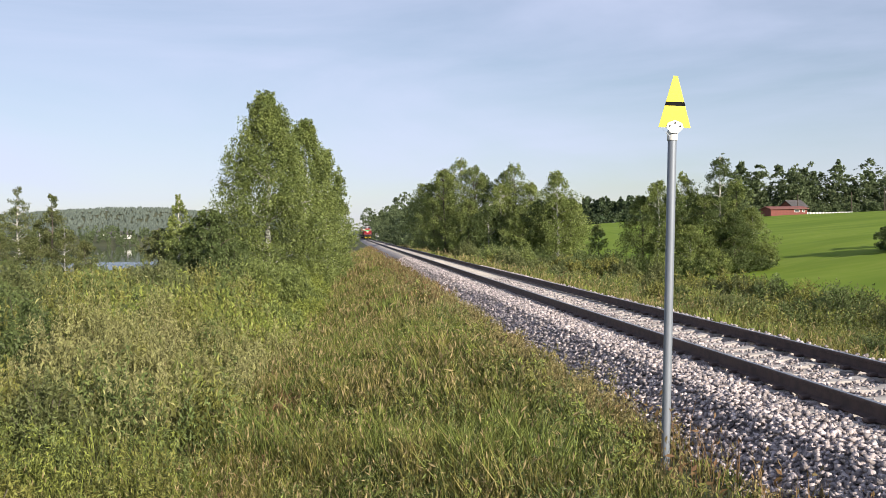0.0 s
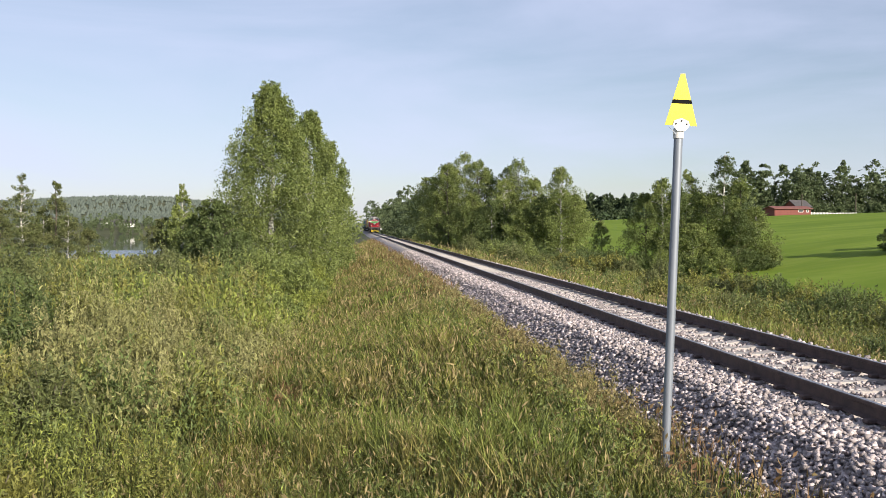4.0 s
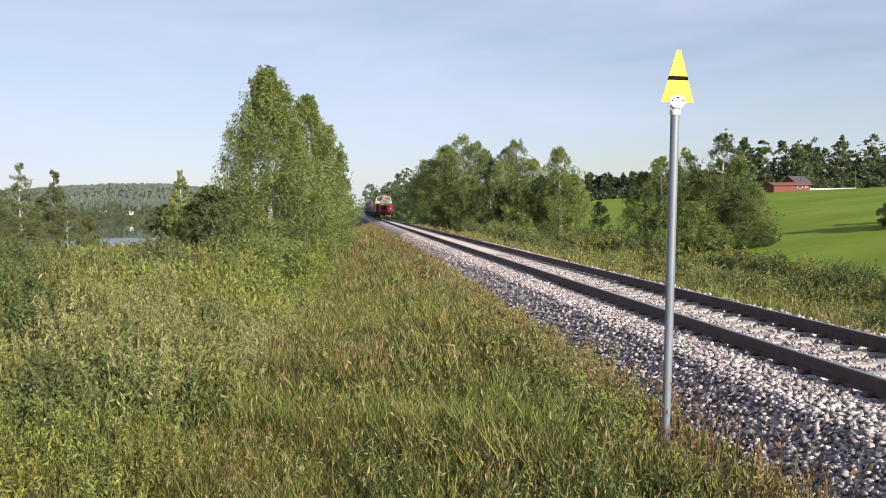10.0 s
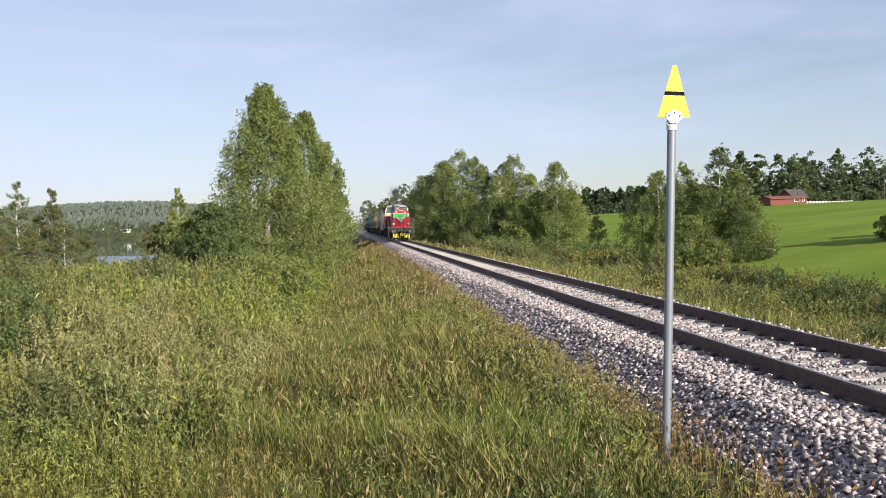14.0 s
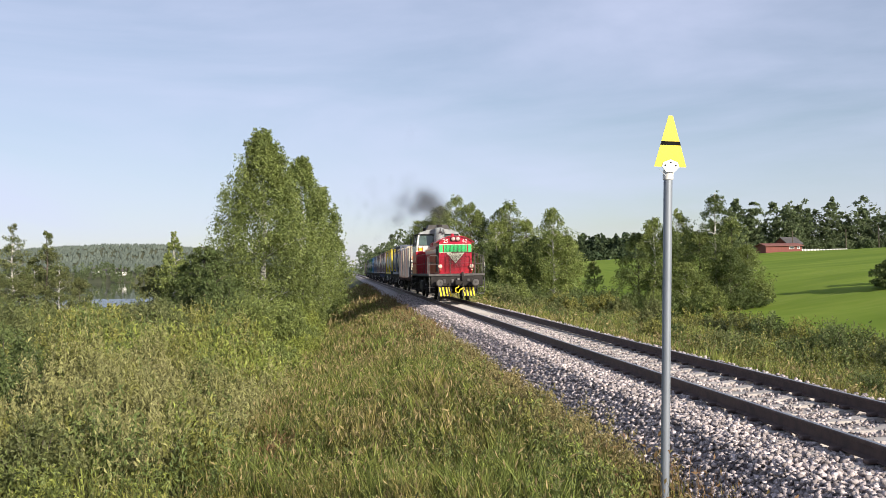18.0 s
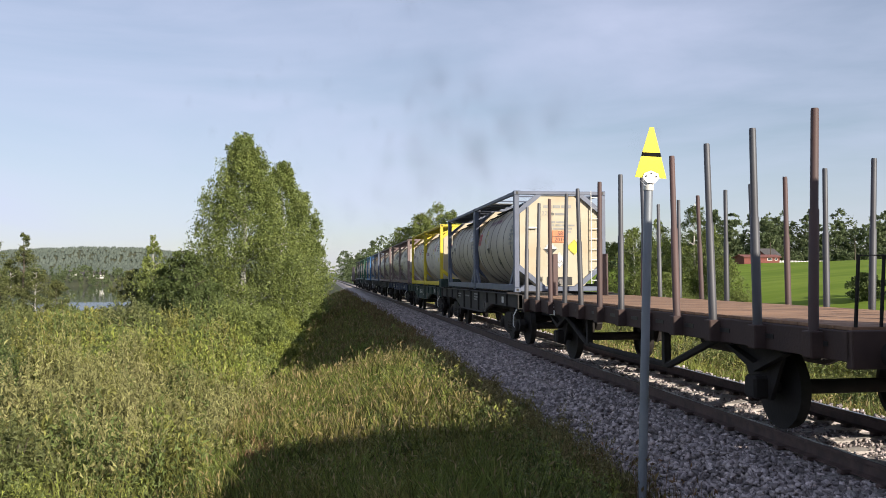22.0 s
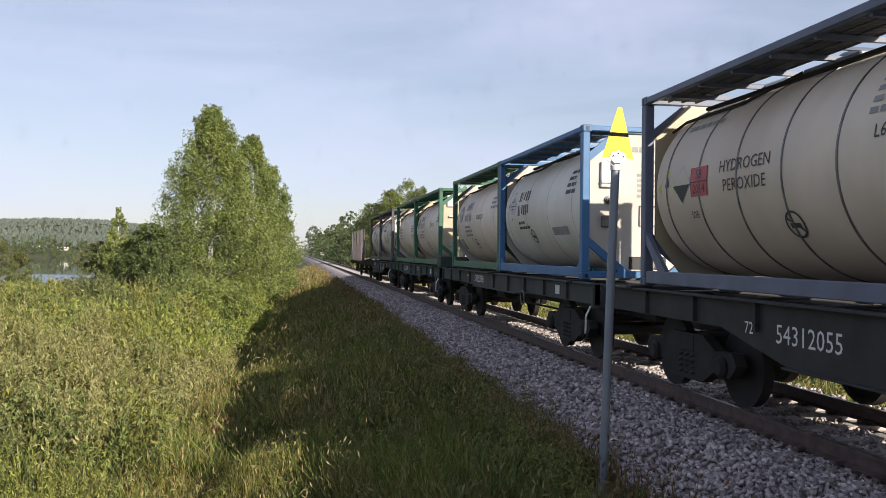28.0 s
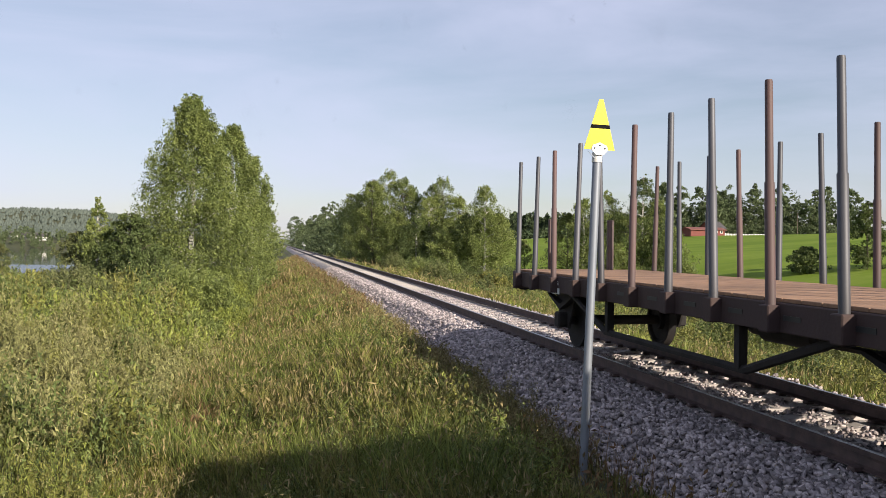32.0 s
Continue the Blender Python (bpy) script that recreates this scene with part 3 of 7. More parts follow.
# ---- loose stones near the sign ----
LUMPS = []
for k in range(6):
    v, f = stones(1, 0, 0.001, 0, 0.001, 0.046, 900 + k)
    LUMPS.append(soup("ballast_stone", v.reshape(-1, 3) - v.reshape(-1, 3).mean(0), f, STONE))
srng = random.Random(5)
for k in range(300):
    x, y = -srng.uniform(1.45, 2.6), srng.uniform(5.2, 11.5)
    st = new("ballast_stone", LUMPS[k % 6])
    st.parent = ballast
    st.matrix_basis = pose(x, y, float(bed_z(x)) + 0.012, srng.uniform(-30, 30), srng.uniform(-30, 30), srng.uniform(0, 360))

# ---- trees by the line ----
BL = "tall dense birch with pale trunk and drooping light green leaves"
tree("birch_tree", -11.7, 62, 14.2, 4.1, 80000, 0, 11, LEAF_B, BARK, BL, 0.105, 0.0, 1.0, 1.0, limbs=560)
tree("birch_tree", -9.2, 66.5, 13.6, 3.2, 34000, 0, 12, LEAF_B, BARK, BL, 0.105, 0.03, 1.0, 0.9, limbs=300, stem=0.15)
tree("birch_tree", -7.9, 74, 12.2, 2.7, 24000, 0, 13, LEAF_B, BARK, BL, 0.115, 0.05, 0.9, 0.85, limbs=220, stem=0.13)
tree("birch_tree", -7.5, 86, 9.3, 2.2, 12000, 0, 14, LEAF_B, BARK, "young birch with pale trunk beside the embankment", 0.13, 0.05, 0.7, 0.9, limbs=140)
tree("alder_tree", -15.3, 59, 5.6, 1.9, 12000, 0, 15, LEAF_D, TWIG, "dark green alder at the meadow edge", 0.11, 0.02, 0.4, 0.6, limbs=110)
tree("alder_tree", -14.2, 56, 4.2, 1.6, 9000, 0, 16, LEAF_D, TWIG, "low dark green alder under the birches", 0.11, 0.02, 0.4, 0.6, limbs=90)
tree("birch_tree", -18.6, 66, 7.0, 1.7, 8500, 0, 17, LEAF_L, BARK, "slim young birch in front of the lake", 0.105, 0.04, 0.6, 1.1, limbs=90)
tree("alder_tree", -17.0, 62, 4.7, 1.7, 8000, 0, 18, LEAF_B, TWIG, "bushy pale alder in front of the lake", 0.115, 0.02, 0.3, 0.7, limbs=90)
tree("alder_tree", -20.6, 68, 4.6, 1.5, 5500, 0, 19, LEAF_W, TWIG, "thin young alder in front of the lake", 0.105, 0.02, 0.3, 0.7, limbs=70)
for i, (x, y, h, r) in enumerate([(-33.4, 75, 8.6, 1.5), (-30.7, 75, 7.8, 1.2), (-32.0, 76, 5.6, 1.7), (-34.8, 74, 6.2, 1.8), (-29.4, 74, 5.0, 1.4), (-31.4, 72, 4.4, 1.6), (-36.6, 77, 6.6, 1.8), (-28.4, 76, 3.8, 1.2), (-35.6, 72, 4.6, 1.7)]):
    tree("birch_tree", x, y, h, r, 6500, 0, 20 + i, LEAF_W, (BARK, TWIG)[i % 2], "thin sparse birch with slender trunk by the lake shore", 0.085, 0.06 + 0.10 * (i < 2), 0.5, 0.8, limbs=60, loose=1.4)
RT = "birch at the field edge with light green foliage"
for i, (x, y, h, r) in enumerate([(23.0, 82.9, 8.2, 1.9), (24.0, 81, 9.6, 2.0), (25.3, 80.7, 8.6, 2.2), (27.0, 82.5, 10.4, 2.1), (28.2, 80, 8.0, 2.2), (29.6, 79.4, 11.6, 2.1), (31.0, 79, 9.2, 1.9), (32.4, 78.5, 6.2, 1.8), (30.2, 77.6, 6.0, 1.8), (26.2, 78.6, 5.0, 2.0)]):
    tree("birch_tree", x, y, h, r * 1.12, 14000, 0, 30 + i, (LEAF_B, LEAF_B, LEAF_D)[i % 3], (TWIG, BARK)[i % 2], RT, 0.095, 0.02, 0.6, 0.75, limbs=150, loose=1.25)
COPSE = [(7.0, 133, 11.2, 2.6), (8.3, 129, 13.0, 2.8), (10.8, 128.5, 14.6, 2.6), (12.6, 126.3, 13.6, 2.8), (14.0, 128, 12.8, 2.8), (15.6, 121, 11.2, 2.8), (17.7, 121.7, 14.2, 3.0), (19.5, 119.5, 11.4, 2.4), (20.9, 109.3, 12.2, 2.7), (19.4, 113, 8.6, 2.4), (22.6, 109.1, 8.6, 2.4),
         (16.6, 124, 13.2, 2.6), (9.4, 136, 13.4, 3.0), (6.0, 140, 11.4, 2.8), (13.4, 119, 8.0, 2.6), (17.2, 114, 7.4, 2.6), (11.2, 123, 8.2, 2.6), (21.8, 113, 9.8, 2.2)]
for i, (x, y, h, r) in enumerate(COPSE):
    tree("birch_tree", x, y, h * 1.04, r * 1.2, 15000, 0, 40 + i, (LEAF_L, LEAF_B, LEAF_L, LEAF_B, LEAF_D)[i % 5], (TWIG, TWIG, BARK)[i % 3], "birch in a lineside copse with full leafy crown", 0.125, 0.0, 0.9, 0.75, limbs=190, loose=1.35)
tree("birch_tree", 20.4, 89.2, 5.4, 1.3, 6000, 0, 64, LEAF_L, TWIG, "small birch standing at the edge of the field", 0.09, 0.0, 0.5, 0.75, limbs=80)
for i, (x, y, h, r) in enumerate([(47.5, 70, 6.4, 1.8), (52.5, 68, 7.0, 2.0), (44.0, 74, 2.6, 1.8)]):
    tree("alder_tree", x, y, h, r, 9000, 0, 66 + i, LEAF_D, TWIG, "dark leafy alder beside the mown field", 0.14, 0.0, 0.3, 0.7, limbs=110)


# ---- bushes ----
def bush(x, y, h, r, n, seed, material, label, size=0.12):
    """Arching leafy shoots from one foot."""
    rng = np.random.default_rng(seed)
    m = 56 + int(26 * r)
    a, rho = rng.uniform(0, 6.28, m), rng.uniform(0.05, 1, m) ** 0.6
    lump = 1 + 0.22 * np.sin(2 * a + seed) + 0.12 * np.sin(5 * a + 2 * seed)
    tx, ty, tz = np.cos(a) * rho * r * lump, np.sin(a) * rho * r * lump, h * (1 - 0.62 * rho ** 2) * rng.uniform(0.78, 1.12, m)
    k = rng.integers(0, m, n)
    t = 0.12 + 0.88 * rng.uniform(0, 1, n) ** 0.75
    sp = 0.035 + 0.05 * r
    p = np.stack([tx[k] * (0.25 + 0.75 * t), ty[k] * (0.25 + 0.75 * t), tz[k] * t ** 0.8], 1) + rng.normal(0, 1, (n, 3)) * sp * (1.15 - 0.6 * t)[:, None]
    p[:, 2] = np.abs(p[:, 2])
    root = base("bush", label, "bush", "lineside bushes", pose(x, y, float(ground_z(x, y)) - 0.03))
    b = Build()
    for i in range(12):
        b.tube([(tx[i] * 0.08, ty[i] * 0.08, 0), (tx[i] * 0.55, ty[i] * 0.55, tz[i] * 0.55), (tx[i] * 0.95, ty[i] * 0.95, tz[i] * 0.92)], [0.022, 0.014, 0.004], 5)
    part("stem", b, TWIG, root)
    part("foliage", merged("foliage", [cards(p, size, rng, -0.3, 2.4, True)], material), material, root)
    return root


brng = random.Random(11)
BIG_BUSHES = [(-13.3, 19.4, 1.7, 1.25, 0), (-14.9, 22.6, 1.8, 1.4, 0), (-12.4, 16.4, 1.3, 0.9, 0), (-15.6, 26.5, 1.7, 1.4, 1), (-16.4, 24.0, 2.0, 1.5, 0), (-10.4, 12.6, 1.2, 0.7, 1), (-17.4, 30.0, 2.0, 1.5, 1),
              (-13.0, 34.0, 2.0, 1.7, 1), (-19.6, 36.0, 2.1, 1.6, 0), (-14.6, 40.0, 2.1, 1.8, 1), (-10.6, 40.0, 2.0, 1.5, 3), (-9.8, 45.0, 2.6, 1.7, 3), (-12.4, 47.0, 2.9, 1.9, 0), (-21.0, 44.0, 1.8, 1.8, 1), (-9.9, 9.2, 1.0, 0.55, 2), (-8.9, 36.0, 1.6, 1.2, 3)]
for k, (x, y, h, r, c) in enumerate(BIG_BUSHES):
    bush(x, y, h, r, 7000, 280 + k, (LEAF_D, LEAF_W, OLIVE, LEAF_B)[c], ("rounded dark willow bush standing out of the meadow", "low grey-green willow bush in the rough meadow", "small olive bush in the rough meadow", "fresh green bush below the birches")[c], 0.018 + 0.0013 * y)
for k, (x, y) in enumerate([(21.2, 79), (22.8, 78), (24.6, 77.5), (26.4, 77), (28.2, 76.5), (30.2, 76.5), (32.0, 77), (33.4, 78), (19.6, 82), (18.2, 84)]):
    bush(x, y, brng.uniform(1.6, 2.6), brng.uniform(1.3, 1.9), 4200, 380 + k, (LEAF_D, LEAF_B, LEAF_D)[k % 3], "thick bush at the foot of the field-edge birches", 0.085)
for k in range(11):
    y = 44 + k * 4.2
    bush(-7.9 - brng.uniform(0, 1.8), y, brng.uniform(1.4, 2.6), brng.uniform(1.1, 1.7), 5000, 240 + k, (BRIGHT, LEAF_B)[k % 2], "green bush at the foot of the birches", 0.06)
for k in range(30):
    y = 12 + 4.2 * k ** 0.88
    x = 6.4 + brng.uniform(0.0, 1.0) * (2.0 + 0.10 * y)
    bush(x, y, brng.uniform(0.9, 1.5), brng.uniform(0.9, 1.7), 4200, 260 + k, (LEAF_W, OLIVE, LEAF_D)[k % 3], "low tangled bush between the track and the field", 0.025 + 0.0007 * y)
for k in range(34):
    y = 15 + 1.9 * k
    x = 11.2 + brng.uniform(0, 3.0)
    bush(x, y, brng.uniform(1.3, 2.1), brng.uniform(1.1, 1.7), 4600, 460 + k, (OLIVE, LEAF_W, OLIVE, LEAF_D)[k % 4], "tall tangled bush along the field edge", 0.028 + 0.0008 * y)
for k, (x, y, h) in enumerate([(16.6, 84, 2.2), (17.8, 87, 2.6), (19.2, 84.5, 2.0), (15.4, 88, 1.8), (18.4, 81, 1.6)]):
    bush(x, y, h, 1.7, 5200, 520 + k, LEAF_D, "dense dark bush beside the small birch", 0.08)
for k in range(22):
    y = 74 + k * 2.6
    x = 7.5 + brng.uniform(0.0, 1.0) * 0.10 * y
    bush(x, y, brng.uniform(1.2, 2.8), brng.uniform(1.3, 2.2), 3400, 300 + k, (LEAF_W, LEAF_B, LEAF_D)[k % 3], "dense bush under the lineside trees", 0.085)


# ---- grass and herbs ----
def scatter(n, y0, y1, x_left, x_right, rng, power=1.0):
    """Random places between two lines that may lean outwards with the distance."""
    y = y0 + (y1 - y0) * rng.uniform(0, 1, n) ** power
    u = rng.uniform(0, 1, n)
    a, b = x_left(y), x_right(y)
    return a + (b - a) * u, y


rng = np.random.default_rng(3)
EDGE = lambda y: -7.95 + 0.35 * np.sin(y * 0.55 + 0.6) + 0.15 * np.sin(y * 1.7)
lush, dry, heads = [], [], []


def by_pole(x, y):
    """The bare spot worn round the sign's pole."""
    return (np.abs(x + 2.88) < 0.26) & (y > 6.2) & (y < 8.3)


def tufts(n, each, y0, y1, x_left, x_right, h, w, lean=0.55, power=1.0, seeds=0.2):
    """Grass in tufts of blades; whole patches are lush green, the others dry."""
    cx, cy = scatter(n, y0, y1, x_left, x_right, rng, power)
    keep = (rng.uniform(0, 1, n) < np.clip((np.abs(cx) - 2.3) / 0.6, 0.10, 1)) & ~by_pole(cx, cy)
    cx, cy = cx[keep], cy[keep]
    ht = h * rng.uniform(0.55, 1.25, len(cx)) * (1 + 0.30 * wave(cx, cy, 1.1) + 0.22 * wave(cx, cy, 3.1, 1.0)) * np.clip((np.abs(cx) - 1.9) / 2.2, 0.35, 1)
    green = wave(cx, cy, 0.85, 5.0) + rng.normal(0, 0.45, len(cx)) > 0.22
    k = np.repeat(np.arange(len(cx)), each)
    m = len(k)
    px, py = cx[k] + rng.normal(0, 0.045 + 1.2 * w, m), cy[k] + rng.normal(0, 0.045 + 1.2 * w, m)
    hh = ht[k] * rng.uniform(0.45, 1.15, m)
    ww = w * rng.uniform(0.6, 1.4, m)
    g = green[k]
    lush.append(blades(px[g], py[g], hh[g], ww[g] * 1.3, rng, lean))
    dry.append(blades(px[~g], py[~g], hh[~g], ww[~g], rng, lean * 0.9))
    s = (rng.uniform(0, 1, m) < seeds) & ~g
    c = np.stack([px[s] + rng.normal(0, 0.04, s.sum()), py[s] + rng.normal(0, 0.04, s.sum()), ground_z(px[s], py[s]) + hh[s] * rng.uniform(0.95, 1.3, s.sum())], 1)
    heads.append(cards(c, w * 0.9 + 0.004, rng, -2.0, 5.0))


slope_l = lambda y: -8.3 + 0 * y
slope_r = lambda y: -2.42 + 0 * y
for n, each, y0, y1, h, w in ((3400, 17, 4.2, 12, 0.55, 0.013), (4200, 13, 12, 26, 0.55, 0.021), (3600, 11, 26, 60, 0.55, 0.034), (1500, 9, 60, 150, 0.55, 0.085)):
    tufts(n, each, y0, y1, slope_l, slope_r, h, w)
for n, each, y0, y1, h, w in ((1800, 12, 8, 30, 0.5, 0.02), (2200, 10, 30, 75, 0.55, 0.04), (1200, 8, 75, 160, 0.6, 0.09)):
    tufts(n, each, y0, y1, lambda y: 2.5 + 0 * y, lambda y: 7.5 + 0.03 * y, h, w)
for n, each, y0, y1, h, w in ((700, 14, 6, 25, 0.7, 0.014), (900, 10, 25, 75, 0.7, 0.035)):
    tufts(n, each, y0, y1, lambda y: -9.5 - 0.40 * y, EDGE, h, w)
tufts(2800, 9, -14, 4.3, lambda y: -16 + 0 * y, slope_r, 0.38, 0.03)
tufts(800, 9, -14, 8, lambda y: 2.5 + 0 * y, lambda y: 16 + 0 * y, 0.5, 0.04)
tagged(new("grass", merged("grass", dry, BLADE)), "tall dry summer grass on the embankment", "grass", kind="stuff")
tagged(new("lush_grass", merged("lush_grass", lush, GREENBLADE)), "lush dark green grass tufts on the embankment", "grass", kind="stuff")
tagged(new("grass_seed_heads", merged("grass_seed_heads", heads, STRAW)), "dry straw-coloured seed heads of tall grass", "grass", kind="stuff")


def thicket(cx, cy, r, h, shoots, leaves, size, plume=0.0, thick=1.0):
    """Domed clumps of upright leafy shoots; some shoots end in a pale plume."""
    ok = ~by_pole(cx, cy)
    cx, cy, r, h = cx[ok], cy[ok], r[ok], h[ok]
    k = np.repeat(np.arange(len(cx)), shoots)
    m = len(k)
    rho, a = rng.uniform(0, 1, m) ** 0.5, rng.uniform(0, 6.28, m)
    rx, ry = cx[k] + np.cos(a) * rho * r[k] * 0.7, cy[k] + np.sin(a) * rho * r[k] * 0.7
    lx, ly = np.cos(a) * rho * r[k] * 0.4 + rng.normal(0, 0.05, m), np.sin(a) * rho * r[k] * 0.4 + rng.normal(0, 0.05, m)
    hh = h[k] * (1 - 0.5 * rho ** 2) * rng.uniform(0.75, 1.15, m)
    g = ground_z(rx, ry)
    j = np.repeat(np.arange(m), leaves)
    t = 0.12 + 0.88 * rng.uniform(0, 1, m * leaves) ** 0.75
    rad = (0.025 + 0.07 * (1 - t)) * rng.uniform(0.3, 1.3, m * leaves) * thick
    b = rng.uniform(0, 6.28, m * leaves)
    c = np.stack([rx[j] + lx[j] * t + np.cos(b) * rad, ry[j] + ly[j] * t + np.sin(b) * rad, g[j] + t * hh[j]], 1)
    low = cards(c, size, rng, -0.7, 3.0, True)
    i = np.flatnonzero(rng.uniform(0, 1, m) < plume)
    i = np.repeat(i, 6)
    q = np.stack([rx[i] + lx[i], ry[i] + ly[i], g[i] + hh[i] * rng.uniform(0.86, 1.10, len(i))], 1) + rng.normal(0, 0.016 * thick, (len(i), 3))
    return low, cards(q, size * 0.6, rng, -2.0, 2.6, True)


KINDS = {"pale": [], "bright": [], "olive": [], "dark": []}
plumes = []
for n, y0, y1, r0, r1, h, shoots, leaves, size, thick in ((170, 5.0, 13, 0.24, 0.50, 0.95, 24, 22, 0.022, 0.85), (330, 13, 25, 0.30, 0.62, 1.05, 24, 15, 0.039, 1.1), (420, 25, 45, 0.45, 0.85, 1.1, 20, 13, 0.062, 1.5), (420, 45, 80, 0.7, 1.2, 1.0, 20, 12, 0.085, 2.0)):
    cx, cy = scatter(n, y0, y1, lambda y: -8.6 - 0.42 * y, EDGE, rng)
    r = rng.uniform(r0, r1, n)
    cx = np.minimum(cx, EDGE(cy) - 0.5 * r)
    hh = 1.1 * h * rng.uniform(0.6, 1.3, n) * (1 + 0.24 * wave(cx, cy, 0.6, 2.0) + 0.42 * wave(cx, cy, 1.7, 0.8))
    free = np.ones(n, bool)
    for bx_, by_, bh_, br_, _ in BIG_BUSHES:
        free &= (cx - bx_) ** 2 + (cy - by_) ** 2 > (0.8 * br_) ** 2
    noise_ = wave(cx, cy, 0.45, 3.0) + rng.normal(0, 0.35, n)
    pale = free & (1.5 * np.exp(-((cy - 20) / 7.0) ** 2) * smooth01(cx, -13.2, -11.2) + 1.0 * noise_ > 1.0)
    bright = free & ~pale & (((cx > -10.5) & (cy > 27) & (rng.uniform(0, 1, n) < 0.6)) | ((cy < 13) & (noise_ < -0.25)) | (noise_ < -0.6))
    dark = free & ~pale & ~bright & (rng.uniform(0, 1, n) < 0.48)
    olive = free & ~pale & ~bright & ~dark
    for name, sel, pl in (("pale", pale, 0.9), ("bright", bright, 0.08), ("olive", olive, 0.35), ("dark", dark, 0.05)):
        if sel.any():
            lo, hi = thicket(cx[sel], cy[sel], r[sel], hh[sel], shoots, leaves, size, pl, thick)
            KINDS[name].append(lo)
            plumes.append(hi)
# smaller herbs among the embankment grass, and the tangle beyond the track
for n, y0, y1, xl, xr, r0, h, shoots, leaves, size, pl in (
        (820, 4.4, 12, -8.0, -3.1, 0.18, 0.55, 9, 16, 0.019, 0.3), (900, 12, 26, -8.0, -3.0, 0.22, 0.50, 9, 13, 0.028, 0.3), (600, 26, 60, -8.0, -3.1, 0.30, 0.5, 9, 10, 0.05, 0.3),
        (520, 7, 24, 4.6, 13, 0.34, 0.75, 16, 12, 0.026, 0.3), (760, 24, 60, 4.6, 15, 0.48, 0.85, 16, 10, 0.045, 0.3), (420, 60, 110, 4.8, 17, 0.6, 0.8, 14, 9, 0.08, 0.3)):
    cx, cy = scatter(n, y0, y1, lambda y: xl + 0 * y, lambda y: xr + 0 * y, rng)
    r, hh = r0 * rng.uniform(0.6, 1.4, n), h * rng.uniform(0.55, 1.3, n)
    pick = rng.uniform(0, 1, n) + 0.25 * wave(cx, cy, 0.8, 1.0)
    for name, sel in (("olive", pick > 0.60), ("dark", (pick > 0.18) & (pick <= 0.60)), ("bright", pick <= 0.18)):
        lo, hi = thicket(cx[sel], cy[sel], r[sel], hh[sel], shoots, leaves, size, pl)
        KINDS[name].append(lo)
        plumes.append(hi)
cx, cy = rng.uniform(-5.9, -3.4, 190), rng.uniform(4.6, 9.2, 190)
lo, hi = thicket(cx, cy, rng.uniform(0.15, 0.30, 190), rng.uniform(0.35, 0.68, 190), 11, 18, 0.021, 0.12)
KINDS["dark"].append(lo)
plumes.append(hi)
KINDS["dry"] = []
for n, y0, y1, r0, size in ((260, 4.6, 13, 0.13, 0.017), (300, 13, 34, 0.17, 0.026), (200, 34, 70, 0.25, 0.05)):
    cy = rng.uniform(y0, y1, n)
    cx = -2.95 + rng.normal(0, 0.24, n)
    lo, hi = thicket(cx, cy, np.full(n, r0), 0.46 * rng.uniform(0.5, 1.2, n), 8, 12, size, 0.25)
    KINDS["dry"].append(lo)
    plumes.append(hi)
for name, material, label in (("dry", DRYHERB, "dry brownish weeds along the ballast edge"), ("pale", PALELEAF, "pale grey-green meadowsweet clumps in the meadow"), ("bright", BRIGHT, "fresh bright green leafy herb clumps"), ("olive", OLIVE, "dense waist-high olive green meadow herbs"), ("dark", DARKHERB, "dark green leafy herbs in the meadow")):
    tagged(new(name + "_herbs", merged(name + "_herbs", KINDS[name], material)), label, "plants", kind="stuff")
tagged(new("herb_plumes", merged("herb_plumes", plumes, PALE)), "creamy pale flowering plumes of meadow herbs", "plants", kind="stuff")
ry = rng.uniform(6.5, 26, 2000)
rx = EDGE(ry) + 0.55 + rng.normal(0, 0.17, 2000)
spot = wave(rx * 0, ry, 1.6, 1.0) + rng.normal(0, 0.2, 2000) > 0.0
rx, ry = rx[spot], ry[spot]
rx, ry = np.concatenate([rx, rng.normal(-7.2, 0.25, 260), rng.uniform(-3.2, -2.3, 200)]), np.concatenate([ry, rng.normal(14.6, 0.7, 260), rng.uniform(5, 9.5, 200)])
far_y = 28 + 110 * rng.uniform(0, 1, 5200) ** 1.2
far_x = -2.6 - 3.6 * rng.uniform(0, 1, 5200) ** 1.4
red = cards(np.stack([far_x, far_y, ground_z(far_x, far_y) + rng.uniform(0.35, 0.62, 5200)], 1), 0.03, rng, -2, 5.0)
sorrel = new("sorrel", merged("sorrel", [cards(np.stack([rx, ry, ground_z(rx, ry) + rng.uniform(0.1, 0.6, len(rx))], 1), 0.028, rng, -1, 2.6), blades(rx, ry, rng.uniform(0.3, 0.65, len(rx)), np.full(len(rx), 0.008), rng), red], REDHERB))
tagged(sorrel, "reddish-brown sorrel among the grass", "plants", kind="stuff")


# ---- far woods ----
def wood(name, spots, material, seed, label, n=150, size=0.9, narrow=0.22, cone=False):
    """Many far trees in one mesh of leaf pieces."""
    rng = np.random.default_rng(seed)
    out = []
    for x, y, h in spots:
        p, _, _ = crown_points(h, h * narrow * rng.uniform(0.8, 1.25), n, rng, 0.06, 0.99, 0.3, 40, rng.uniform(0.55, 0.9), 0.25, cone, 1.9)
        out.append(cards(p + np.array([x, y, float(ground_z(x, y))]), size, rng, single=True))
    return tagged(new(name, merged(name, out, material)), label, "forest", kind="stuff")


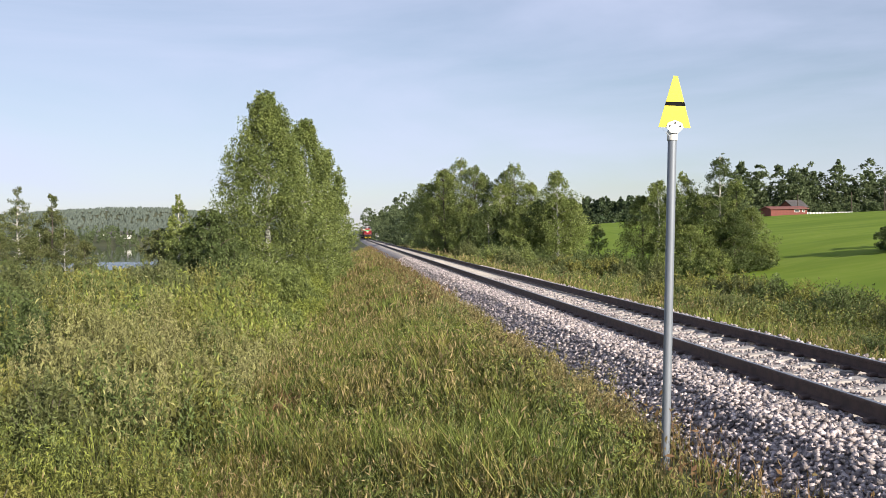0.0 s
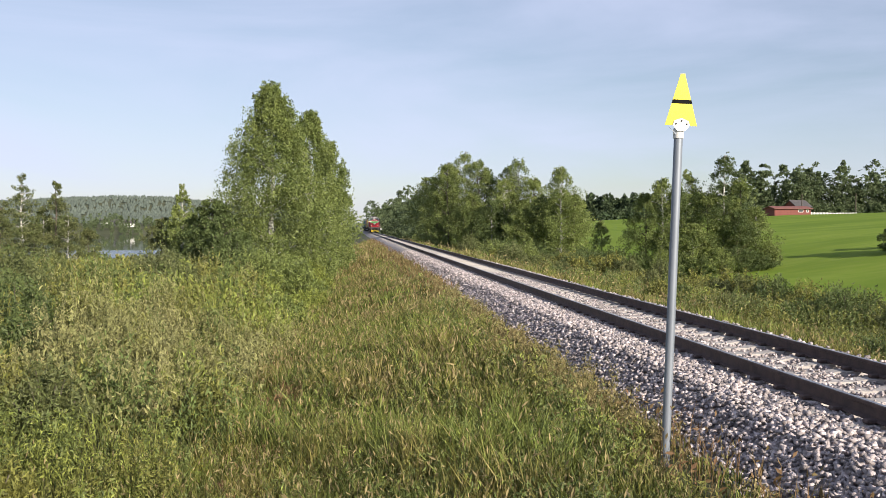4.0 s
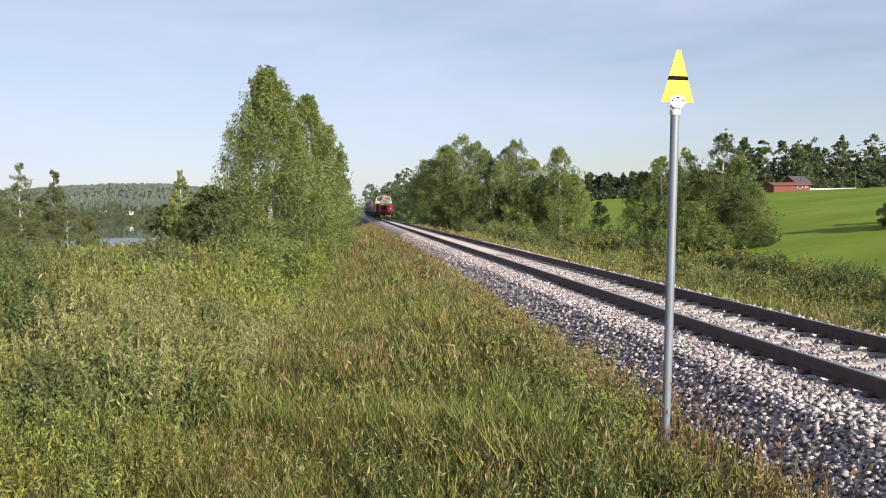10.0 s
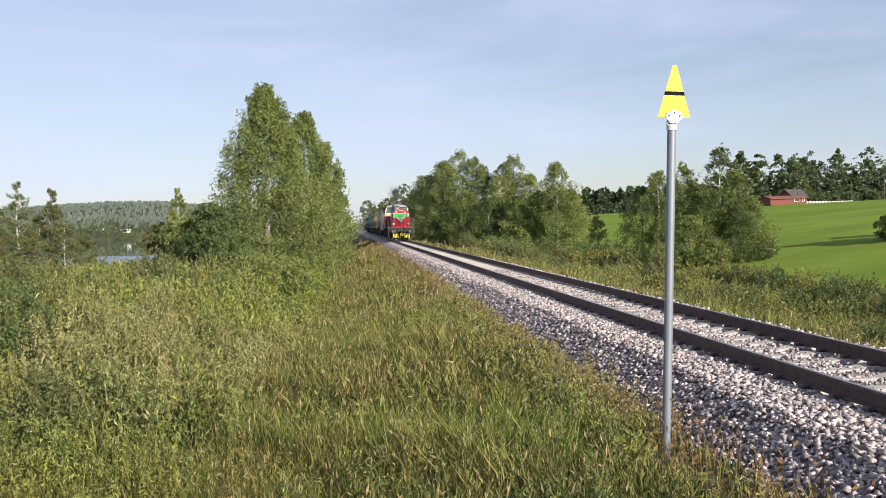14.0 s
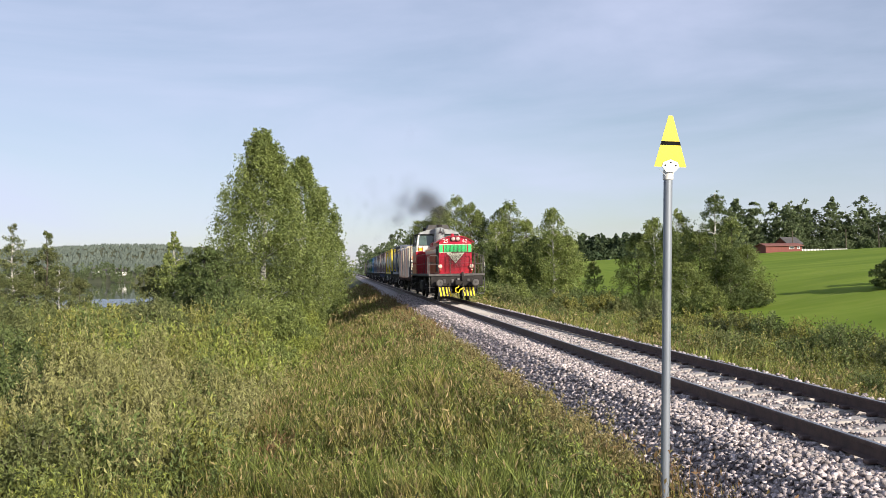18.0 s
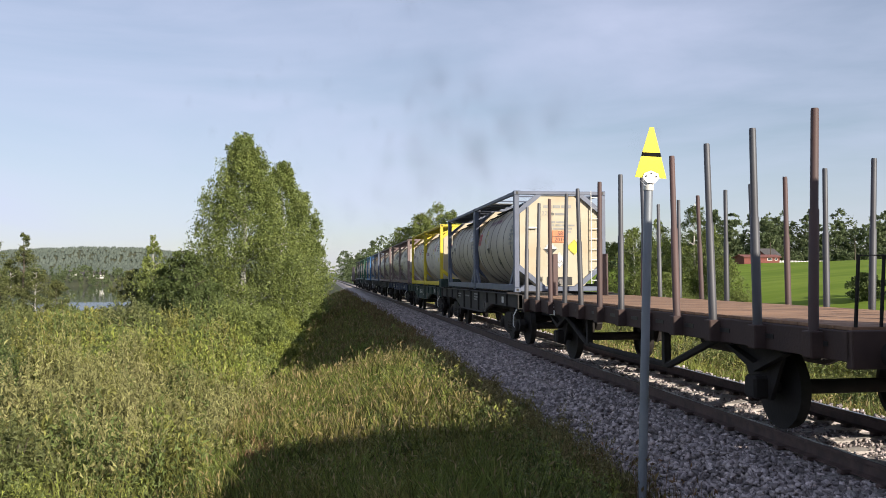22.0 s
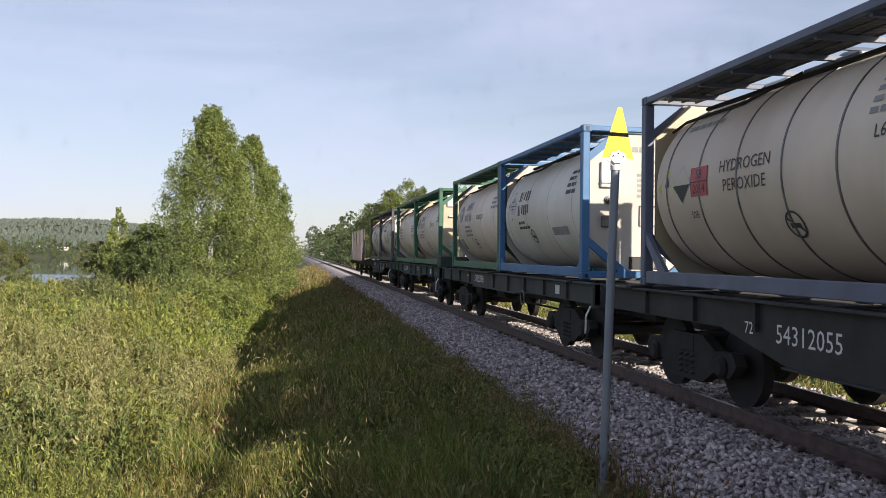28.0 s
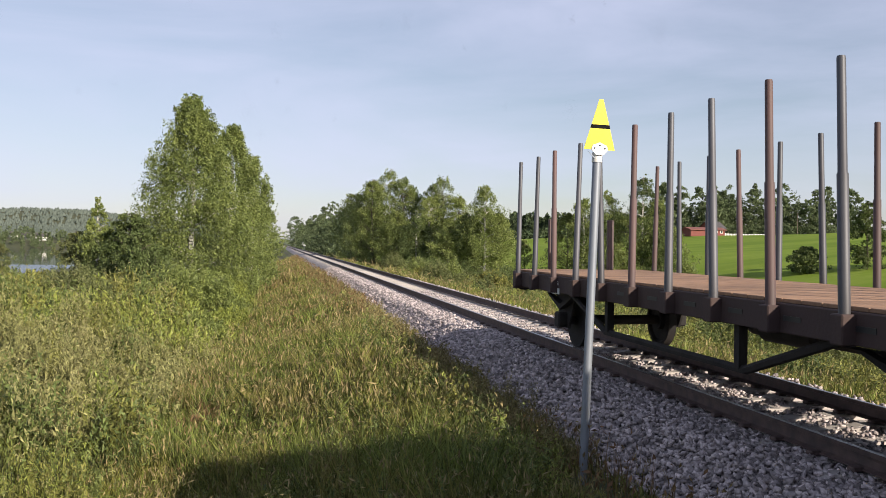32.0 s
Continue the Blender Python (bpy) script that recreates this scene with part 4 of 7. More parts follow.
frng = random.Random(21)
wood("far_forest", [(0.8 + frng.uniform(0, 60), 458 + frng.uniform(0, 30), frng.uniform(11, 18)) for _ in range(90)] + [(4.5 + frng.uniform(0, 9), 330 + k * 7 + frng.uniform(0, 5), frng.uniform(8, 12)) for k in range(15)], FARLEAF, 3, "mixed forest where the railway disappears", 420, 0.5)
wood("lineside_wood", [(5.2 + frng.uniform(0, 9), 168 + 3.6 * k, frng.uniform(8.5, 13)) for k in range(46)], FARLEAF, 9, "leafy wood lining the track in the distance", 700, 0.36, 0.24)
wood("field_edge_forest", [(60 + frng.uniform(0, 150), 400 + frng.uniform(0, 60), frng.uniform(8, 14)) for _ in range(300)] + [(30 + frng.uniform(0, 45), 300 + frng.uniform(0, 60), frng.uniform(7, 12)) for _ in range(40)], NEEDLE, 4, "dark spruce forest beyond the field", 200, 1.0, 0.2, True)
wood("forest_edge_shrub", [(60 + frng.uniform(0, 150), 385 + frng.uniform(0, 12), frng.uniform(3, 6)) for _ in range(130)], NEEDLE, 8, "low dark shrubs along the forest edge", 90, 1.0, 0.5)
wood("farm_trees", [(115 + k * 2.5 + frng.uniform(-1, 1), 262 + frng.uniform(-6, 14), frng.uniform(12, 19)) for k in range(32)] + [(116 + frng.uniform(0, 80), 272 + frng.uniform(0, 12), frng.uniform(8, 13)) for _ in range(44)], FARLEAF, 5, "tall trees round the farmstead", 1100, 0.55, 0.25)
wood("farm_hedge", [(118 + frng.uniform(0, 80), 254 + frng.uniform(0, 8), frng.uniform(2.5, 4.5)) for _ in range(70)], FARLEAF, 7, "dense shrubs under the farm trees", 260, 0.4, 0.5)
wood("shore_trees", [(-30 - frng.uniform(0, 330), 672 + frng.uniform(0, 110), frng.uniform(4, 10)) for _ in range(330)] + [(-30 - frng.uniform(0, 40), 690 + frng.uniform(0, 20), frng.uniform(5, 9)) for _ in range(30)], FARLEAF, 6, "trees along the far lake shore", 150, 0.8)

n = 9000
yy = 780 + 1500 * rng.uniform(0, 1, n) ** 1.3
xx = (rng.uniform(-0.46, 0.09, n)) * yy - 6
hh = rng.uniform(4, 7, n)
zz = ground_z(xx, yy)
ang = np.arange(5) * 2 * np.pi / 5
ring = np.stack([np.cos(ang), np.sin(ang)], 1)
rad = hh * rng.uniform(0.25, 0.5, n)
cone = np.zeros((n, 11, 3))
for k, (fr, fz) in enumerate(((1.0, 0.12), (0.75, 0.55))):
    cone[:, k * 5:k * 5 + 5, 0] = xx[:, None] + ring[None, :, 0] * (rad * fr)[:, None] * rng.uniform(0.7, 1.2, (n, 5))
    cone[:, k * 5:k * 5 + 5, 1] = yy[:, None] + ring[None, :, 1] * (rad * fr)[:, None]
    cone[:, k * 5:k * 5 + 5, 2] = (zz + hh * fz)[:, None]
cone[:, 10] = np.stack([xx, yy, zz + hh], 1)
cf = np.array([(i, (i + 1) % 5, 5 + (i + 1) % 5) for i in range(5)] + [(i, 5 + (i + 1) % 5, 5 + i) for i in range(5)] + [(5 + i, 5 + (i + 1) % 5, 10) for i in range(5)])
# the haze over these hills is only in the tree colour
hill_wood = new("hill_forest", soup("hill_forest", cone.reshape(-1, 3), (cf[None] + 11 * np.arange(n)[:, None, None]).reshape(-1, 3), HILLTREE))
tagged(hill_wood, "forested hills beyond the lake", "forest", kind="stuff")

# ---- farm ----
BARNRED = mat("barn_red_boards", (0.19, 0.052, 0.040), (0.15, 0.045, 0.036), 1.5, 0.8, bump=0.2, bscale=12, stretch=(6, 6, 0.4))
ROOFRED = mat("barn_roof", (0.20, 0.07, 0.055), (0.15, 0.06, 0.05), 1.2, 0.75)
ROOFDARK = mat("dark_roof", (0.06, 0.055, 0.055), (0.09, 0.08, 0.08), 1.2, 0.7)


def house(name, label, x, y, w, d, h, rise, wall, roof, turn, wins):
    z = float(ground_z(x, y))
    ob = base(name, label, "house", m=pose(x, y, z - 0.2, 0, 0, turn))
    b = Build().prism([(-d / 2, 0), (d / 2, 0), (d / 2, h), (0, h + rise), (-d / 2, h)], "x", -w / 2, w / 2)
    wl_ = part("wall", b, wall, ob)
    for s in (-1, 1):
        part("roof", Build().prism([(s * (d / 2 + 0.5), h - 0.5 * rise / (d / 2)), (0, h + rise), (0, h + rise + 0.18), (s * (d / 2 + 0.5), h + 0.18 - 0.5 * rise / (d / 2))], "x", -w / 2 - 0.4, w / 2 + 0.4), roof, ob)
    for x0, z0, ww, hh_ in wins:
        wi = part("window", Build().box(x0 - ww / 2, x0 + ww / 2, -d / 2 - 0.06, -d / 2 - 0.02, z0, z0 + hh_), WHITEP, ob, "white framed window")
        part("pane", Build().box(x0 - ww / 2 + 0.12, x0 + ww / 2 - 0.12, -d / 2 - 0.08, -d / 2 - 0.062, z0 + 0.12, z0 + hh_ - 0.12), GLASSM0, wi)
    return ob


GLASSM0 = mat("window_glass", (0.03, 0.04, 0.05), None, 1, 0.08)
house("barn", "long low red wooden barn with white windows above the field", 115.2, 230, 11.0, 5, 1.9, 0.6, BARNRED, ROOFRED, 4, [(2.4, 0.95, 1.5, 0.8), (4.4, 0.95, 0.8, 0.8)])
house("farmhouse", "white gabled farmhouse with a dark roof among trees", 137.5, 264, 6, 3.8, 2.2, 1.9, WHITEP, ROOFDARK, 78, [(0, 1.6, 1.2, 1.4)])
house("farm_shed", "small dark-roofed farm building behind the barn", 128.6, 250, 5, 6, 3.0, 1.8, BARNRED, ROOFDARK, 10, [(0, 1.4, 1.0, 1.0)])
house("lakeside_house", "pale house on the far lake shore", -190, 740, 8, 6, 3.4, 2.6, WHITEP, ROOFDARK, 10, [(-2, 1, 1.2, 1.2), (2, 1, 1.2, 1.2)])
house("lakeside_house", "small grey house among trees across the lake", -203, 748, 7, 6, 3.2, 2.4, GREYBOARD, ROOFDARK, -20, [(0, 1, 1.2, 1.2)])
house("lakeside_house", "small pale cottage across the lake", -216, 760, 5, 5, 3, 2.2, WHITEP, ROOFDARK, 30, [(0, 1.6, 1.6, 1.6)])
BALE = Build().lathe((0, 0, 0), (0, 0, 2), [(0, 0.36), (0.05, 0.42), (0.66, 0.42), (0.70, 0.36)], 16).mesh("hay_bale", WHITEP, True)
for k in range(19):
    x, y = 118.6 + k * 0.97, 231 + 0.02 * k
    bl = new("hay_bale", BALE)
    bl.matrix_basis = pose(x, y, float(ground_z(x, y)) - 0.05)
    tagged(bl, "white plastic-wrapped round hay bale in a row", "hay bale", "hay bales by the barn")
for x, y, h in ((121.5, 234, 6.0), (150.5, 238, 7.5), (139.0, 236, 6.5)):
    pl = base("utility_pole", "plain wooden utility pole beside the farm", "pole", m=pose(x, y, float(ground_z(x, y)) - 0.1))
    part("pole", Build().lathe((0, 0, 0), (0, 0, 2), [(0, 0.16), (h, 0.11), (h + 0.02, 0.06)], 10), TWIG, pl)
for x, y in ((3.4, 300), (4.0, 303)):
    mk = base("lineside_marker", "small white railway marker board on a post", "sign", m=pose(x, y, float(ground_z(x, y))))
    part("post", Build().lathe((0, 0, 0), (0, 0, 2), [(0, 0.05), (2.4, 0.05)], 8), GALV, mk)
    part("board", Build().box(-0.45, 0.45, -0.08, -0.05, 1.7, 2.6, 0.01), WHITEP, mk)

TRAIN_SPEED, TRAIN_T0 = 13.45, 12.1 + 13.45 * 20.5




# ---- lettering ----
_GLYPHS = {}


def text_mesh(words, size):
    """Flat letters as a mesh in the x-y plane, centred."""
    if (words, size) not in _GLYPHS:
        cu = bpy.data.curves.new("letters", "FONT")
        cu.body, cu.size, cu.align_x, cu.align_y = words, size, "CENTER", "CENTER"
        cu.resolution_u = 2
        tmp = bpy.data.objects.new("letters", cu)
        me = bpy.data.meshes.new_from_object(tmp)
        bpy.data.objects.remove(tmp)
        _GLYPHS[(words, size)] = ([tuple(v.co) for v in me.vertices], [tuple(p.vertices) for p in me.polygons])
    return _GLYPHS[(words, size)]


def letters(words, size, material, parent, place, name="lettering", bold=1.0):
    """Letters laid out by place(u, v): u to the right along the text, v up."""
    v, f = text_mesh(words, size)
    b = Build()
    b.add([place(p[0] * bold, p[1]) for p in v], f)
    ob = new(name, bpy.data.meshes.new(name))
    ob.data.from_pydata(b.v, [], b.f)
    ob.data.materials.append(material)
    ob.parent = parent
    return ob


def bars(rows, material, parent, place, name="marking"):
    """Unreadable lettering: one mesh of bars (u0, u1, v0, v1)."""
    b = Build()
    for u0, u1, v0, v1 in rows:
        n = max(1, int((v1 - v0) / 0.12))
        for i in range(n):
            a, c = v0 + (v1 - v0) * i / n, v0 + (v1 - v0) * (i + 1) / n
            b.add([place(u0, a), place(u1, a), place(u1, c), place(u0, c)], [(0, 1, 2, 3)])
    ob = new(name, bpy.data.meshes.new(name))
    ob.data.from_pydata(b.v, [], b.f)
    ob.data.materials.append(material)
    ob.parent = parent
    return tagged(ob, kind="stuff") if len(rows) > 1 else ob


def text_rows(u, v, w, lines_n, pitch, seed, h=0.55):
    """Rows of bars with gaps, like small print, ragged at the end."""
    r = random.Random(seed)
    out = []
    for i in range(lines_n):
        x, end = u, u + w * r.uniform(0.55, 1.0)
        while x < end - 0.04:
            k = min(r.uniform(0.10, 0.32), end - x)
            out.append((x, x + k, v - i * pitch - pitch * h, v - i * pitch))
            x += k + 0.035
    return out


# ---- train materials ----
LRED = mat("loco_red_paint", (0.43, 0.012, 0.042), (0.35, 0.013, 0.036), 1.2, 0.30, bump=0.05, bscale=3, spec=0.3, c3=(0.32, 0.018, 0.022), cscale=0.5)
LWHITE = mat("loco_white_paint", (0.62, 0.61, 0.58), (0.54, 0.53, 0.50), 1.5, 0.4, coat=0.2)
LGREEN = mat("loco_green_band", (0.03, 0.50, 0.14), (0.025, 0.44, 0.12), 3, 0.45)
LCREAM = mat("loco_cream_paint", (0.62, 0.60, 0.48), (0.55, 0.53, 0.42), 3, 0.45)
LGREY = mat("loco_grey_roof", (0.34, 0.36, 0.36), (0.24, 0.25, 0.25), 2.5, 0.55)
GRIME = mat("underframe_grime", (0.009, 0.0075, 0.007), (0.024, 0.019, 0.017), 3, 0.85, bump=0.2, bscale=30)
BEAMGREY = mat("buffer_beam_grey", (0.06, 0.055, 0.054), (0.10, 0.09, 0.085), 4, 0.75)
STEEL = mat("worn_steel", (0.22, 0.21, 0.20), (0.13, 0.12, 0.115), 6, 0.5, 0.6)
YELLOWP = mat("warning_yellow", (0.80, 0.62, 0.02), (0.70, 0.52, 0.02), 4, 0.5)
GLASSM = mat("cab_glass", (0.02, 0.03, 0.035), None, 1, 0.05, spec=0.8)
LAMP = mat("lamp_glass", (0.62, 0.52, 0.40), (0.50, 0.42, 0.33), 9, 0.15, emit=0.12)
GLASSL = mat("windscreen_glass", (0.10, 0.15, 0.13), (0.07, 0.105, 0.095), 1.2, 0.06, spec=0.8)
LAMPOFF = mat("lamp_dull", (0.45, 0.40, 0.36), (0.34, 0.30, 0.27), 8, 0.2)
REDLENS = mat("red_lens", (0.35, 0.02, 0.02), None, 1, 0.2)
WAGBROWN = mat("wagon_rust_brown", (0.040, 0.024, 0.021), (0.068, 0.040, 0.032), 2.2, 0.8, bump=0.2, bscale=25, c3=(0.05, 0.03, 0.028), cscale=0.6)
STAKER = mat("stake_red_brown", (0.095, 0.052, 0.048), (0.07, 0.05, 0.048), 2.5, 0.65, stretch=(1, 1, 0.3), vary=0.25)
STAKEG = mat("stake_steel_grey", (0.085, 0.088, 0.10), (0.065, 0.062, 0.066), 2.5, 0.55, 0.3, stretch=(1, 1, 0.3), vary=0.2)
PLANK = mat("deck_planks", (0.34, 0.20, 0.12), (0.24, 0.14, 0.085), 2.0, 0.85, bump=0.2, bscale=30, vary=0.2, stretch=(1, 6, 1))
WHITELET = mat("white_lettering", (0.72, 0.72, 0.70), (0.58, 0.58, 0.56), 9, 0.6)
BLACKLET = mat("black_lettering", (0.03, 0.03, 0.032), (0.06, 0.06, 0.06), 9, 0.6)
FADELET = mat("faded_lettering", (0.22, 0.22, 0.21), (0.32, 0.31, 0.29), 9, 0.7)
ORANGEP = mat("placard_orange", (0.62, 0.22, 0.10), (0.55, 0.19, 0.09), 6, 0.6)
PINKP = mat("placard_red", (0.55, 0.10, 0.10), (0.48, 0.09, 0.09), 6, 0.6)
PLYEL = mat("placard_yellow", (0.62, 0.55, 0.05), (0.55, 0.48, 0.05), 6, 0.6)
PLWHITE = mat("placard_white", (0.62, 0.62, 0.60), (0.52, 0.52, 0.50), 6, 0.6)
PURPLE = mat("purple_lettering", (0.16, 0.06, 0.12), (0.2, 0.09, 0.14), 9, 0.6)
PALEMARK = mat("worn_pale_mark", (0.42, 0.39, 0.34), (0.34, 0.31, 0.27), 9, 0.6)
GRATE = mat("walkway_steel", (0.10, 0.10, 0.105), (0.15, 0.145, 0.14), 8, 0.6, 0.5)


# ---- running gear ----
def wheel_mesh():
    b = Build()
    b.lathe((-0.068, 0, 0), (1, 0, 0), [(0, 0.20), (0.0, 0.39), (0.005, 0.475), (0.135, 0.465), (0.135, 0.40), (0.09, 0.37), (0.075, 0.18), (0.15, 0.16), (0.15, 0.09)], 28)
    return b.mesh("wheel", GRIME, True)


WHEEL = wheel_mesh()
AXLE = Build().lathe((-0.95, 0, 0), (1, 0, 0), [(0, 0.07), (0.15, 0.085), (1.75, 0.085), (1.9, 0.07)], 12).mesh("axle", GRIME, True)


def coil(x, y, z0, z1, r=0.10, w=0.022, turns=5):
    n = turns * 10
    return Build().tube([(x + r * math.cos(i * 0.6283), y + r * math.sin(i * 0.6283), z0 + (z1 - z0) * i / n) for i in range(n + 1)], w, 6)


SPINS = []


def wheelset(parent, y, z=0.475, r=0.475):
    ax = part("wheelset", AXLE, GRIME, parent)
    ax.location = (0, y, z)
    for s, turn in ((-0.77, 0), (0.77, 180)):
        w = part("wheel", WHEEL, GRIME, ax)
        w.matrix_basis = pose(s, 0, 0, 0, 0, turn)
        w.scale = (1, r / 0.475, r / 0.475)
    SPINS.append((ax, y, z))


def bogie(parent, yc):
    """A cast three-piece goods bogie."""
    bo = part("bogie", Build().box(-1.1, 1.1, yc - 0.22, yc + 0.22, 0.55, 0.80, 0.03), GRIME, parent, "dark cast steel bogie")
    for s in (-1, 1):
        x = s * 1.02
        prof = [(-1.25, 0.52), (-1.15, 0.66), (-0.75, 0.64), (-0.42, 0.80), (0.42, 0.80), (0.75, 0.64), (1.15, 0.66), (1.25, 0.52), (1.1, 0.36), (0.75, 0.40), (0.40, 0.22), (-0.40, 0.22), (-0.75, 0.40), (-1.1, 0.36)]
        part("side_frame", Build().prism([(yc + a, z) for a, z in prof], "x", x - 0.07, x + 0.07), GRIME, bo)
        for dy in (-0.925, 0.925):
            part("axle_box", Build().lathe((x, yc + dy, 0.475), (x + s, yc + dy, 0.475), [(0, 0.13), (0.10, 0.13), (0.14, 0.09)], 14), GRIME, bo, smooth=True)
        for dy in (-0.16, 0.0, 0.16):
            part("spring", coil(x + s * 0.02, yc + dy, 0.27, 0.56, 0.065, 0.02, 4), GRIME, bo)
    for dy in (-0.925, 0.925):
        wheelset(bo, yc + dy)
    return bo


def buffers(parent, y, way, material=GRIME, head=0.2):
    for sx in (-0.97, 0.97):
        bu = part("buffer", Build().lathe((sx, y, 1.05), (sx, y - way, 1.05), [(-0.62, 0.17), (-0.60, 0.12), (-0.35, 0.12), (-0.34, 0.085), (-0.05, 0.085), (-0.05, head), (-0.006, head), (0.0, head - 0.004)], 24), material, parent, smooth=True)
        part("wear_ring", Build().lathe((sx, y - way * 0.002, 1.05), (sx, y - way, 1.05), [(0, head - 0.05), (0.003, head - 0.055), (0.004, 0.05), (0.002, 0.045)], 24), BEAMGREY, bu, "worn grey contact face", True)
        part("bolt", Build().lathe((sx, y - way * 0.005, 1.05), (sx, y - way, 1.05), [(0, 0.03), (0.01, 0.03), (0.012, 0.02)], 8), GRIME, bu)


# ---- locomotive ----
loco = base("locomotive", "red diesel locomotive with green band, white V and white-topped cab", "locomotive")
L = loco
HW = 0.90
# hood front block with arched roof and eaves
arch = [(-HW, 3.26), (-0.72, 3.38), (-0.42, 3.50), (-0.2, 3.54), (0.2, 3.54), (0.42, 3.50), (0.72, 3.38), (HW, 3.26)]
hood = part("hood", Build().prism([(-HW, 1.53)] + arch + [(HW, 1.53)], "y", 0.92, 2.75), LRED, L, "red louvred front hood")
EAVE = [(-HW - 0.14, 3.215), (-0.74, 3.405), (-0.43, 3.53), (-0.2, 3.565), (0.2, 3.565), (0.43, 3.53), (0.74, 3.405), (HW + 0.14, 3.215)]
part("roof_eave", Build().prism(EAVE + [(x, z + 0.045) for x, z in EAVE[::-1]], "y", 0.84, 2.8), LRED, hood)
part("hood", Build().prism([(-HW, 1.53), (-HW, 2.98), (-0.72, 3.16), (0.72, 3.16), (HW, 2.98), (HW, 1.53)], "y", 2.75, 8.9), LRED, L, "long red engine hood")
part("hood_top_box", Build().box(-0.66, 0.66, 5.0, 7.85, 3.08, 3.44, 0.04), LRED, L, "raised red intake box")
for k in range(16):
    y = 6.45 + k * 0.08 + (0.06 if k > 7 else 0)
    for s in (-1, 1):
        part("top_louvre", Build().box(min(s * 0.66, s * 0.70), max(s * 0.66, s * 0.70), y, y + 0.045, 3.10, 3.40, 0.008), LRED, L)
# green band as upright slats, V, front slats
for k in range(17):
    x = -0.60 + k * 0.075
    part("grille_slat", Build().box(x - 0.030, x + 0.030, 0.885, 0.92, 2.72, 3.10, 0.008), LGREEN, hood, "green grille slat")
for s in (-1, 1):
    part("green_panel", Build().box(min(s * 0.70, s * 0.89), max(s * 0.70, s * 0.89), 0.895, 0.92, 2.70, 3.12, 0.005), LGREEN, hood, "green corner panel")
part("band_top", Build().box(-0.89, 0.89, 0.893, 0.92, 3.115, 3.15), LCREAM, hood, "cream line")
part("band_bottom", Build().box(-0.89, 0.89, 0.893, 0.92, 2.675, 2.70), LCREAM, hood, "cream line")
part("front_v", Build().prism([(-0.51, 2.68), (0.51, 2.68), (0.06, 2.16), (0.0, 2.11), (-0.06, 2.16)], "y", 0.878, 0.90), LCREAM, hood, "cream V emblem")
for k in range(24):
    x = -0.80 + k * 0.0696
    part("front_slat", Build().box(x - 0.030, x + 0.030, 0.908, 0.92, 1.62, 2.66, 0.005), LRED, hood)
part("front_frame", Build().tube([(-0.30, 0.87, 1.58), (-0.30, 0.87, 2.26), (0.26, 0.87, 2.26), (0.26, 0.87, 1.58)], 0.012, 6), LRED, hood)
for s in (-1, 1):
    li = part("headlight", Build().lathe((s * 0.86, 0.92, 1.93), (s * 0.86, 0, 1.93), [(0, 0.13), (0.13, 0.13), (0.14, 0.115)], 24), LRED, L, "round headlight", smooth=True)
    part("lens", Build().lathe((s * 0.86, 0.782, 1.93), (s * 0.86, 0, 1.93), [(0, 0.112), (0.02, 0.09), (0.03, 0.03)], 24), LAMP, li, "lit lamp glass", smooth=True)
    tl = part("tail_light", Build().lathe((s * 0.86, 0.92, 1.70), (s * 0.86, 0, 1.70), [(0, 0.075), (0.10, 0.075), (0.11, 0.06)], 18), REDLENS, L, "small red tail lamp", smooth=True)
    tp = part("top_headlight", Build().lathe((s * 0.125, 1.0, 3.44), (s * 0.125, 0, 3.44), [(0, 0.125), (0.18, 0.125), (0.20, 0.11)], 24), LRED, L, "round top headlight", smooth=True)
    part("lens", Build().lathe((s * 0.125, 0.80, 3.44), (s * 0.125, 0, 3.44), [(0, 0.105), (0.02, 0.085), (0.03, 0.03)], 24), LAMPOFF, tp, smooth=True)
part("lamp_box", Build().box(-0.27, 0.27, 0.84, 1.0, 3.31, 3.54, 0.02), BLACKP, L)
letters("25", 0.27, WHITELET, L, lambda u, v: (-0.52 + u, 0.912, 3.315 + v), bold=1.1)
letters("42", 0.27, WHITELET, L, lambda u, v: (0.52 + u, 0.912, 3.315 + v), bold=1.1)
# white stripe and panel joints on the hood sides
for s in (-1, 1):
    part("white_stripe", Build().box(min(s * HW, s * (HW + 0.006)), max(s * HW, s * (HW + 0.006)), 0.95, 8.9, 2.72, 2.93), LWHITE, L, "white side stripe")
    for k in range(9):
        y = 2.9 + k * 0.66
        dr = part("hood_door", Build().box(min(s * HW, s * (HW + 0.022)), max(s * HW, s * (HW + 0.022)), y + 0.02, y + 0.62, 1.62, 2.70, 0.008), LRED, L)
        part("handle", Build().box(min(s * (HW + .02), s * (HW + 0.05)), max(s * (HW + .02), s * (HW + 0.05)), y + 0.52, y + 0.56, 2.1, 2.22, 0.006), STEEL, dr)
    for k in range(11):
        y = 1.30 + k * 0.105
        part("side_slat", Build().box(min(s * HW, s * (HW + 0.03)), max(s * HW, s * (HW + 0.03)), y, y + 0.05, 1.65, 3.05, 0.006), BLACKP, L)
    for k in range(12):
        z = 1.72 + k * 0.06
        part("louvre", Build().box(min(s * (HW + .02), s * (HW + 0.045)), max(s * (HW + .02), s * (HW + 0.045)), 7.75, 8.25, z, z + 0.035), LRED, L)
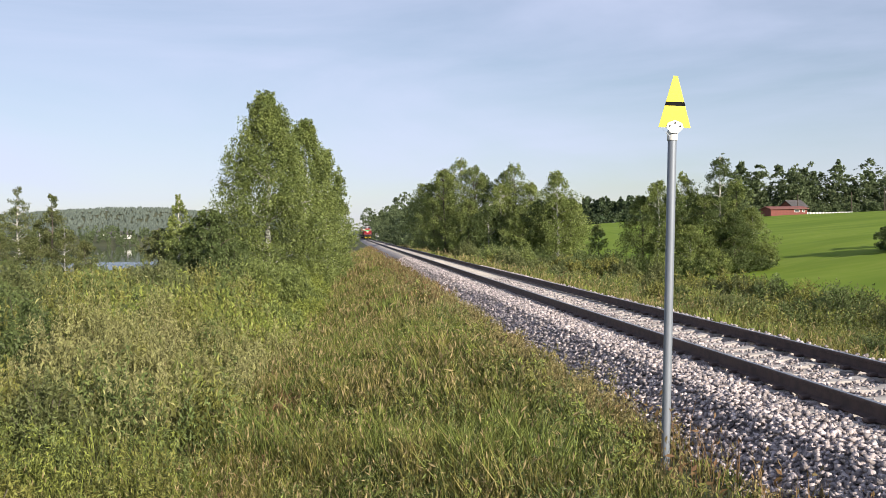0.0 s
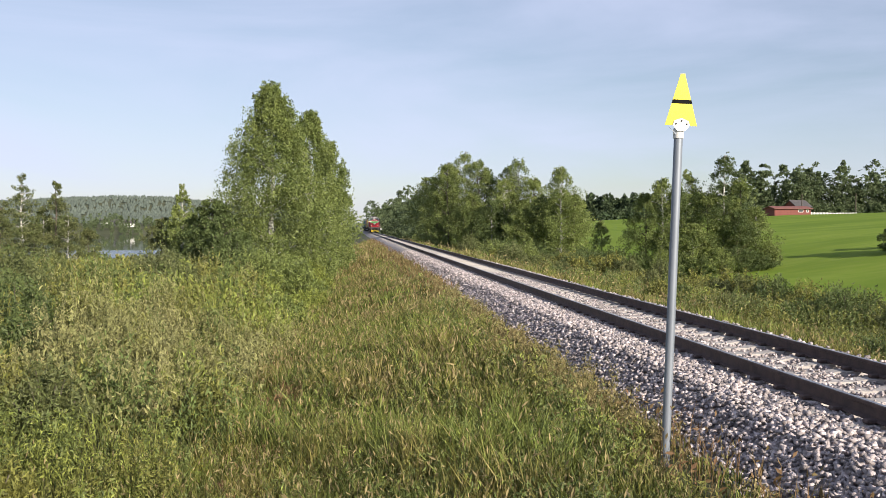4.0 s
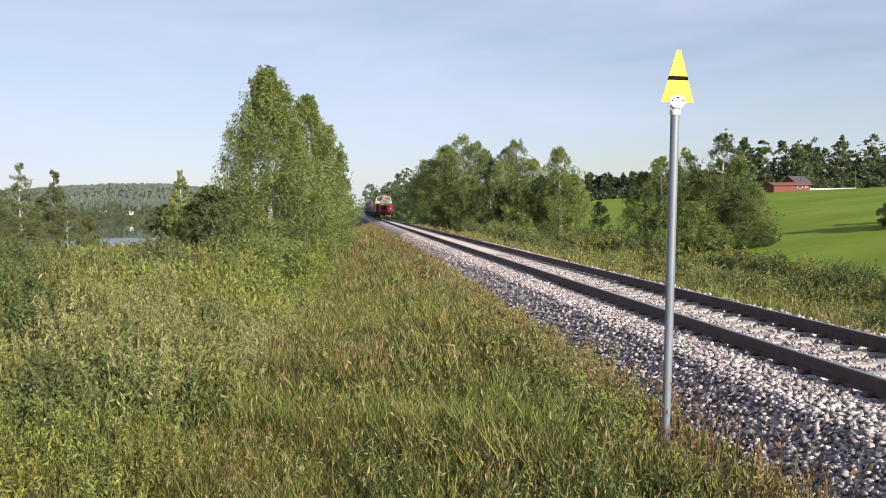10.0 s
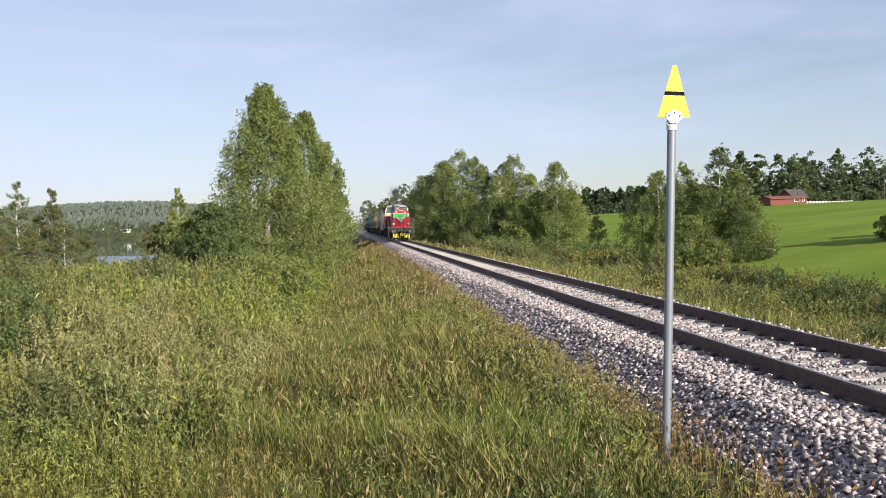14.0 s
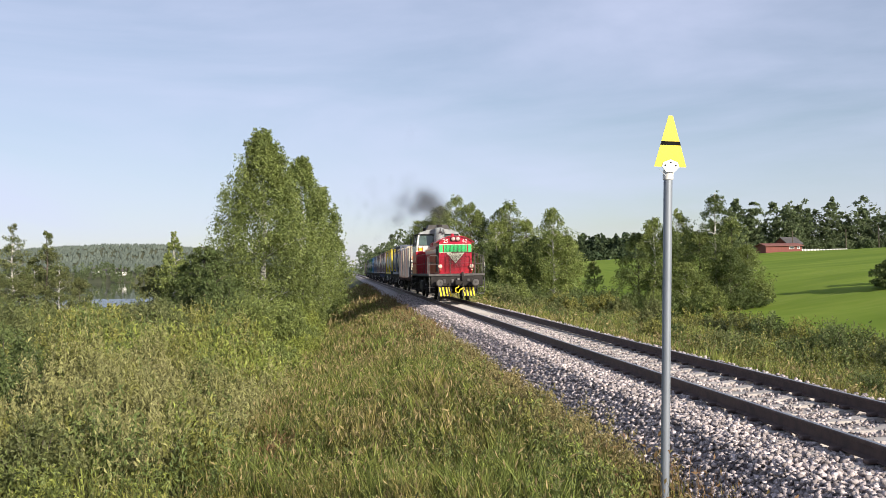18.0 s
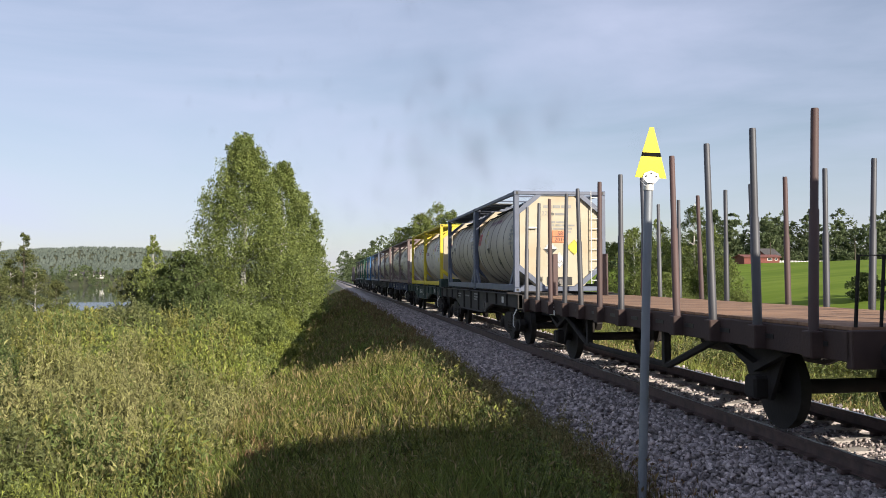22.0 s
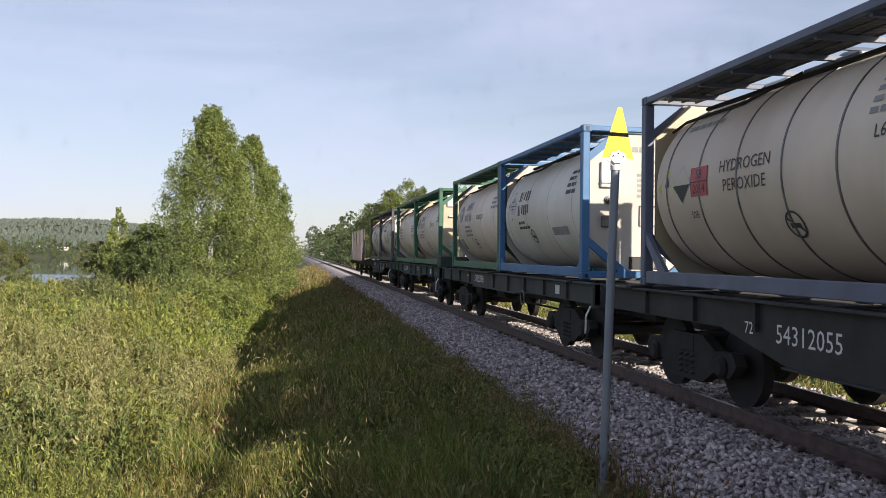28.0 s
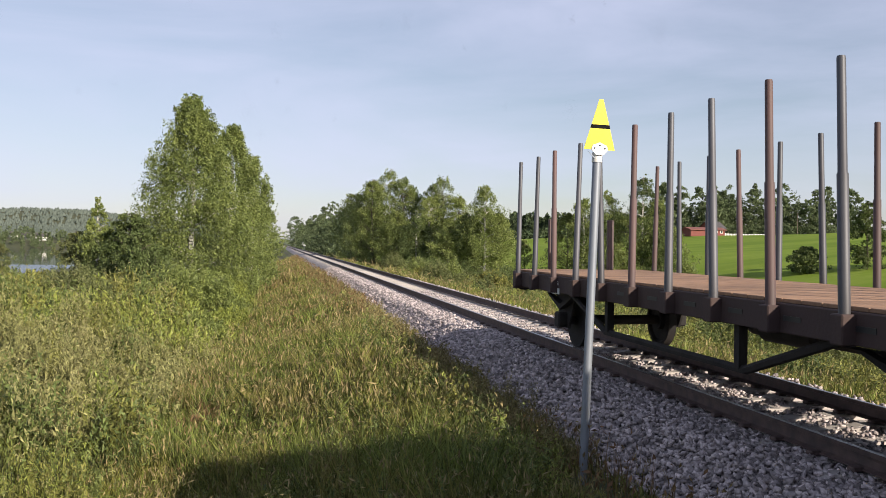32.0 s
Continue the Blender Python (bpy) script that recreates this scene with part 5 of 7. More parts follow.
# frame, platform
part("platform", Build().box(-1.55, 1.55, 0.42, 13.5, 1.40, 1.52, 0.015), BEAMGREY, L, "grey running board")
part("underframe", Build().box(-1.1, 1.1, 0.6, 13.3, 0.95, 1.40, 0.02), GRIME, L)
for y0, w in ((0.42, 1), (13.4, -1)):
    part("buffer_beam", Build().box(-1.42, 1.42, y0, y0 + 0.14, 0.86, 1.38, 0.02), GRIME, L, "dark buffer beam")
buffers(L, 0.0, 1, GRIME, 0.225)
buffers(L, 13.98, -1, BEAMGREY, 0.24)
for y in (0.06, 13.9):
    part("coupling", Build().box(-0.14, 0.14, y - 0.02, y + 0.42, 0.90, 1.2, 0.05), GRIME, L, "screw coupling and hook")
part("brake_hose", Build().tube([(0.30, 0.40, 1.0), (0.30, 0.20, 0.95), (0.32, 0.14, 0.7), (0.36, 0.2, 0.55), (0.40, 0.35, 0.62)], 0.028, 8), GRIME, L)
part("brake_hose", Build().tube([(-0.45, 0.40, 1.0), (-0.45, 0.20, 0.95), (-0.42, 0.14, 0.66), (-0.36, 0.22, 0.55), (-0.30, 0.35, 0.62)], 0.028, 8), GRIME, L)
part("yellow_hook", Build().tube([(0.05, 0.2, 0.88), (0.05, 0.12, 0.80), (-0.12, 0.10, 0.74), (-0.12, 0.12, 0.55), (0.05, 0.12, 0.50), (0.12, 0.14, 0.66), (0.34, 0.16, 0.76)], 0.035, 8), YELLOWP, L, "yellow coupling link")
part("coupling_post", Build().box(0.24, 0.36, 0.28, 0.44, 1.16, 1.62, 0.03), GRIME, L, "raised coupling lever")
part("coupling_post", Build().box(-0.02, 0.14, 0.22, 0.42, 1.00, 1.30, 0.03), STEEL, L)
for x in (-0.7, -0.25, 0.62, 0.9):
    part("beam_fitting", Build().box(x - 0.07, x + 0.07, 0.36, 0.42, 1.0 + 0.1 * (x > 0), 1.24, 0.02), BEAMGREY, L)
# rail guards with slanted stripes
for s in (-1, 1):
    pl = part("rail_guard", Build().box(min(s * 0.28, s * 1.02), max(s * 0.28, s * 1.02), 0.52, 0.56, 0.30, 0.80, 0.01), BLACKP, L, "black guard plate with yellow stripes")
    for k in range(4):
        x = (-0.96 if s < 0 else 0.34) + k * 0.175
        part("stripe", Build().prism([(x + 0.06, 0.31), (x + 0.145, 0.31), (x + 0.06, 0.79), (x - 0.03, 0.79)], "y", 0.512, 0.519), YELLOWP, pl, "yellow stripe")
# steps and rails
RAILING = mat("handrail_paint", (0.11, 0.03, 0.03), (0.08, 0.028, 0.028), 5, 0.5)
for s in (-1, 1):
    x = s * 1.50
    for y0, y1 in ((2.6, 8.35),):
        part("handrail", Build().tube([(x, y0, 1.52), (x, y0, 2.58), (x, y0 + 0.06, 2.64), (x, y1 - 0.05, 2.64), (x, y1, 2.58), (x, y1, 1.52)], 0.02, 8), RAILING, L, smooth=True)
        part("handrail", Build().tube([(x, y0, 2.10), (x, y1, 2.10)], 0.016, 8), RAILING, L)
        for k in (1, 2, 3):
            part("rail_post", Build().tube([(x, y0 + (y1 - y0) * k / 4, 1.5), (x, y0 + (y1 - y0) * k / 4, 2.64)], 0.016, 8), RAILING, L)
    for y0 in (0.5, 13.4):
        q = 1 if y0 < 5 else -1
        part("end_rail", Build().tube([(x, y0, 1.5), (x, y0, 2.45), (x - s * 0.06, y0, 2.52), (x - s * 0.42, y0, 2.52), (x - s * 0.48, y0, 2.45), (x - s * 0.48, y0, 1.5)], 0.019, 8), BEAMGREY, L, smooth=True)
        part("end_rail", Build().tube([(x, y0, 2.05), (x - s * 0.48, y0, 2.05)], 0.016, 8), BEAMGREY, L)
        part("step_rail", Build().tube([(x, y0 + q * 0.1, 1.36), (x, y0 - q * 0.1, 1.30), (x, y0 - q * 0.12, 0.55), (x, y0 + q * 0.3, 0.42)], 0.02, 8), BEAMGREY, L, smooth=True)
        for z in (0.42, 0.78, 1.12):
            part("step", Build().box(min(x, x - s * 0.30), max(x, x - s * 0.30), min(y0 + q * 0.1, y0 + q * 0.7), max(y0 + q * 0.1, y0 + q * 0.7), z, z + 0.03), STEEL, L)
    part("corner_rail", Build().tube([(x, 1.05, 1.5), (x, 1.05, 2.45), (x, 1.12, 2.52), (x, 1.5, 2.52), (x, 1.56, 2.45), (x, 1.56, 1.5)], 0.018, 8), BEAMGREY, L, smooth=True)
part("front_rail", Build().tube([(-0.35, 0.50, 1.5), (-0.35, 0.50, 2.62), (-0.28, 0.5, 2.68), (0.95, 0.5, 2.68), (1.0, 0.5, 2.62), (1.0, 0.5, 1.5)], 0.018, 8), RAILING, L, smooth=True)
part("front_rail", Build().tube([(-0.35, 0.50, 2.1), (1.0, 0.5, 2.1)], 0.014, 8), RAILING, L)
# cab: walls with open window holes, glass set behind
CY0, CY1, CW = 8.9, 11.95, 1.5
for s in (-1, 1):
    lo = part("cab_side", Build().box(min(s * (CW - 0.06), s * CW), max(s * (CW - 0.06), s * CW), CY0, CY1, 1.52, 2.92), LRED, L, "red lower cab side")
    side = part("cab_upper", Build().prism([(CY0, 2.92), (CY1, 2.92), (CY1 - 0.02, 3.30), (CY0 + 0.16, 3.30)], "x", s * (CW - 0.06), s * CW), LWHITE, L, "white upper cab side")
    for a, b in ((CY0 + 0.16, CY0 + 0.34), (CY0 + 0.98, CY0 + 1.10), (CY0 + 2.42, CY0 + 2.52), (CY1 - 0.12, CY1 - 0.02)):
        part("window_pillar", Build().add([(s * CW, a, 3.30), (s * CW, b, 3.30), (s * (CW - 0.16), b + 0.04, 4.02), (s * (CW - 0.16), a + 0.04, 4.02), (s * (CW - 0.06), a, 3.30), (s * (CW - 0.06), b, 3.30), (s * (CW - 0.22), b + 0.04, 4.02), (s * (CW - 0.22), a + 0.04, 4.02)], [(0, 1, 2, 3), (4, 7, 6, 5), (0, 4, 5, 1), (3, 2, 6, 7), (0, 3, 7, 4), (1, 5, 6, 2)]), LWHITE, side)
    for a, b in ((CY0 + 0.34, CY0 + 0.98), (CY0 + 1.10, CY0 + 2.42), (CY0 + 2.52, CY1 - 0.12)):
        wdw = part("side_window", Build().add([(s * (CW - 0.03), a, 3.30), (s * (CW - 0.03), b, 3.30), (s * (CW - 0.19), b + 0.04, 4.02), (s * (CW - 0.19), a + 0.04, 4.02)], [(0, 1, 2, 3)]), GLASSM, L, "dark cab window")
        part("window_seal", Build().tube([(s * (CW - 0.01), a, 3.31), (s * (CW - 0.01), b, 3.31), (s * (CW - 0.17), b + 0.04, 4.0), (s * (CW - 0.17), a + 0.04, 4.0), (s * (CW - 0.01), a, 3.31)], 0.022, 6), BLACKP, wdw)
    part("gutter", Build().box(min(s * 1.26, s * 1.40), max(s * 1.26, s * 1.40), CY0 + 0.05, CY1 + 0.05, 4.02, 4.09, 0.02), GRIME, L)
    for yy, q in ((CY0 + 0.25, -1), (CY1 - 0.05, 1)):
        mi = part("mirror", Build().box(min(s * 1.56, s * 1.64), max(s * 1.56, s * 1.64), yy - 0.1, yy + 0.14, 3.42, 3.90, 0.035), BLACKP, L, "black rear-view mirror")
        part("bracket", Build().tube([(s * 1.36, yy, 4.05), (s * 1.60, yy, 4.05), (s * 1.62, yy, 3.3), (s * 1.48, yy, 3.2)], 0.014, 6), GRIME, mi)
for yy, q in ((CY0, 1), (CY1, -1)):
    fr = part("cab_end", Build().box(-CW + 0.06, CW - 0.06, min(yy, yy + q * 0.06), max(yy, yy + q * 0.06), 1.52, 2.92), LRED, L, "red lower cab end")
    part("cab_end_upper", Build().prism([(-CW + .03, 2.92), (CW - .03, 2.92), (CW - 0.02, 3.30), (-CW + 0.02, 3.30)], "y", yy, yy + q * 0.06), LWHITE, L, "white cab end")
    for xa, xb in ((-1.36, -0.36), (0.36, 1.36)):
        wd = part("end_window", Build().add([(xa, yy + q * 0.10, 3.30), (xb, yy + q * 0.10, 3.30), (xb * 0.93, yy + q * 0.20, 4.0), (xa * 0.93, yy + q * 0.20, 4.0)], [(0, 1, 2, 3)]), GLASSL, L, "cab windscreen")
        part("window_seal", Build().tube([(xa, yy + q * 0.07, 3.31), (xb, yy + q * 0.07, 3.31), (xb * 0.93, yy + q * 0.18, 3.98), (xa * 0.93, yy + q * 0.18, 3.98), (xa, yy + q * 0.07, 3.31)], 0.024, 6), BLACKP, wd)
        part("wiper", Build().tube([(xa * 0.9 + 0.1, yy - q * 0.02, 4.06), (xa * 0.5 + xb * 0.5, yy + q * 0.08, 3.62)], 0.012, 5), BLACKP, wd)
    for xa, xb in ((-1.46, -1.36), (-0.36, 0.36), (1.36, 1.46)):
        part("window_pillar", Build().add([(xa, yy + q * 0.02, 3.30), (xb, yy + q * 0.02, 3.30), (xb * 0.92, yy + q * 0.14, 4.04), (xa * 0.92, yy + q * 0.14, 4.04), (xa, yy + q * 0.12, 3.30), (xb, yy + q * 0.12, 3.30), (xb * 0.92, yy + q * 0.24, 4.04), (xa * 0.92, yy + q * 0.24, 4.04)], [(0, 1, 2, 3), (4, 7, 6, 5), (0, 4, 5, 1), (3, 2, 6, 7), (0, 3, 7, 4), (1, 5, 6, 2)]), LWHITE, L)
part("yellow_panel", Build().box(-1.40, -1.05, CY0 - 0.012, CY0, 2.98, 3.16), YELLOWP, L, "yellow plate")
for x in (-1.34, -1.10):
    part("ladder_bar", Build().tube([(x, CY0 - 0.04, 1.7), (x, CY0 - 0.06, 3.2), (x, CY0 - 0.01, 3.25)], 0.014, 6), LRED, L)
for k in range(5):
    part("rung", Build().tube([(-1.34, CY0 - 0.05, 1.9 + k * 0.26), (-1.10, CY0 - 0.05, 1.9 + k * 0.26)], 0.012, 6), LRED, L)
roofp = [(-1.36, 4.04), (-1.22, 4.16), (-0.8, 4.30), (-0.3, 4.36), (0.3, 4.36), (0.8, 4.30), (1.22, 4.16), (1.36, 4.04)]
part("cab_roof", Build().prism(roofp, "y", CY0 + 0.08, CY1 + 0.06), LGREY, L, "light grey arched cab roof", True)
part("cab_floor", Build().box(-1.44, 1.44, CY0 + 0.06, CY1 - 0.06, 2.0, 2.06), GRIME, L)
part("seat", Build().box(-1.1, -0.6, CY0 + 1.6, CY0 + 1.8, 2.6, 3.5, 0.06).box(-1.1, -0.6, CY0 + 1.2, CY0 + 1.75, 2.5, 2.62, 0.04), GRIME, L, "dark driver's seat")
part("roof_hatch", Build().prism([(-0.80, 4.26), (0.80, 4.26), (0.62, 4.66), (-0.62, 4.66)], "y", CY0 + 0.5, CY0 + 2.2), BEAMGREY, L, "grey roof ventilator box")
part("roof_pot", Build().lathe((-0.85, CY0 + 1.2, 4.2), (-0.85, CY0 + 1.2, 5), [(0, 0.09), (0.28, 0.09), (0.30, 0.06)], 14), GRIME, L, smooth=True)
# exhaust silencer with horns ahead of the cab
ex = part("exhaust_silencer", Build().lathe((-0.05, 8.35, 3.10), (-0.05, 8.35, 5), [(0, 0.31), (1.22, 0.31), (1.27, 0.28), (1.31, 0.20), (1.33, 0.16), (1.42, 0.16), (1.43, 0.13)], 28), LGREY, L, "grey exhaust silencer", True)
part("chimney", Build().lathe((-0.05, 8.35, 4.42), (-0.05, 8.35, 5), [(0, 0.175), (0.16, 0.175), (0.17, 0.14)], 24), GRIME, ex, "sooty stack top", True)
for k, (x, z) in enumerate(((-0.02, 4.22), (0.16, 4.16))):
    part("horn", Build().lathe((x, 8.02, z + 0.2), (x + 0.02, 7.9, z - 0.15), [(0, 0.02), (0.22, 0.03), (0.34, 0.09)], 12), STEEL, ex, smooth=True)
part("roof_vent", Build().lathe((0.0, 2.2, 3.66), (0, 2.2, 5), [(0, 0.10), (0.10, 0.10), (0.12, 0.07)], 14), LRED, L, smooth=True)
# marks
letters("2542", 0.21, BLACKLET, L, lambda u, v: (-1.506, 11.35 - u, 2.26 + v))
letters("125 km/h", 0.10, WHITELET, L, lambda u, v: (-1.506, 9.55 - u, 2.28 + v))
letters("Dv 12", 0.11, WHITELET, L, lambda u, v: (-1.506, 9.55 - u, 2.46 + v))
bars([(-0.16, 0.16, -0.02, 0.02), (-0.16, -0.12, 0.0, 0.14), (0.0, 0.16, 0.10, 0.14)], WHITELET, L, lambda u, v: (-1.506, 10.25 - u, 2.68 + v), "emblem")
for y in (11.0, 10.55, 9.9, 9.4):
    part("grab_frame", Build().tube([(-1.515, y, 2.12), (-1.515, y, 2.24), (-1.515, y - 0.10, 2.24), (-1.515, y - 0.10, 2.12)], 0.01, 5), LRED, L)
# fuel tank and bogies
part("fuel_tank", Build().box(-1.38, 1.38, 6.0, 8.2, 0.50, 1.14, 0.10), GRIME, L, "dark fuel tank")
for yc in (3.2, 11.0):
    bg = part("bogie", Build().box(-1.0, 1.0, yc - 0.25, yc + 0.25, 0.5, 0.85, 0.03), GRIME, L, "dark locomotive bogie")
    for s in (-1, 1):
        part("side_frame", Build().prism([(yc - 1.9, 0.62), (yc - 1.7, 0.86), (yc + 1.7, 0.86), (yc + 1.9, 0.62), (yc + 1.5, 0.52), (yc + 0.6, 0.42), (yc - 0.6, 0.42), (yc - 1.5, 0.52)], "x", s * 1.08, s * 1.20), GRIME, bg)
        for dy in (-1.2, 1.2):
            part("axle_box", Build().lathe((s * 1.08, yc + dy, 0.5), (s * 2, yc + dy, 0.5), [(0, 0.17), (0.16, 0.17), (0.20, 0.12)], 16), GRIME, bg, smooth=True)
            for q in (-0.34, 0.34):
                part("spring", coil(s * 1.22, yc + dy + q, 0.40, 0.86, 0.095, 0.028, 5), GRIME, bg)
            part("spring_cap", Build().box(min(s * 1.12, s * 1.34), max(s * 1.12, s * 1.34), yc + dy - 0.48, yc + dy + 0.48, 0.86, 0.92, 0.01), GRIME, bg)
    for dy in (-1.2, 1.2):
        wheelset(bg, yc + dy, 0.5, 0.5)
for k in range(4):
    part("brake_rigging", Build().box(-1.35, -1.15, 1.3 + k * 3.3, 1.6 + k * 3.3, 0.95, 1.32, 0.03), GRIME, L)


# ---- stake wagon ----
def stake_wagon(label):
    """Two-axle flat wagon, 14.25 m over the buffers, with stakes along both sides."""
    w = base("stake_wagon", label, "rail wagon", "stake wagons")
    for s in (-1, 1):
        sb = part("sole_bar", Build().box(min(s * 1.26, s * 1.36), max(s * 1.26, s * 1.36), 0.66, 13.6, 0.98, 1.26, 0.01), WAGBROWN, w, "rusty brown side beam")
        for k in range(13):
            y = 1.0 + k * 1.0
            part("slot", Build().box(min(s * 1.36, s * 1.366), max(s * 1.36, s * 1.366), y, y + 0.28, 1.10, 1.15), BLACKP, sb)
        part("truss_rod", Build().tube([(s * 1.2, 3.6, 1.0), (s * 1.2, 5.2, 0.50), (s * 1.2, 9.05, 0.50), (s * 1.2, 10.65, 1.0)], 0.05, 6), GRIME, w)
        for y in (5.3, 8.95):
            part("truss_post", Build().box(min(s * 1.15, s * 1.25), max(s * 1.15, s * 1.25), y - 0.05, y + 0.05, 0.5, 1.0), GRIME, w)
        for i in range(12):
            y = 1.16 + i * 1.086
            tilt = random.Random(i * 7 + (s > 0)).uniform(-2.2, 2.2)
            st = part("stake", Build().lathe((0, 0, -0.30), (0, 0, 3), [(0, 0.050), (1.42, 0.047), (1.43, 0.039), (2.38, 0.037), (2.40, 0.033)], 12), (STAKER, STAKEG, STAKEG)[(i + (s > 0)) % 3], w, "steel stake", True)
            st.matrix_basis = pose(s * 1.41, y, 1.28, tilt * 0.7, tilt * 0.5, 0)
            part("socket", Build().box(min(s * 1.34, s * 1.49), max(s * 1.34, s * 1.49), y - 0.085, y + 0.085, 0.98, 1.24, 0.012), WAGBROWN, w)
        for dy in (2.86, 11.39):
            part("axle_guard", Build().prism([(dy - 0.55, 1.0), (dy - 0.18, 0.35), (dy + 0.18, 0.35), (dy + 0.55, 1.0)], "x", s * 1.0, s * 1.04), GRIME, w)
            part("axle_box", Build().box(min(s * 1.0, s * 1.2), max(s * 1.0, s * 1.2), dy - 0.13, dy + 0.13, 0.36, 0.62, 0.03), GRIME, w)
            part("leaf_spring", Build().prism([(dy - 0.7, 0.92), (dy, 0.66), (dy + 0.7, 0.92), (dy + 0.6, 0.92), (dy, 0.76), (dy - 0.6, 0.92)], "x", s * 1.06, s * 1.15), GRIME, w)
    part("underframe", Build().box(-1.26, 1.26, 0.7, 13.55, 1.02, 1.20).box(-0.16, 0.16, 0.7, 13.55, 0.8, 1.02), GRIME, w)
    for y in (0.62, 13.55):
        part("head_stock", Build().box(-1.36, 1.36, y, y + 0.10, 0.92, 1.27, 0.01), WAGBROWN, w)
    for i in range(42):
        y = 0.72 + i * 0.307
        part("deck_plank", Build().box(-1.30, 1.30, y, y + 0.295, 1.262, 1.30, 0.006), PLANK, w)
    for y in (0.78, 13.48):
        for s in (-0.62, 0.62):
            part("end_stake", Build().box(s - 0.06, s + 0.06, y - 0.05, y + 0.05, 1.30, 2.30, 0.01), STAKER, w, "short end stake")
    for y in (2.86, 11.39):
        wheelset(w, y)
    buffers(w, 0.02, 1)
    buffers(w, 14.23, -1)
    part("air_tank", Build().lathe((0.5, 6.3, 0.72), (0.5, 8, 0.72), [(0, 0.12), (0.06, 0.2), (1.2, 0.2), (1.26, 0.12)], 16), GRIME, w, smooth=True)
    part("brake_pipe", Build().tube([(0.3, 0.5, 0.95), (0.3, 0.2, 0.8), (0.32, 0.05, 0.72)], 0.03, 6), GRIME, w)
    for s in (-1, 1):
        part("hand_rail", Build().tube([(s * 1.3, 0.66, 1.3), (s * 1.3, 0.60, 1.95), (s * 1.05, 0.60, 1.95), (s * 1.05, 0.66, 1.3)], 0.018, 6), GRIME, w)
    letters("Hkba", 0.16, WHITELET, w, lambda u, v: (-1.372, 10.95 - u, 1.16 + v))
    bars([(-0.22, 0.22, -0.06, 0.04)], WHITELET, w, lambda u, v: (-1.372, 10.95 - u, 1.02 + v))
    return w


# ---- container wagon ----
def container_wagon(material, label, number, words, seed, number_at=(7.5, 1.05), belly=0.68):
    """Four-axle flat wagon; y = 0 at the front of the first container."""
    w = base("container_wagon", label, "rail wagon", "container wagons")
    y0, y1 = -0.95, 13.1
    for s in (-1, 1):
        prof = [(y0, 0.98), (2.6, 0.98), (3.9, belly), (8.3, belly), (9.6, 0.98), (y1, 0.98), (y1, 1.30), (y0, 1.30)]
        part("side_beam", Build().prism(prof, "x", s * 1.24, s * 1.32), material, w)
        part("flange", Build().box(min(s * 1.24, s * 1.40), max(s * 1.24, s * 1.40), y0, y1, 1.295, 1.32, 0.004), material, w)
        part("flange", Build().box(min(s * 1.24, s * 1.38), max(s * 1.24, s * 1.38), 3.9, 8.3, belly - 0.02, belly + 0.005, 0.004), material, w)
        for k in range(9):
            y = 0.4 + k * 1.4
            if number and s < 0 and abs(y - number_at[0]) < 0.8:
                continue
            lo = belly + 0.02 if 4.0 < y < 8.2 else 1.0
            part("rib", Build().box(min(s * 1.32, s * 1.37), max(s * 1.32, s * 1.37), y, y + 0.05, lo, 1.30), material, w)
        for y in (0.0, 5.9, 6.12, 12.0):
            part("lock_seat", Build().box(min(s * 1.10, s * 1.42), max(s * 1.10, s * 1.42), y - 0.02, y + 0.18, 1.30, 1.352, 0.008), GRIME, w)
        part("hand_wheel", Build().tube([(s * 1.42, 3.1 + 0.14 * math.cos(a), 0.88 + 0.14 * math.sin(a)) for a in [k * math.pi / 8 for k in range(17)]], 0.014, 6), STEEL, w)
        part("corner_rail", Build().tube([(s * 1.36, -0.85, 0.95), (s * 1.45, -0.9, 0.8), (s * 1.45, -0.88, 0.55), (s * 1.36, -0.6, 0.5)], 0.016, 6), WHITELET, w)
    part("centre_sill", Build().box(-0.3, 0.3, y0, y1, 0.72, 1.25, 0.01), GRIME, w)
    for k in range(8):
        part("cross_member", Build().box(-1.24, 1.24, 0.1 + k * 1.68, 0.28 + k * 1.68, 1.0, 1.28), material, w)
    for y in (y0, y1 - 0.1):
        part("end_beam", Build().box(-1.36, 1.36, y, y + 0.1, 0.92, 1.31, 0.01), material, w)
    for y, q in ((y0, -1), (y1, 1)):
        part("coupler", Build().box(-0.14, 0.14, min(y, y + q * 0.33), max(y, y + q * 0.33), 0.90, 1.20, 0.05), GRIME, w)
        part("air_hose", Build().tube([(0.36, y, 0.95), (0.36, y + q * 0.2, 0.85), (0.30, y + q * 0.3, 0.62)], 0.03, 6), GRIME, w)
    part("brake_cylinder", Build().lathe((0.75, 5.4, 0.85), (0.75, 8, 0.85), [(0, 0.12), (0.04, 0.18), (0.6, 0.18), (0.64, 0.06), (1.4, 0.03)], 16), GRIME, w, smooth=True)
    part("air_tank", Build().lathe((-0.7, 6.8, 0.82), (-0.7, 8, 0.82), [(0, 0.1), (0.05, 0.17), (0.9, 0.17), (0.95, 0.1)], 16), GRIME, w, smooth=True)
    part("brake_rod", Build().tube([(-0.5, 1.5, 0.62), (-0.5, 10.6, 0.62)], 0.025, 6), GRIME, w)
    for yc in (1.17, 10.93):
        bogie(w, yc)
    on_side = lambda y, z: (lambda u, v: (-1.326, y - u, z + v))
    if number:
        letters(number, 0.27, WHITELET, w, on_side(*number_at), "wagon_number")
    for k, (t, sz, y, z) in enumerate(words):
        letters(t, sz, WHITELET, w, on_side(y, z))
    r = random.Random(seed)
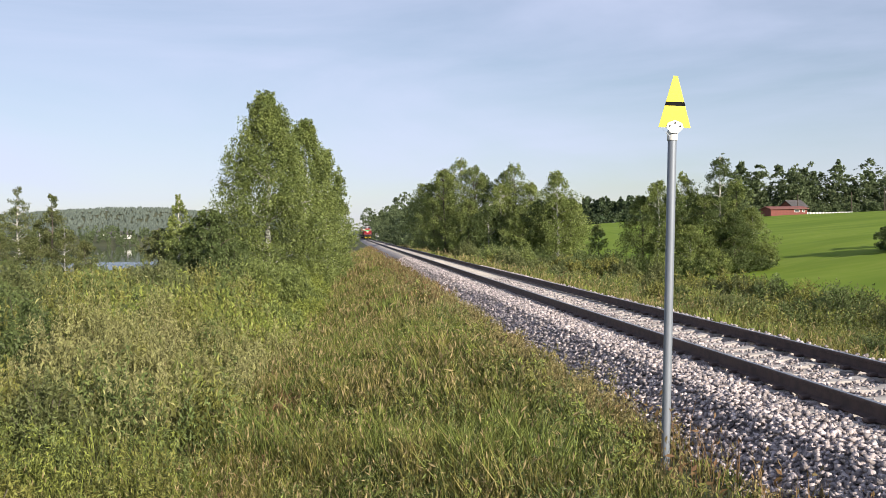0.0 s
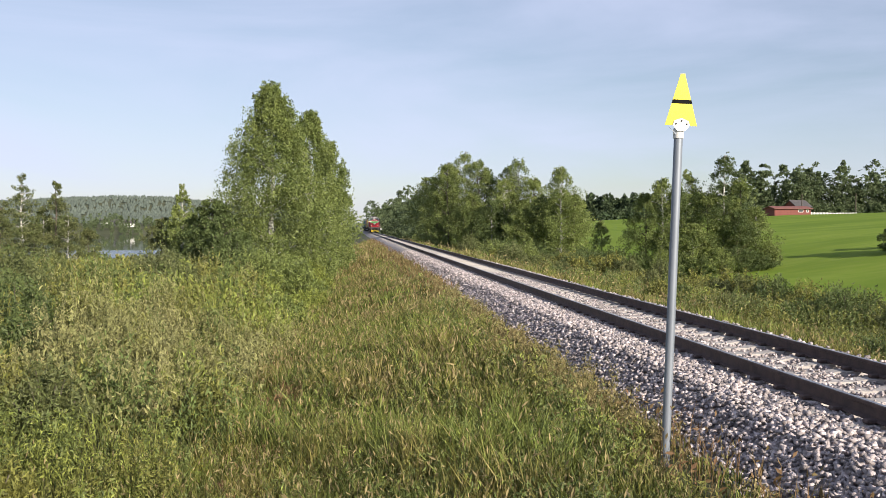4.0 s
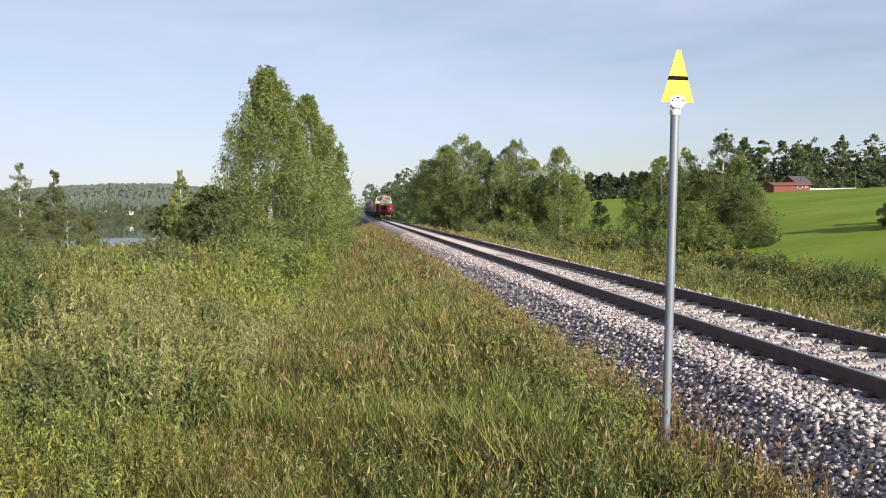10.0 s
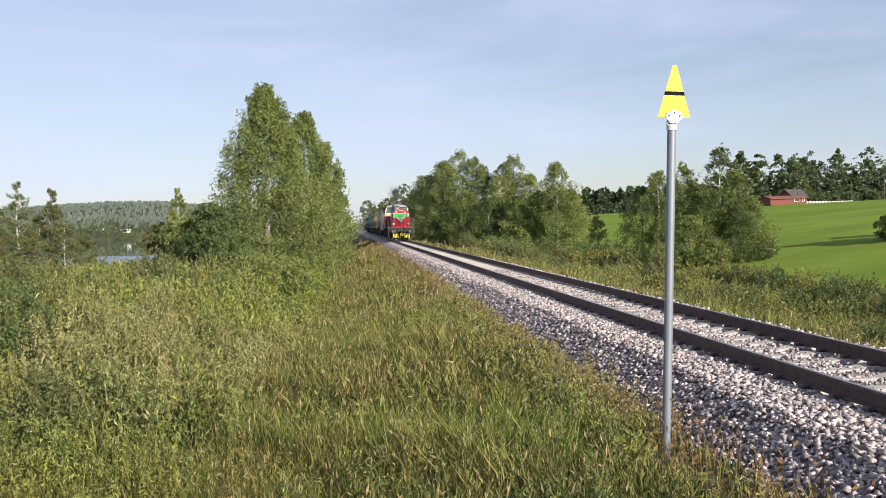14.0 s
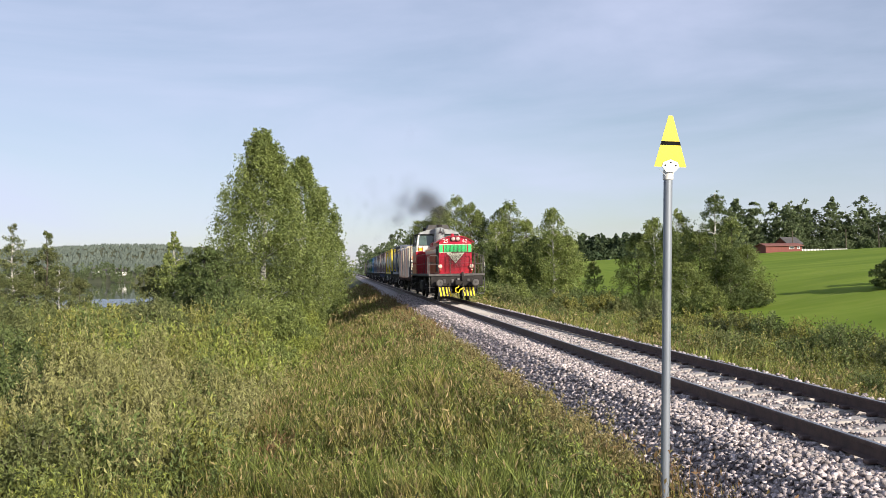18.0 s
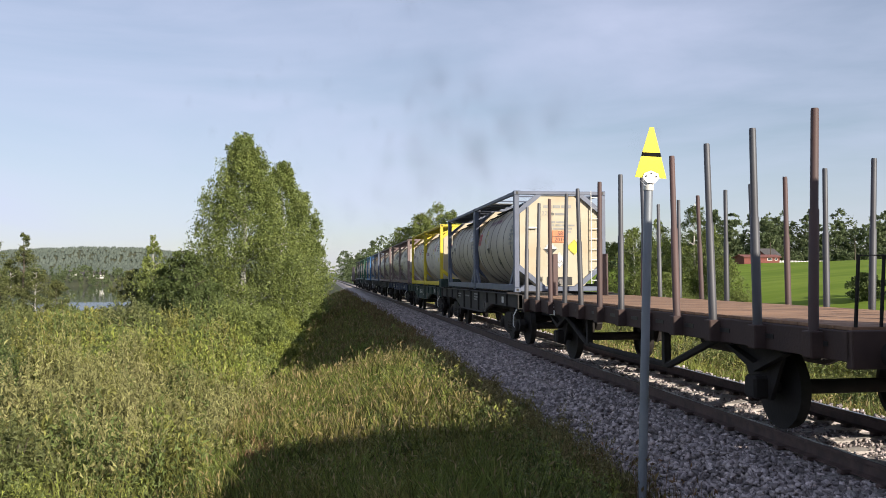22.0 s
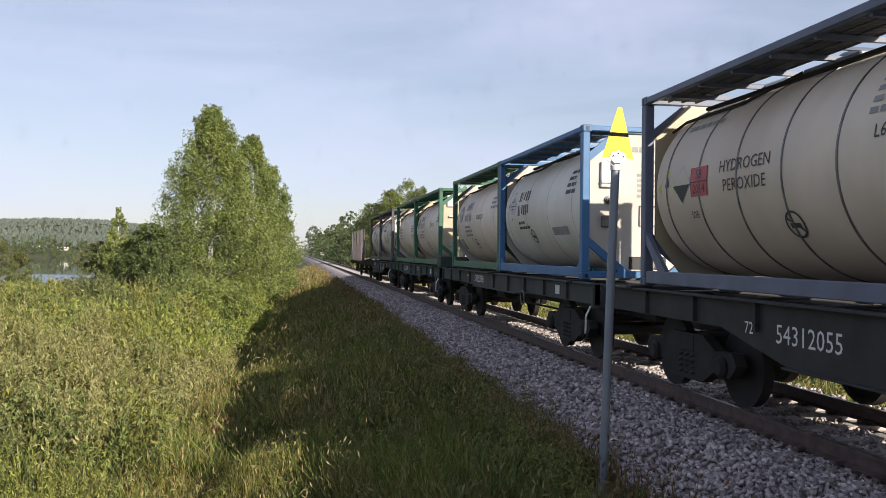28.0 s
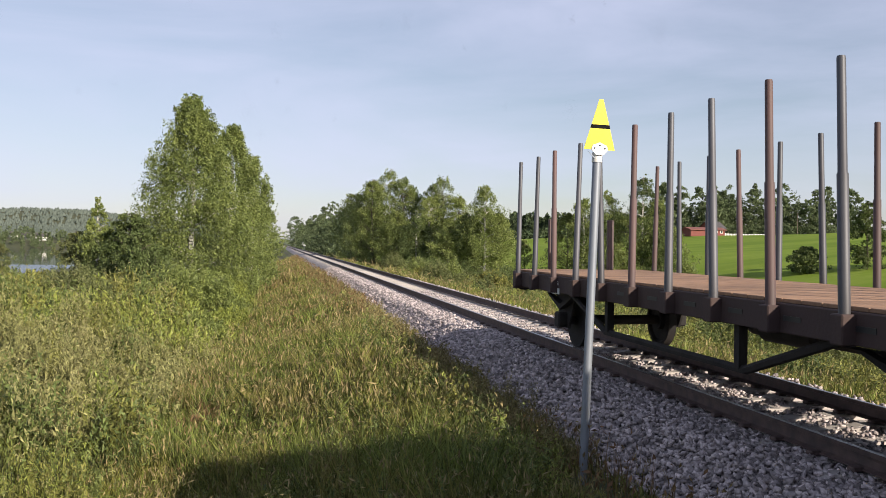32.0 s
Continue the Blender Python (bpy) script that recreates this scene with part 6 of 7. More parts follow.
    marks = []
    for k in range(4):
        marks += text_rows(r.uniform(-6, 4), r.uniform(0.05, 0.2), r.uniform(0.5, 1.2), r.randint(1, 3), 0.085, seed * 9 + k)
    bars([m for m in marks if -5 < m[0] < 5 and not (number and abs(5.9 - m[0] - number_at[0]) < 1.3)], FADELET, w, on_side(5.9, 1.05))
    if seed == 67:
        bars([q for k in range(3) for q in text_rows(-1.5 + k * 1.5, 0.20, 1.2, 6, 0.062, 700 + k)], FADELET, w, on_side(5.0, 0.98))
    part("white_plate", Build().box(-1.328, -1.322, 0.9, 1.15, 1.06, 1.22), PLWHITE, w, "white data plate")
    if material is W_GREEN:
        part("end_platform", Build().box(-1.30, 1.30, y0 + 0.05, y0 + 0.75, 1.32, 1.66, 0.02), material, w, "raised brake platform")
        part("brake_wheel", Build().tube([(-1.40, y0 + 0.3 + 0.2 * math.cos(a), 0.95 + 0.2 * math.sin(a)) for a in [k * math.pi / 8 for k in range(17)]], 0.016, 6), STEEL, w)
    return w


# ---- tank container ----
R, ZC = 1.165, 2.675


def on_tank(y, z, lift=0.006):
    """Lays u, v on the near side of the tank's shell round the place (y, z)."""
    a0 = math.asin((z - ZC) / R)

    def place(u, v):
        a = a0 + v / R
        return (-(R + lift) * math.cos(a), y - u, ZC + (R + lift) * math.sin(a))
    return place


def diamond(material, parent, y, z, s, name="placard", lift=0.008):
    p = on_tank(y, z, lift)
    b = Build().add([p(0, -s), p(s, 0), p(0, s), p(-s, 0)], [(0, 1, 2, 3)])
    return part(name, b, material, parent)


def tank_container(frame_mat, tank_mat, end_mat, label, style, seed, bands=5, top_open=False):
    c = base("tank_container", label, "tank container", "tank containers")
    z0, z1, hw, ln = 1.355, 3.985, 1.219, 6.058
    for s in (-1, 1):
        for y in (0.0, ln - 0.15):
            po = part("corner_post", Build().box(min(s * (hw - 0.13), s * hw), max(s * (hw - 0.13), s * hw), y, y + 0.15, z0 + 0.118, z1 - 0.118, 0.012), frame_mat, c)
            for za, zb in ((z0, z0 + 0.118), (z1 - 0.118, z1)):
                cc = part("corner_casting", Build().box(min(s * (hw - 0.165), s * (hw + 0.004)), max(s * (hw - 0.165), s * (hw + 0.004)), y - 0.004 if y < 1 else y - 0.02, y + 0.17 if y < 1 else y + 0.154, za, zb, 0.012), frame_mat, po)
                yc = y + 0.08
                part("casting_hole", Build().box(min(s * hw, s * (hw + 0.006)), max(s * hw, s * (hw + 0.006)), yc - 0.025, yc + 0.025, za + 0.025, zb - 0.025, 0.0), BLACKP, cc)
                if y < 1:
                    part("casting_hole", Build().box(s * (hw - 0.08) - 0.03, s * (hw - 0.08) + 0.03, -0.008, 0.0, za + 0.025, zb - 0.025, 0.0), BLACKP, cc)
        part("top_rail", Build().box(min(s * (hw - 0.08), s * hw), max(s * (hw - 0.08), s * hw), 0.17, ln - 0.17, z1 - 0.105, z1 - 0.015, 0.01), frame_mat, c)
        part("bottom_rail", Build().box(min(s * (hw - 0.10), s * (hw - 0.01)), max(s * (hw - 0.10), s * (hw - 0.01)), 0.17, ln - 0.17, z0 + 0.03, z0 + 0.20, 0.01), frame_mat, c)
        for y, q in ((0.14, 1), (ln - 0.14, -1)):
            if style.get("brace"):
                part("side_brace", Build().prism([(y, z0 + 0.74), (y, z0 + 0.58), (y + q * 0.42, z0 + 0.19), (y + q * 0.66, z0 + 0.19)], "x", s * (hw - 0.08), s * (hw - 0.02)), frame_mat, c)
            else:
                part("gusset", Build().prism([(y, z0 + 0.34), (y, z0 + 0.19), (y + q * 0.26, z0 + 0.19)], "x", s * (hw - 0.07), s * (hw - 0.03)), frame_mat, c)
    for y in (0.02, ln - 0.12):
        part("end_beam", Build().box(-hw + 0.16, hw - 0.16, y, y + 0.10, z1 - 0.10, z1 - 0.01, 0.01), frame_mat, c)
        part("end_beam", Build().box(-hw + 0.16, hw - 0.16, y, y + 0.10, z0 + 0.02, z0 + 0.14, 0.01), frame_mat, c)
        for s in (-1, 1):
            part("end_brace", Build().prism([(s * (hw - 0.13), z1 - 0.62), (s * (hw - 0.13), z1 - 0.46), (s * (hw - 0.58), z1 - 0.10), (s * (hw - 0.76), z1 - 0.10)], "y", y + 0.0, y + 0.06), frame_mat, c)
            if y < 1 or style.get("brace"):
                part("end_brace", Build().prism([(s * (hw - 0.13), z0 + 0.72), (s * (hw - 0.13), z0 + 0.56), (s * (hw - 0.66), z0 + 0.13), (s * (hw - 0.86), z0 + 0.13)], "y", y + 0.0, y + 0.06), frame_mat, c)
    shell = [(0, 0.80), (0.02, 0.97), (0.07, 1.07), (0.15, 1.13), (0.27, R), (5.41, R), (5.53, 1.13), (5.61, 1.07), (5.66, 0.97), (5.68, 0.80)]
    tank = part("tank", Build().lathe((0, 0.19, ZC), (0, 6, ZC), shell, 72), tank_mat, c, "large cylindrical tank shell", True)
    kind = style.get("bands", "joint")
    for k in range(bands):
        y = 0.75 + k * (4.55 / max(bands - 1, 1))
        wide, proud, m = {"rib": (0.10, 0.022, tank_mat), "strip": (0.035, 0.010, STEEL), "joint": (0.016, 0.003, FADELET)}[kind]
        part("band", Build().lathe((0, y, ZC), (0, 9, ZC), [(0, R - 0.01), (0.006, R + proud), (wide - 0.006, R + proud), (wide, R - 0.01)], 72), m, tank, smooth=True)
    # end cladding
    a, lo, hi = 1.05, z0 + 0.15, z1 - 0.11
    octo = [(-0.60, hi), (0.60, hi), (a, hi - 0.45), (a, lo + 0.50), (0.66, lo), (-0.66, lo), (-a, lo + 0.50), (-a, hi - 0.45)]
    pan = part("end_panel", Build().prism(octo, "y", 0.11, 0.20), end_mat, c, "flat eight-sided end cladding")
    part("end_panel", Build().prism(octo, "y", ln - 0.13, ln - 0.09), end_mat, c)
    on_end = lambda x, z: (lambda u, v: (x + u, 0.103, z + v))
    end = style.get("end", {})
    if end.get("inset"):
        part("raised_panel", Build().box(-0.62, 0.70, 0.075, 0.115, lo + 0.36, hi - 0.26, 0.035), end_mat, pan, "raised rounded end plate")
        on_end = lambda x, z: (lambda u, v: (x + u, 0.070, z + v))
    for x, z, w_, n, p in end.get("print", ((-0.42, 3.62, 0.95, 1, 0.14), (-0.28, 3.42, 0.55, 1, 0.12), (-0.30, 3.20, 0.75, 4, 0.085))):
        bars(text_rows(0, 0, w_, n, p, seed + int(z * 10)), end.get("ink", FADELET), pan, on_end(x, z))
    for words, size, x, z, m in end.get("words", ()):
        letters(words, size, m, pan, on_end(x, z))
    for x, z in end.get("plate", ()):
        pl = part("placard", Build().box(x - 0.21, x + 0.21, 0.090, 0.1055, z - 0.16, z + 0.16, 0.004), end.get("orange", ORANGEP), pan, "orange hazard plate")
        part("divider", Build().box(x - 0.20, x + 0.20, 0.086, 0.0895, z - 0.006, z + 0.006), BLACKLET, pl)
        letters("58", 0.15, BLACKLET, pl, lambda u, v, x=x, z=z: (x + u, 0.087, z + 0.075 + v))
        letters("2014", 0.15, BLACKLET, pl, lambda u, v, x=x, z=z: (x + u, 0.087, z - 0.085 + v))
    for x, z, q, m, half in end.get("diamonds", ()):
        dm = part("placard", Build().prism([(x, z - q), (x + q, z), (x, z + q), (x - q, z)], "y", 0.094, 0.106), m, pan, "diamond hazard placard")
        part("placard_edge", Build().tube([(x, 0.093, z - q * 0.9), (x + q * 0.9, 0.093, z), (x, 0.093, z + q * 0.9), (x - q * 0.9, 0.093, z), (x, 0.093, z - q * 0.9)], 0.004, 4), BLACKLET, dm)
        if half == "black":
            part("placard_half", Build().prism([(x, z - q * 0.95), (x + q * 0.92, z - q * 0.03), (x - q * 0.92, z - q * 0.03)], "y", 0.090, 0.0935), BLACKP, dm, "black lower half")
        elif half:
            letters(half, q * 0.55, BLACKLET, dm, lambda u, v, x=x, z=z: (x + u, 0.090, z - 0.05 + v))
    for x, z, w_, h_, m, name in end.get("boxes", ()):
        part(name, Build().box(x - w_ / 2, x + w_ / 2, 0.055, 0.106, z - h_ / 2, z + h_ / 2, 0.012), m, pan)
    for x, z, w_, h_, m in end.get("frames", ()):
        part("holder_frame", Build().tube([(x - w_ / 2, 0.10, z - h_ / 2), (x + w_ / 2, 0.10, z - h_ / 2), (x + w_ / 2, 0.10, z + h_ / 2), (x - w_ / 2, 0.10, z + h_ / 2), (x - w_ / 2, 0.10, z - h_ / 2)], 0.018, 4), m, pan)
    for x, z, q in end.get("flanges", ()):
        fl = part("flange", Build().lathe((x, 0.11, z), (x, -1, z), [(0, q), (0.03, q), (0.032, q * 0.62), (0.07, q * 0.62), (0.072, q * 0.4)], 20), STEEL, pan, "round steel outlet flange", True)
        part("flange_cap", Build().lathe((x, 0.04, z), (x, -1, z), [(0, q * 0.45), (0.02, q * 0.4)], 14), BLACKP, fl, smooth=True)
    part("outlet_recess", Build().box(-0.34, 0.34, 0.095, 0.12, lo + 0.02, lo + 0.24, 0.01), BLACKP, pan, "dark outlet recess")
    part("outlet_pipe", Build().lathe((0.02, 0.10, lo + 0.10), (0.02, -1, lo + 0.10), [(0, 0.09), (0.06, 0.09), (0.06, 0.055), (0.10, 0.055)], 14), STEEL, pan, "outlet valve", True)
    part("document_tube", Build().lathe((-0.86, 0.06, 3.02), (-0.40, 0.06, 3.02), [(0, 0.03), (0.24, 0.03), (0.25, 0.02)], 12), PLWHITE, pan, "white document holder", True)
    lad = part("ladder", Build().tube([(0.84, 0.03, z0 + 0.2), (0.84, 0.03, z1)], 0.014, 6), WHITELET if style.get("light_ladder") else frame_mat, c, "end ladder")
    part("stile", Build().tube([(1.08, 0.03, z0 + 0.2), (1.08, 0.03, z1)], 0.014, 6), lad.data.materials[0], lad)
    for k in range(9):
        part("rung", Build().tube([(0.84, 0.03, z0 + 0.3 + k * 0.27), (1.08, 0.03, z0 + 0.3 + k * 0.27)], 0.012, 6), lad.data.materials[0], lad)
    # top walkway and fittings
    y_in, y_out = (3.4, 5.85) if top_open else (0.25, 5.85)
    wk = Build()
    for k in range(int((y_out - y_in) / 0.05)):
        y = y_in + k * 0.05
        wk.box(-1.12, -0.52, y, y + 0.03, z1 - 0.075, z1 - 0.050)
    for x in (-1.13, -0.92, -0.72, -0.52):
        wk.box(x, x + 0.025, y_in, y_out, z1 - 0.085, z1 - 0.050)
    part("walkway", wk, GRATE, c, "steel grating walkway")
    for y in (0.35, 1.2, 2.0, 2.8, 3.6, 4.4, 5.2):
        if y >= y_in:
            part("walkway_bracket", Build().box(-1.16, -0.3, y, y + 0.05, z1 - 0.14, z1 - 0.09), frame_mat, c)
    for y in (1.0, 2.6, 4.6):
        part("top_cross", Build().tube([(-1.17, y, z1 - 0.06), (1.17, y, z1 - 0.06)], 0.022, 6), frame_mat, c)
    part("manhole", Build().lathe((0, 2.9, ZC + R - 0.05), (0, 2.9, 9), [(0, 0.34), (0.12, 0.34), (0.13, 0.28), (0.17, 0.26)], 20), GALV, c, "manhole lid", True)
    part("valve_box", Build().box(-0.3, 0.3, 3.9, 4.6, ZC + R - 0.1, ZC + R + 0.07, 0.02), LWHITE, c, "top valve box")
    part("spill_box", Build().box(-0.42, 0.42, 2.4, 3.4, ZC + R - 0.12, ZC + R + 0.03, 0.015), GALV, c, "spill box round the manhole")
    part("top_pipe", Build().tube([(-0.55, 0.7, ZC + 1.07), (-0.55, 5.4, ZC + 1.07)], 0.03, 6), GRIME, c)
    part("drain_pipe", Build().tube([(-0.42, 3.4, ZC + R), (-0.75, 4.1, ZC + 0.93), (-0.80, 5.5, ZC + 0.90), (-0.86, 5.80, ZC + 0.80)], 0.02, 6), GRIME, c)
    # marks on the near side
    lam = style.get("letters", BLACKLET)
    for words, size, y, z in style.get("words", ()):
        letters(words, size, lam, tank, on_tank(y, z))
    for y, z, ww, n, p in style.get("print", ()):
        bars(text_rows(0, 0, ww, n, p, seed + int(y * 10)), style.get("print_mat", FADELET), tank, on_tank(y, z))
    for y, z, w_, h_, m in style.get("plates", ()):
        bars([(-w_ / 2, w_ / 2, -h_ / 2, h_ / 2)], m, tank, on_tank(y, z, 0.007), "plate")
    for y, z in style.get("hazard", ()):
        pl = bars([(-0.22, 0.22, -0.18, 0.18)], PINKP, tank, on_tank(y, z, 0.007), "hazard_plate")
        bars([(-0.21, 0.21, -0.006, 0.006), (-0.215, -0.205, -0.17, 0.17), (0.205, 0.215, -0.17, 0.17)], BLACKLET, pl, on_tank(y, z, 0.0095), "divider")
        letters("58", 0.16, BLACKLET, pl, on_tank(y, z + 0.085, 0.0095))
        letters("2014", 0.16, BLACKLET, pl, on_tank(y, z - 0.09, 0.0095))
    for y, z, nb, bw, bh, m in style.get("logo", ()):
        lg = random.Random(int(y * 100))
        for k in range(nb):
            u = k * bw - nb * bw / 2
            shape = lg.choice(((0.72, -0.5, 0.5), (0.30, -0.5, 0.5), (0.72, -0.5, 0.3), (0.66, -0.35, 0.5)))
            bars([(u, u + bw * shape[0], bh * shape[1], bh * shape[2])], m, tank, on_tank(y, z), "brand_mark")
    for y, z, s_, m in style.get("diamonds", ()):
        dm = diamond(m, tank, y, z, s_)
        if m is PLWHITE:
            p = on_tank(y, z, 0.010)
            part("placard_half", Build().add([p(0, -s_ * 0.95), p(s_ * 0.92, -s_ * 0.05), p(-s_ * 0.92, -s_ * 0.05)], [(0, 1, 2)]), BLACKP, dm, "black lower half")
        elif m is PLYEL:
            p = on_tank(y, z, 0.010)
            part("placard_mark", Build().add([p(-s_ * 0.2, s_ * 0.05), p(s_ * 0.2, s_ * 0.05), p(s_ * 0.1, s_ * 0.5), p(-s_ * 0.1, s_ * 0.5)], [(0, 1, 2, 3)]), BLACKLET, dm, "black flame mark")
    for y, z, w_, h_, m in style.get("lozenge", ()):
        p = on_tank(y, z, 0.007)
        b4 = [(-w_, 0), (0, -h_), (w_, 0), (0, h_)]
        part("lozenge", Build().add([p(*q) for q in b4] + [p(q[0] * 0.86, q[1] * 0.86) for q in b4], [(k, (k + 1) % 4, 4 + (k + 1) % 4, 4 + k) for k in range(4)]), m, tank, "diamond-shaped outline")
    for y, z, q, m, m2 in style.get("globe", ()):
        gl = diamond(m, tank, y, z, q, "lozenge_badge")
        p = on_tank(y, z, 0.010)
        pts = [(0.62 * q * math.cos(k * math.pi / 12), 0.62 * q * math.sin(k * math.pi / 12)) for k in range(24)]
        part("globe", Build().add([p(*w) for w in pts], [tuple(range(24))]), m2, gl, "pale round globe")
        bars([(-0.55 * q, 0.55 * q, -0.02, 0.0), (-0.45 * q, 0.45 * q, 0.25 * q, 0.25 * q + 0.02), (-0.45 * q, 0.45 * q, -0.27 * q, -0.27 * q + 0.02), (-0.012, 0.012, -0.58 * q, 0.58 * q)], m, gl, on_tank(y, z, 0.012), "globe_line")
    for y, z in style.get("rings", ()):
        p = on_tank(y, z, 0.008)
        pts = [(0.16 * math.cos(k * math.pi / 12), 0.16 * math.sin(k * math.pi / 12)) for k in range(24)]
        inn = [(u * 0.84, v * 0.84) for u, v in pts]
        rg = part("round_mark", Build().add([p(*q) for q in pts] + [p(*q) for q in inn], [(k, (k + 1) % 24, 24 + (k + 1) % 24, 24 + k) for k in range(24)]), BLACKLET, tank, "round emblem")
        part("emblem_bar", Build().add([p(-0.13, 0.075), p(-0.115, 0.095), p(0.13, -0.075), p(0.115, -0.095)], [(0, 1, 2, 3)]), BLACKLET, rg)
        bars([(-0.09, 0.09, -0.035, 0.02)], BLACKLET, rg, p, "emblem_bar")
    for y, z, w_, h_ in style.get("scuffs", ()):
        p = on_tank(y, z, 0.007)
        k = random.Random(int(y * 70 + z * 10))
        out = [(w_ * 0.5 * math.cos(t * 0.6283) * k.uniform(0.55, 1.1), h_ * 0.5 * math.sin(t * 0.6283) * k.uniform(0.55, 1.1)) for t in range(10)]
        part("scuff", Build().add([p(*q) for q in out], [tuple(range(10))]), FADELET, tank, "torn faded label")
    return c


def tank_paint(name, c, dirt, streak=0.5):
    return mat(name, c, tuple(v * 0.86 for v in c), 1.6, 0.5, bump=0.03, bscale=14, c3=dirt, cscale=streak, cut=(0.42, 0.72), stretch=(1.0, 1.0, 0.6))


SLATE = mat("slate_blue_frame", (0.12, 0.14, 0.20), (0.09, 0.105, 0.15), 2.5, 0.5, bump=0.05, bscale=20)
YFRAME = mat("yellow_frame", (0.66, 0.52, 0.03), (0.56, 0.43, 0.03), 2.5, 0.5, bump=0.05, bscale=20)
MAUVE = mat("brown_frame", (0.22, 0.16, 0.155), (0.16, 0.115, 0.11), 2.5, 0.55, bump=0.05, bscale=20)
BLUEF = mat("blue_frame", (0.045, 0.16, 0.34), (0.035, 0.12, 0.26), 2.5, 0.5, bump=0.05, bscale=20)
GREENF = mat("green_frame", (0.035, 0.13, 0.075), (0.028, 0.10, 0.058), 2.5, 0.5, bump=0.05, bscale=20)
GREYF = mat("grey_frame", (0.085, 0.088, 0.098), (0.055, 0.055, 0.06), 2.5, 0.55, bump=0.05, bscale=20)
T_BEIGE = tank_paint("tank_beige", (0.46, 0.42, 0.335), (0.34, 0.30, 0.235))
T_WHITE = tank_paint("tank_white", (0.74, 0.70, 0.61), (0.58, 0.53, 0.44))
T_CREAM = tank_paint("tank_cream", (0.80, 0.68, 0.56), (0.62, 0.50, 0.40))
T_BROWN = tank_paint("tank_dusty", (0.70, 0.60, 0.48), (0.52, 0.42, 0.32))
T_DIRTY = mat("tank_dirty", (0.68, 0.60, 0.49), (0.54, 0.44, 0.33), 2.5, 0.55, bump=0.03, bscale=14, c3=(0.36, 0.245, 0.165), cscale=0.9, cut=(0.52, 0.74), stretch=(1.0, 1.0, 0.7))
E_CREAM = mat("end_cream", (0.44, 0.39, 0.29), (0.38, 0.33, 0.23), 2.2, 0.5, c3=(0.40, 0.31, 0.20), cscale=0.9, cut=(0.45, 0.75))
E_WHITE = mat("end_white", (0.455, 0.440, 0.410), (0.39, 0.37, 0.335), 2.2, 0.5, c3=(0.36, 0.31, 0.25), cscale=0.9, cut=(0.45, 0.75))

END_A = dict(plate=((0.02, 2.80),), diamonds=((-0.24, 2.48, 0.19, PLWHITE, "black"), (0.40, 2.52, 0.20, PLYEL, ""), (0.0, 2.18, 0.21, PLWHITE, "505")), words=(("22T6", 0.16, -0.30, 3.40, FADELET),))
END_B = dict(orange=PINKP, plate=((-0.52, 2.92),), diamonds=((-0.30, 2.44, 0.23, PLYEL, ""), (0.10, 2.30, 0.22, PLYEL, "505"), (0.72, 2.20, 0.21, PLWHITE, "black")), flanges=((-0.62, 2.20, 0.15),), frames=((-0.75, 3.28, 0.12, 0.14, FADELET),),
             print=((-0.30, 3.66, 0.95, 1, 0.14), (0.10, 3.46, 0.6, 1, 0.13), (-0.40, 3.26, 1.2, 3, 0.10), (0.10, 2.70, 0.75, 1, 0.18)))
END_C = dict(plate=((0.34, 2.28),), diamonds=((-0.20, 2.72, 0.22, PLWHITE, "black"), (0.36, 2.76, 0.23, PLYEL, "505")), boxes=((-0.80, 2.25, 0.34, 0.46, LGREY, "seal_box"),), frames=((0.34, 2.28, 0.58, 0.40, LGREY),), flanges=((-0.82, 2.70, 0.10),), print=((0.0, 3.48, 0.62, 1, 0.14), (0.05, 3.30, 0.4, 1, 0.12), (-0.98, 3.42, 0.34, 4, 0.07)))
END_F = dict(boxes=((-0.72, 3.15, 0.30, 0.44, PLWHITE, "document_plate"), (-0.72, 2.35, 0.26, 0.20, STEEL, "steel_latch")), flanges=((-0.72, 2.72, 0.07),), frames=((0.62, 2.50, 0.62, 0.26, FADELET), (0.02, 2.45, 0.34, 0.34, FADELET)), print=((-0.30, 3.64, 1.0, 1, 0.16), (-0.10, 3.42, 0.5, 1, 0.11), (-0.20, 3.18, 0.6, 5, 0.09)))
END_G = dict(inset=True, boxes=((-0.78, 3.55, 0.30, 0.40, PLWHITE, "document_box"), (-0.80, 2.10, 0.16, 0.18, LGREY, "tail_lamp_box"), (-0.10, 1.72, 0.42, 0.36, PLWHITE, "valve_cabinet")), words=(("NOMINAL", 0.11, -0.12, 2.36, BLACKLET), ("CAPACITY", 0.11, -0.12, 2.24, BLACKLET), ("26 000 L", 0.11, 0.45, 2.28, BLACKLET), ("4 BAR", 0.20, 0.08, 2.02, BLACKLET)),
             print=((-0.30, 3.44, 0.9, 1, 0.15), (-0.2, 3.22, 0.5, 1, 0.11), (-0.30, 2.92, 0.85, 2, 0.11), (0.0, 2.62, 0.40, 5, 0.055)))
END_H = dict(diamonds=((-0.22, 2.62, 0.24, FADELET, ""),), boxes=((-0.22, 2.22, 0.48, 0.34, MAUVE, "faded_plate"), (0.10, 3.72, 0.5, 0.14, FADELET, "grey_patch")), frames=((0.26, 2.60, 0.28, 0.18, BLACKP), (-0.86, 2.30, 0.26, 0.36, BLACKP), (-0.62, 3.20, 0.42, 0.30, FADELET)), flanges=((-0.88, 2.72, 0.10), (-0.88, 3.28, 0.10)), print=((-0.02, 3.52, 0.75, 2, 0.17), (0.0, 3.16, 0.7, 4, 0.075), (0.10, 2.25, 0.55, 3, 0.12)))
